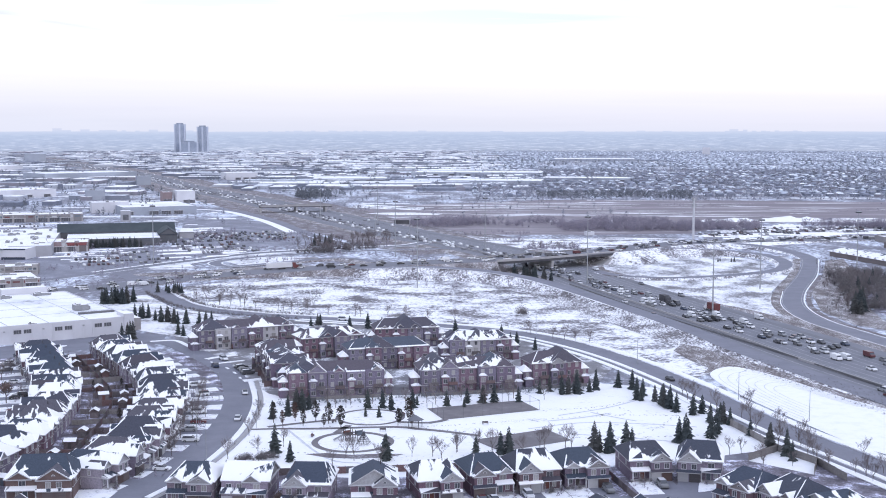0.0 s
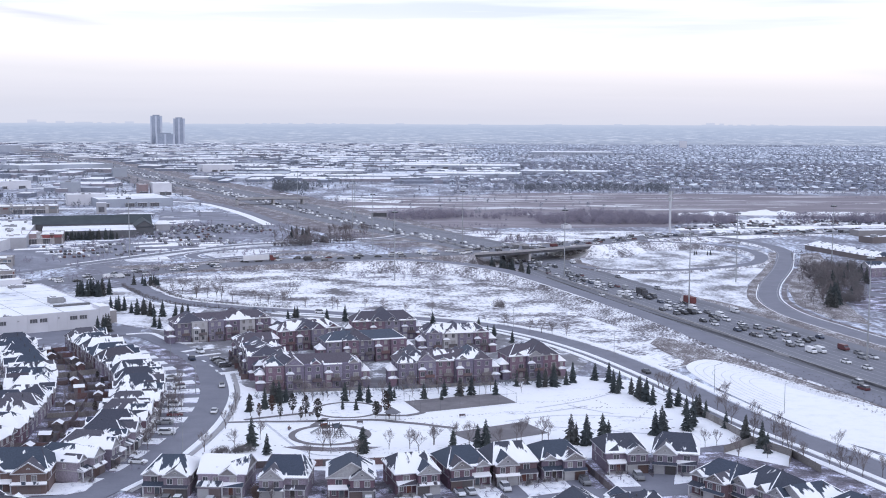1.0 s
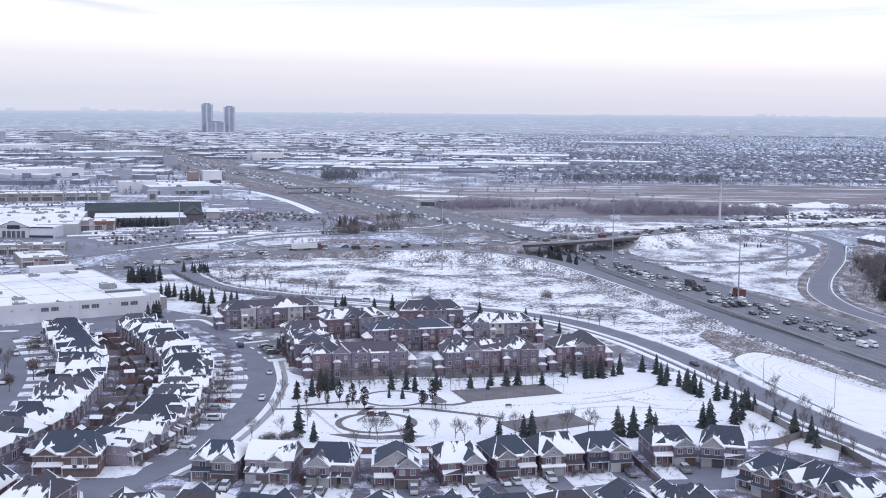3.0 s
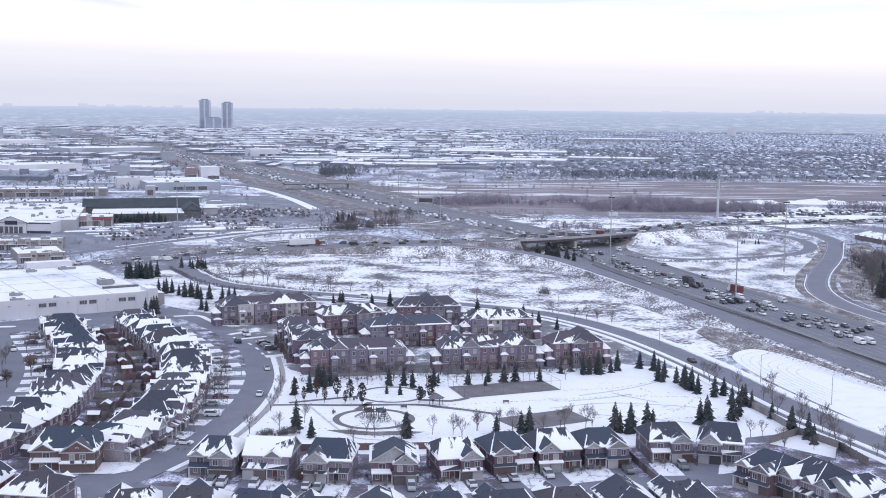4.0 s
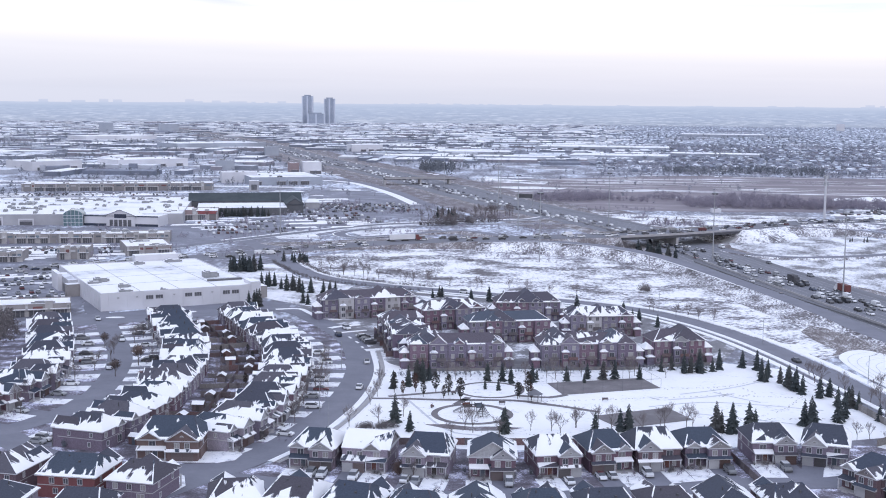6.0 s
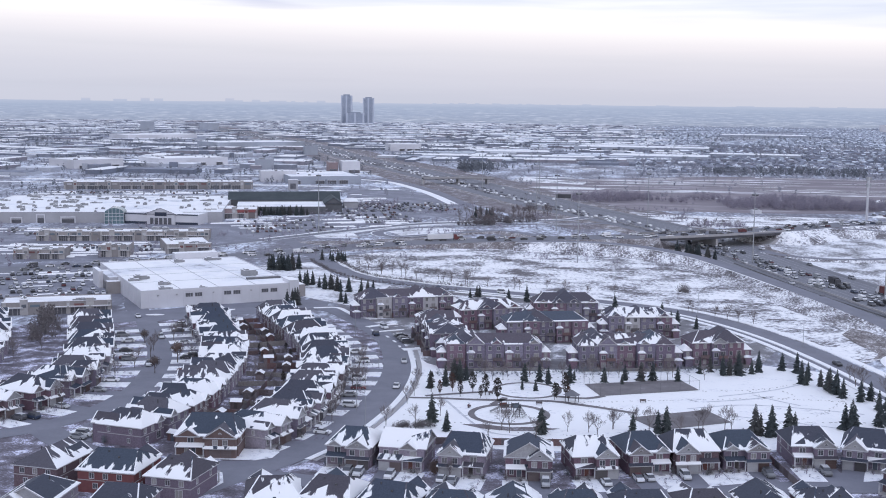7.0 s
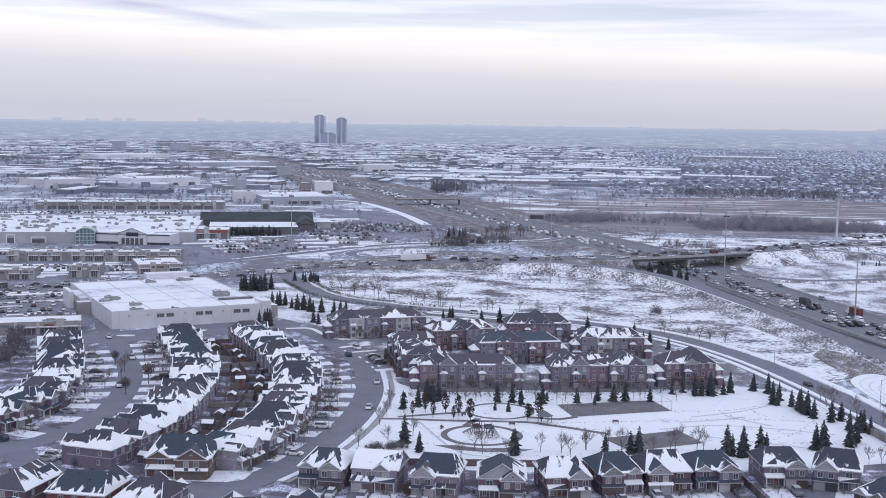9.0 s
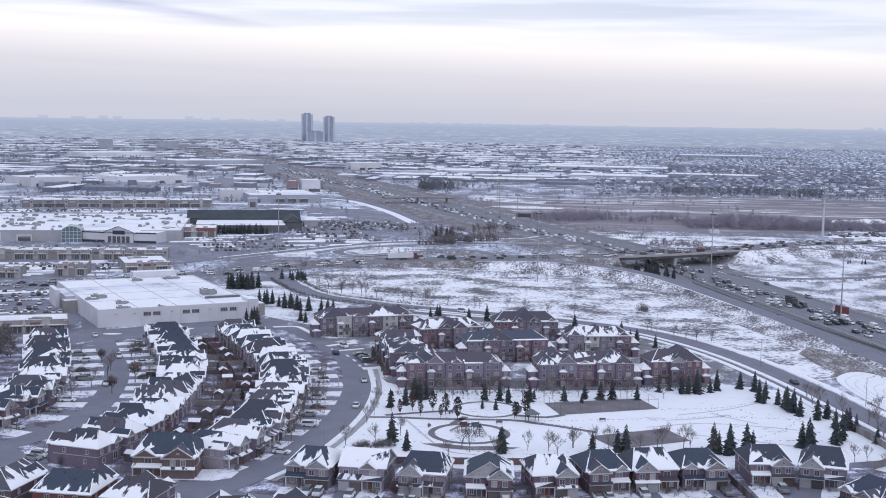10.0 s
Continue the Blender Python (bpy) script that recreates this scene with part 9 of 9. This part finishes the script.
GAPS = [o.matrix_basis @ Vector((rnd.choice((-3.1, 8.4)) + rnd.gauss(0, 0.3), rnd.uniform(4.5, 9), 0)) for o in bpy.data.objects if o.name.startswith("front_lawn") for k in range(2)]
clumps("front_bushes", M_RAMPWOOD, "brown leafless bushes before the house fronts", [(v.x, v.y) for v in FRONTS if rnd.random() < 0.8 and v.y < 320], 0.9, 2.2, "shrubs", n=150, slim=1.5)
clumps("side_bushes", M_FAREVER, "dark evergreen bushes in the gaps between houses", [(v.x, v.y) for v in GAPS if rnd.random() < 0.6 and v.y < 320], 1.2, 3.0, "shrubs", n=150, slim=1.1)
clumps("red_bush", M_BROWNLEAF, "reddish brown bush between two houses", [(-36.4 + rnd.gauss(0, 0.7), 265 + rnd.gauss(0, 0.8)) for k in range(6)], 2.0, 4.0, "bush", n=160, slim=1.3)
clumps("park_hedge", M_RAMPWOOD, "brown leafless hedge at the park edge", [(x + rnd.gauss(0, 0.7), y + rnd.gauss(0, 0.7)) for x, y in along_line((-52.8, 302.1), (-42.8, 304.6), 40)], 1.2, 2.4, "hedge", n=120, slim=1.7)
YARDS = [(x - q * math.sin(radians(a)) * rnd.uniform(1, 8) + rnd.gauss(0, 2.5), y + q * math.cos(radians(a)) * rnd.uniform(1, 8)) for x, y, a in BACK for q in (-1, 1) for k in range(5)]
clumps("yard_shrubs", M_FARTREE, "leafless shrubs and heaped things in back yards", YARDS, 0.6, 2.2, "shrubs", n=16)
clumps("terrace_shrubs", M_FAREVER, "dark evergreen shrubs at the foot of the townhouses", [(x, 364 + (x + 50) * 0.27 + rnd.gauss(0, 1.6)) for x in np.linspace(-50, 48, 110)], 0.8, 2.6, "shrubs", n=70, slim=1.3)


# ---- a broad tree that kept its brown leaves, and dark trees behind the far row ----
BROAD = tagged(new("broad_tree"), "broad street tree with withered brown leaves", "tree")
me = Mesh()
me.tube((0, 0, -0.2), (0, 0, 3.0), 0.2, 0.12, 6)
for k in range(7):
    me.tube((0, 0, 2.0 + 0.2 * k), (2.2 * math.cos(k * 0.9), 2.2 * math.sin(k * 0.9), 4.2 + 0.3 * k), 0.08, 0.03, 4)
part("trunk", me, [M_BARK], BROAD)
me = Mesh()
for k in range(700):
    u = Vector((rnd.gauss(0, 1), rnd.gauss(0, 1), rnd.gauss(0, 1))).normalized()
    c = Vector((0, 0, 5.0)) + Vector((u.x * 3.0, u.y * 3.0, u.z * 2.8)) * rnd.random() ** 0.4 * (0.75 + 0.35 * noise.noise(u * 2.2))
    v = u.orthogonal().normalized() * rnd.uniform(0.12, 0.28)
    w = u.cross(v)
    me.face([c + v, c + w, c - v])
    me.face([c + v, c - v, c - w])
part("crown", me, [M_BROWNLEAF], BROAD)
BROAD.matrix_basis = pose(-135, 368, 0)
clumps("yard_trees", M_RAMPWOOD, "dark leafless trees behind the houses", [(-192 - f * 14 + rnd.gauss(0, 3), 388 + f * 36) for f in np.linspace(0, 1, 26)], 4, 9, n=60)
for x, y, s in ((-136.5, 352, 0.8), (-157, 396, 0.7)):
    o = copy_thing(BROAD, pose(x, y, 0))
    o.scale = (s, s, s)


def windrows():
    """Low ridges of ploughed snow and tree islands across the car parks."""
    r = random.Random(60)
    me = Mesh()
    for cx, cy, turn, L, W, n in ((-330, 735, 15, 150, 30, 16), (-265, 640, 20, 90, 50, 16), (-255, 520, 30, 70, 80, 12), (-420, 1050, 18, 160, 40, 26), (-250, 1010, 20, 120, 60, 30), (320, 1015, 4, 190, 80, 110), (270, 965, 12, 120, 40, 50), (-205, 830, 25, 120, 90, 40), (-300, 640, 17, 110, 60, 40)):
        m = pose(cx, cy, 0, 0, 0, turn)
        for i in range(n):
            x, y, l, w, h = r.uniform(-L / 2, L / 2), r.uniform(-W / 2, W / 2), r.uniform(3, 16), r.uniform(0.5, 1.6), r.uniform(0.2, 0.8)
            p = [m @ Vector(q) for q in ((x - l, y - w, 0.0), (x + l, y - w, 0.0), (x + l, y + w, 0.0), (x - l, y + w, 0.0), (x - l * 0.9, y, h + 0.05), (x + l * 0.9, y, h + 0.05))]
            for f in ((0, 1, 5, 4), (2, 3, 4, 5), (1, 2, 5), (3, 0, 4)):
                me.face([p[k] for k in f])
    tagged(part("snow_windrows", me, [M_SNOW]), "low ridges of ploughed snow across the car parks", "snow", kind="stuff")


windrows()
clumps("car_park_trees", M_FARTREE, "small leafless trees in car park islands", strewn(260, 61, -430, -150, 560, 1010, lambda x, y: x < -175 - (900 - y) * 0.1 and noise.noise((x * 0.02, y * 0.02, 11)) > 0.0 and not (-410 < x < -255 and 765 < y < 960)), 2, 5, n=16)

for ob in (SEDAN, SUV, VAN, SEDAN_FAR, SUV_FAR, VAN_FAR):    # kinds that no road uses
    if ob.name not in USED:
        for o in list(ob.children_recursive) + [ob]:
            bpy.data.objects.remove(o)
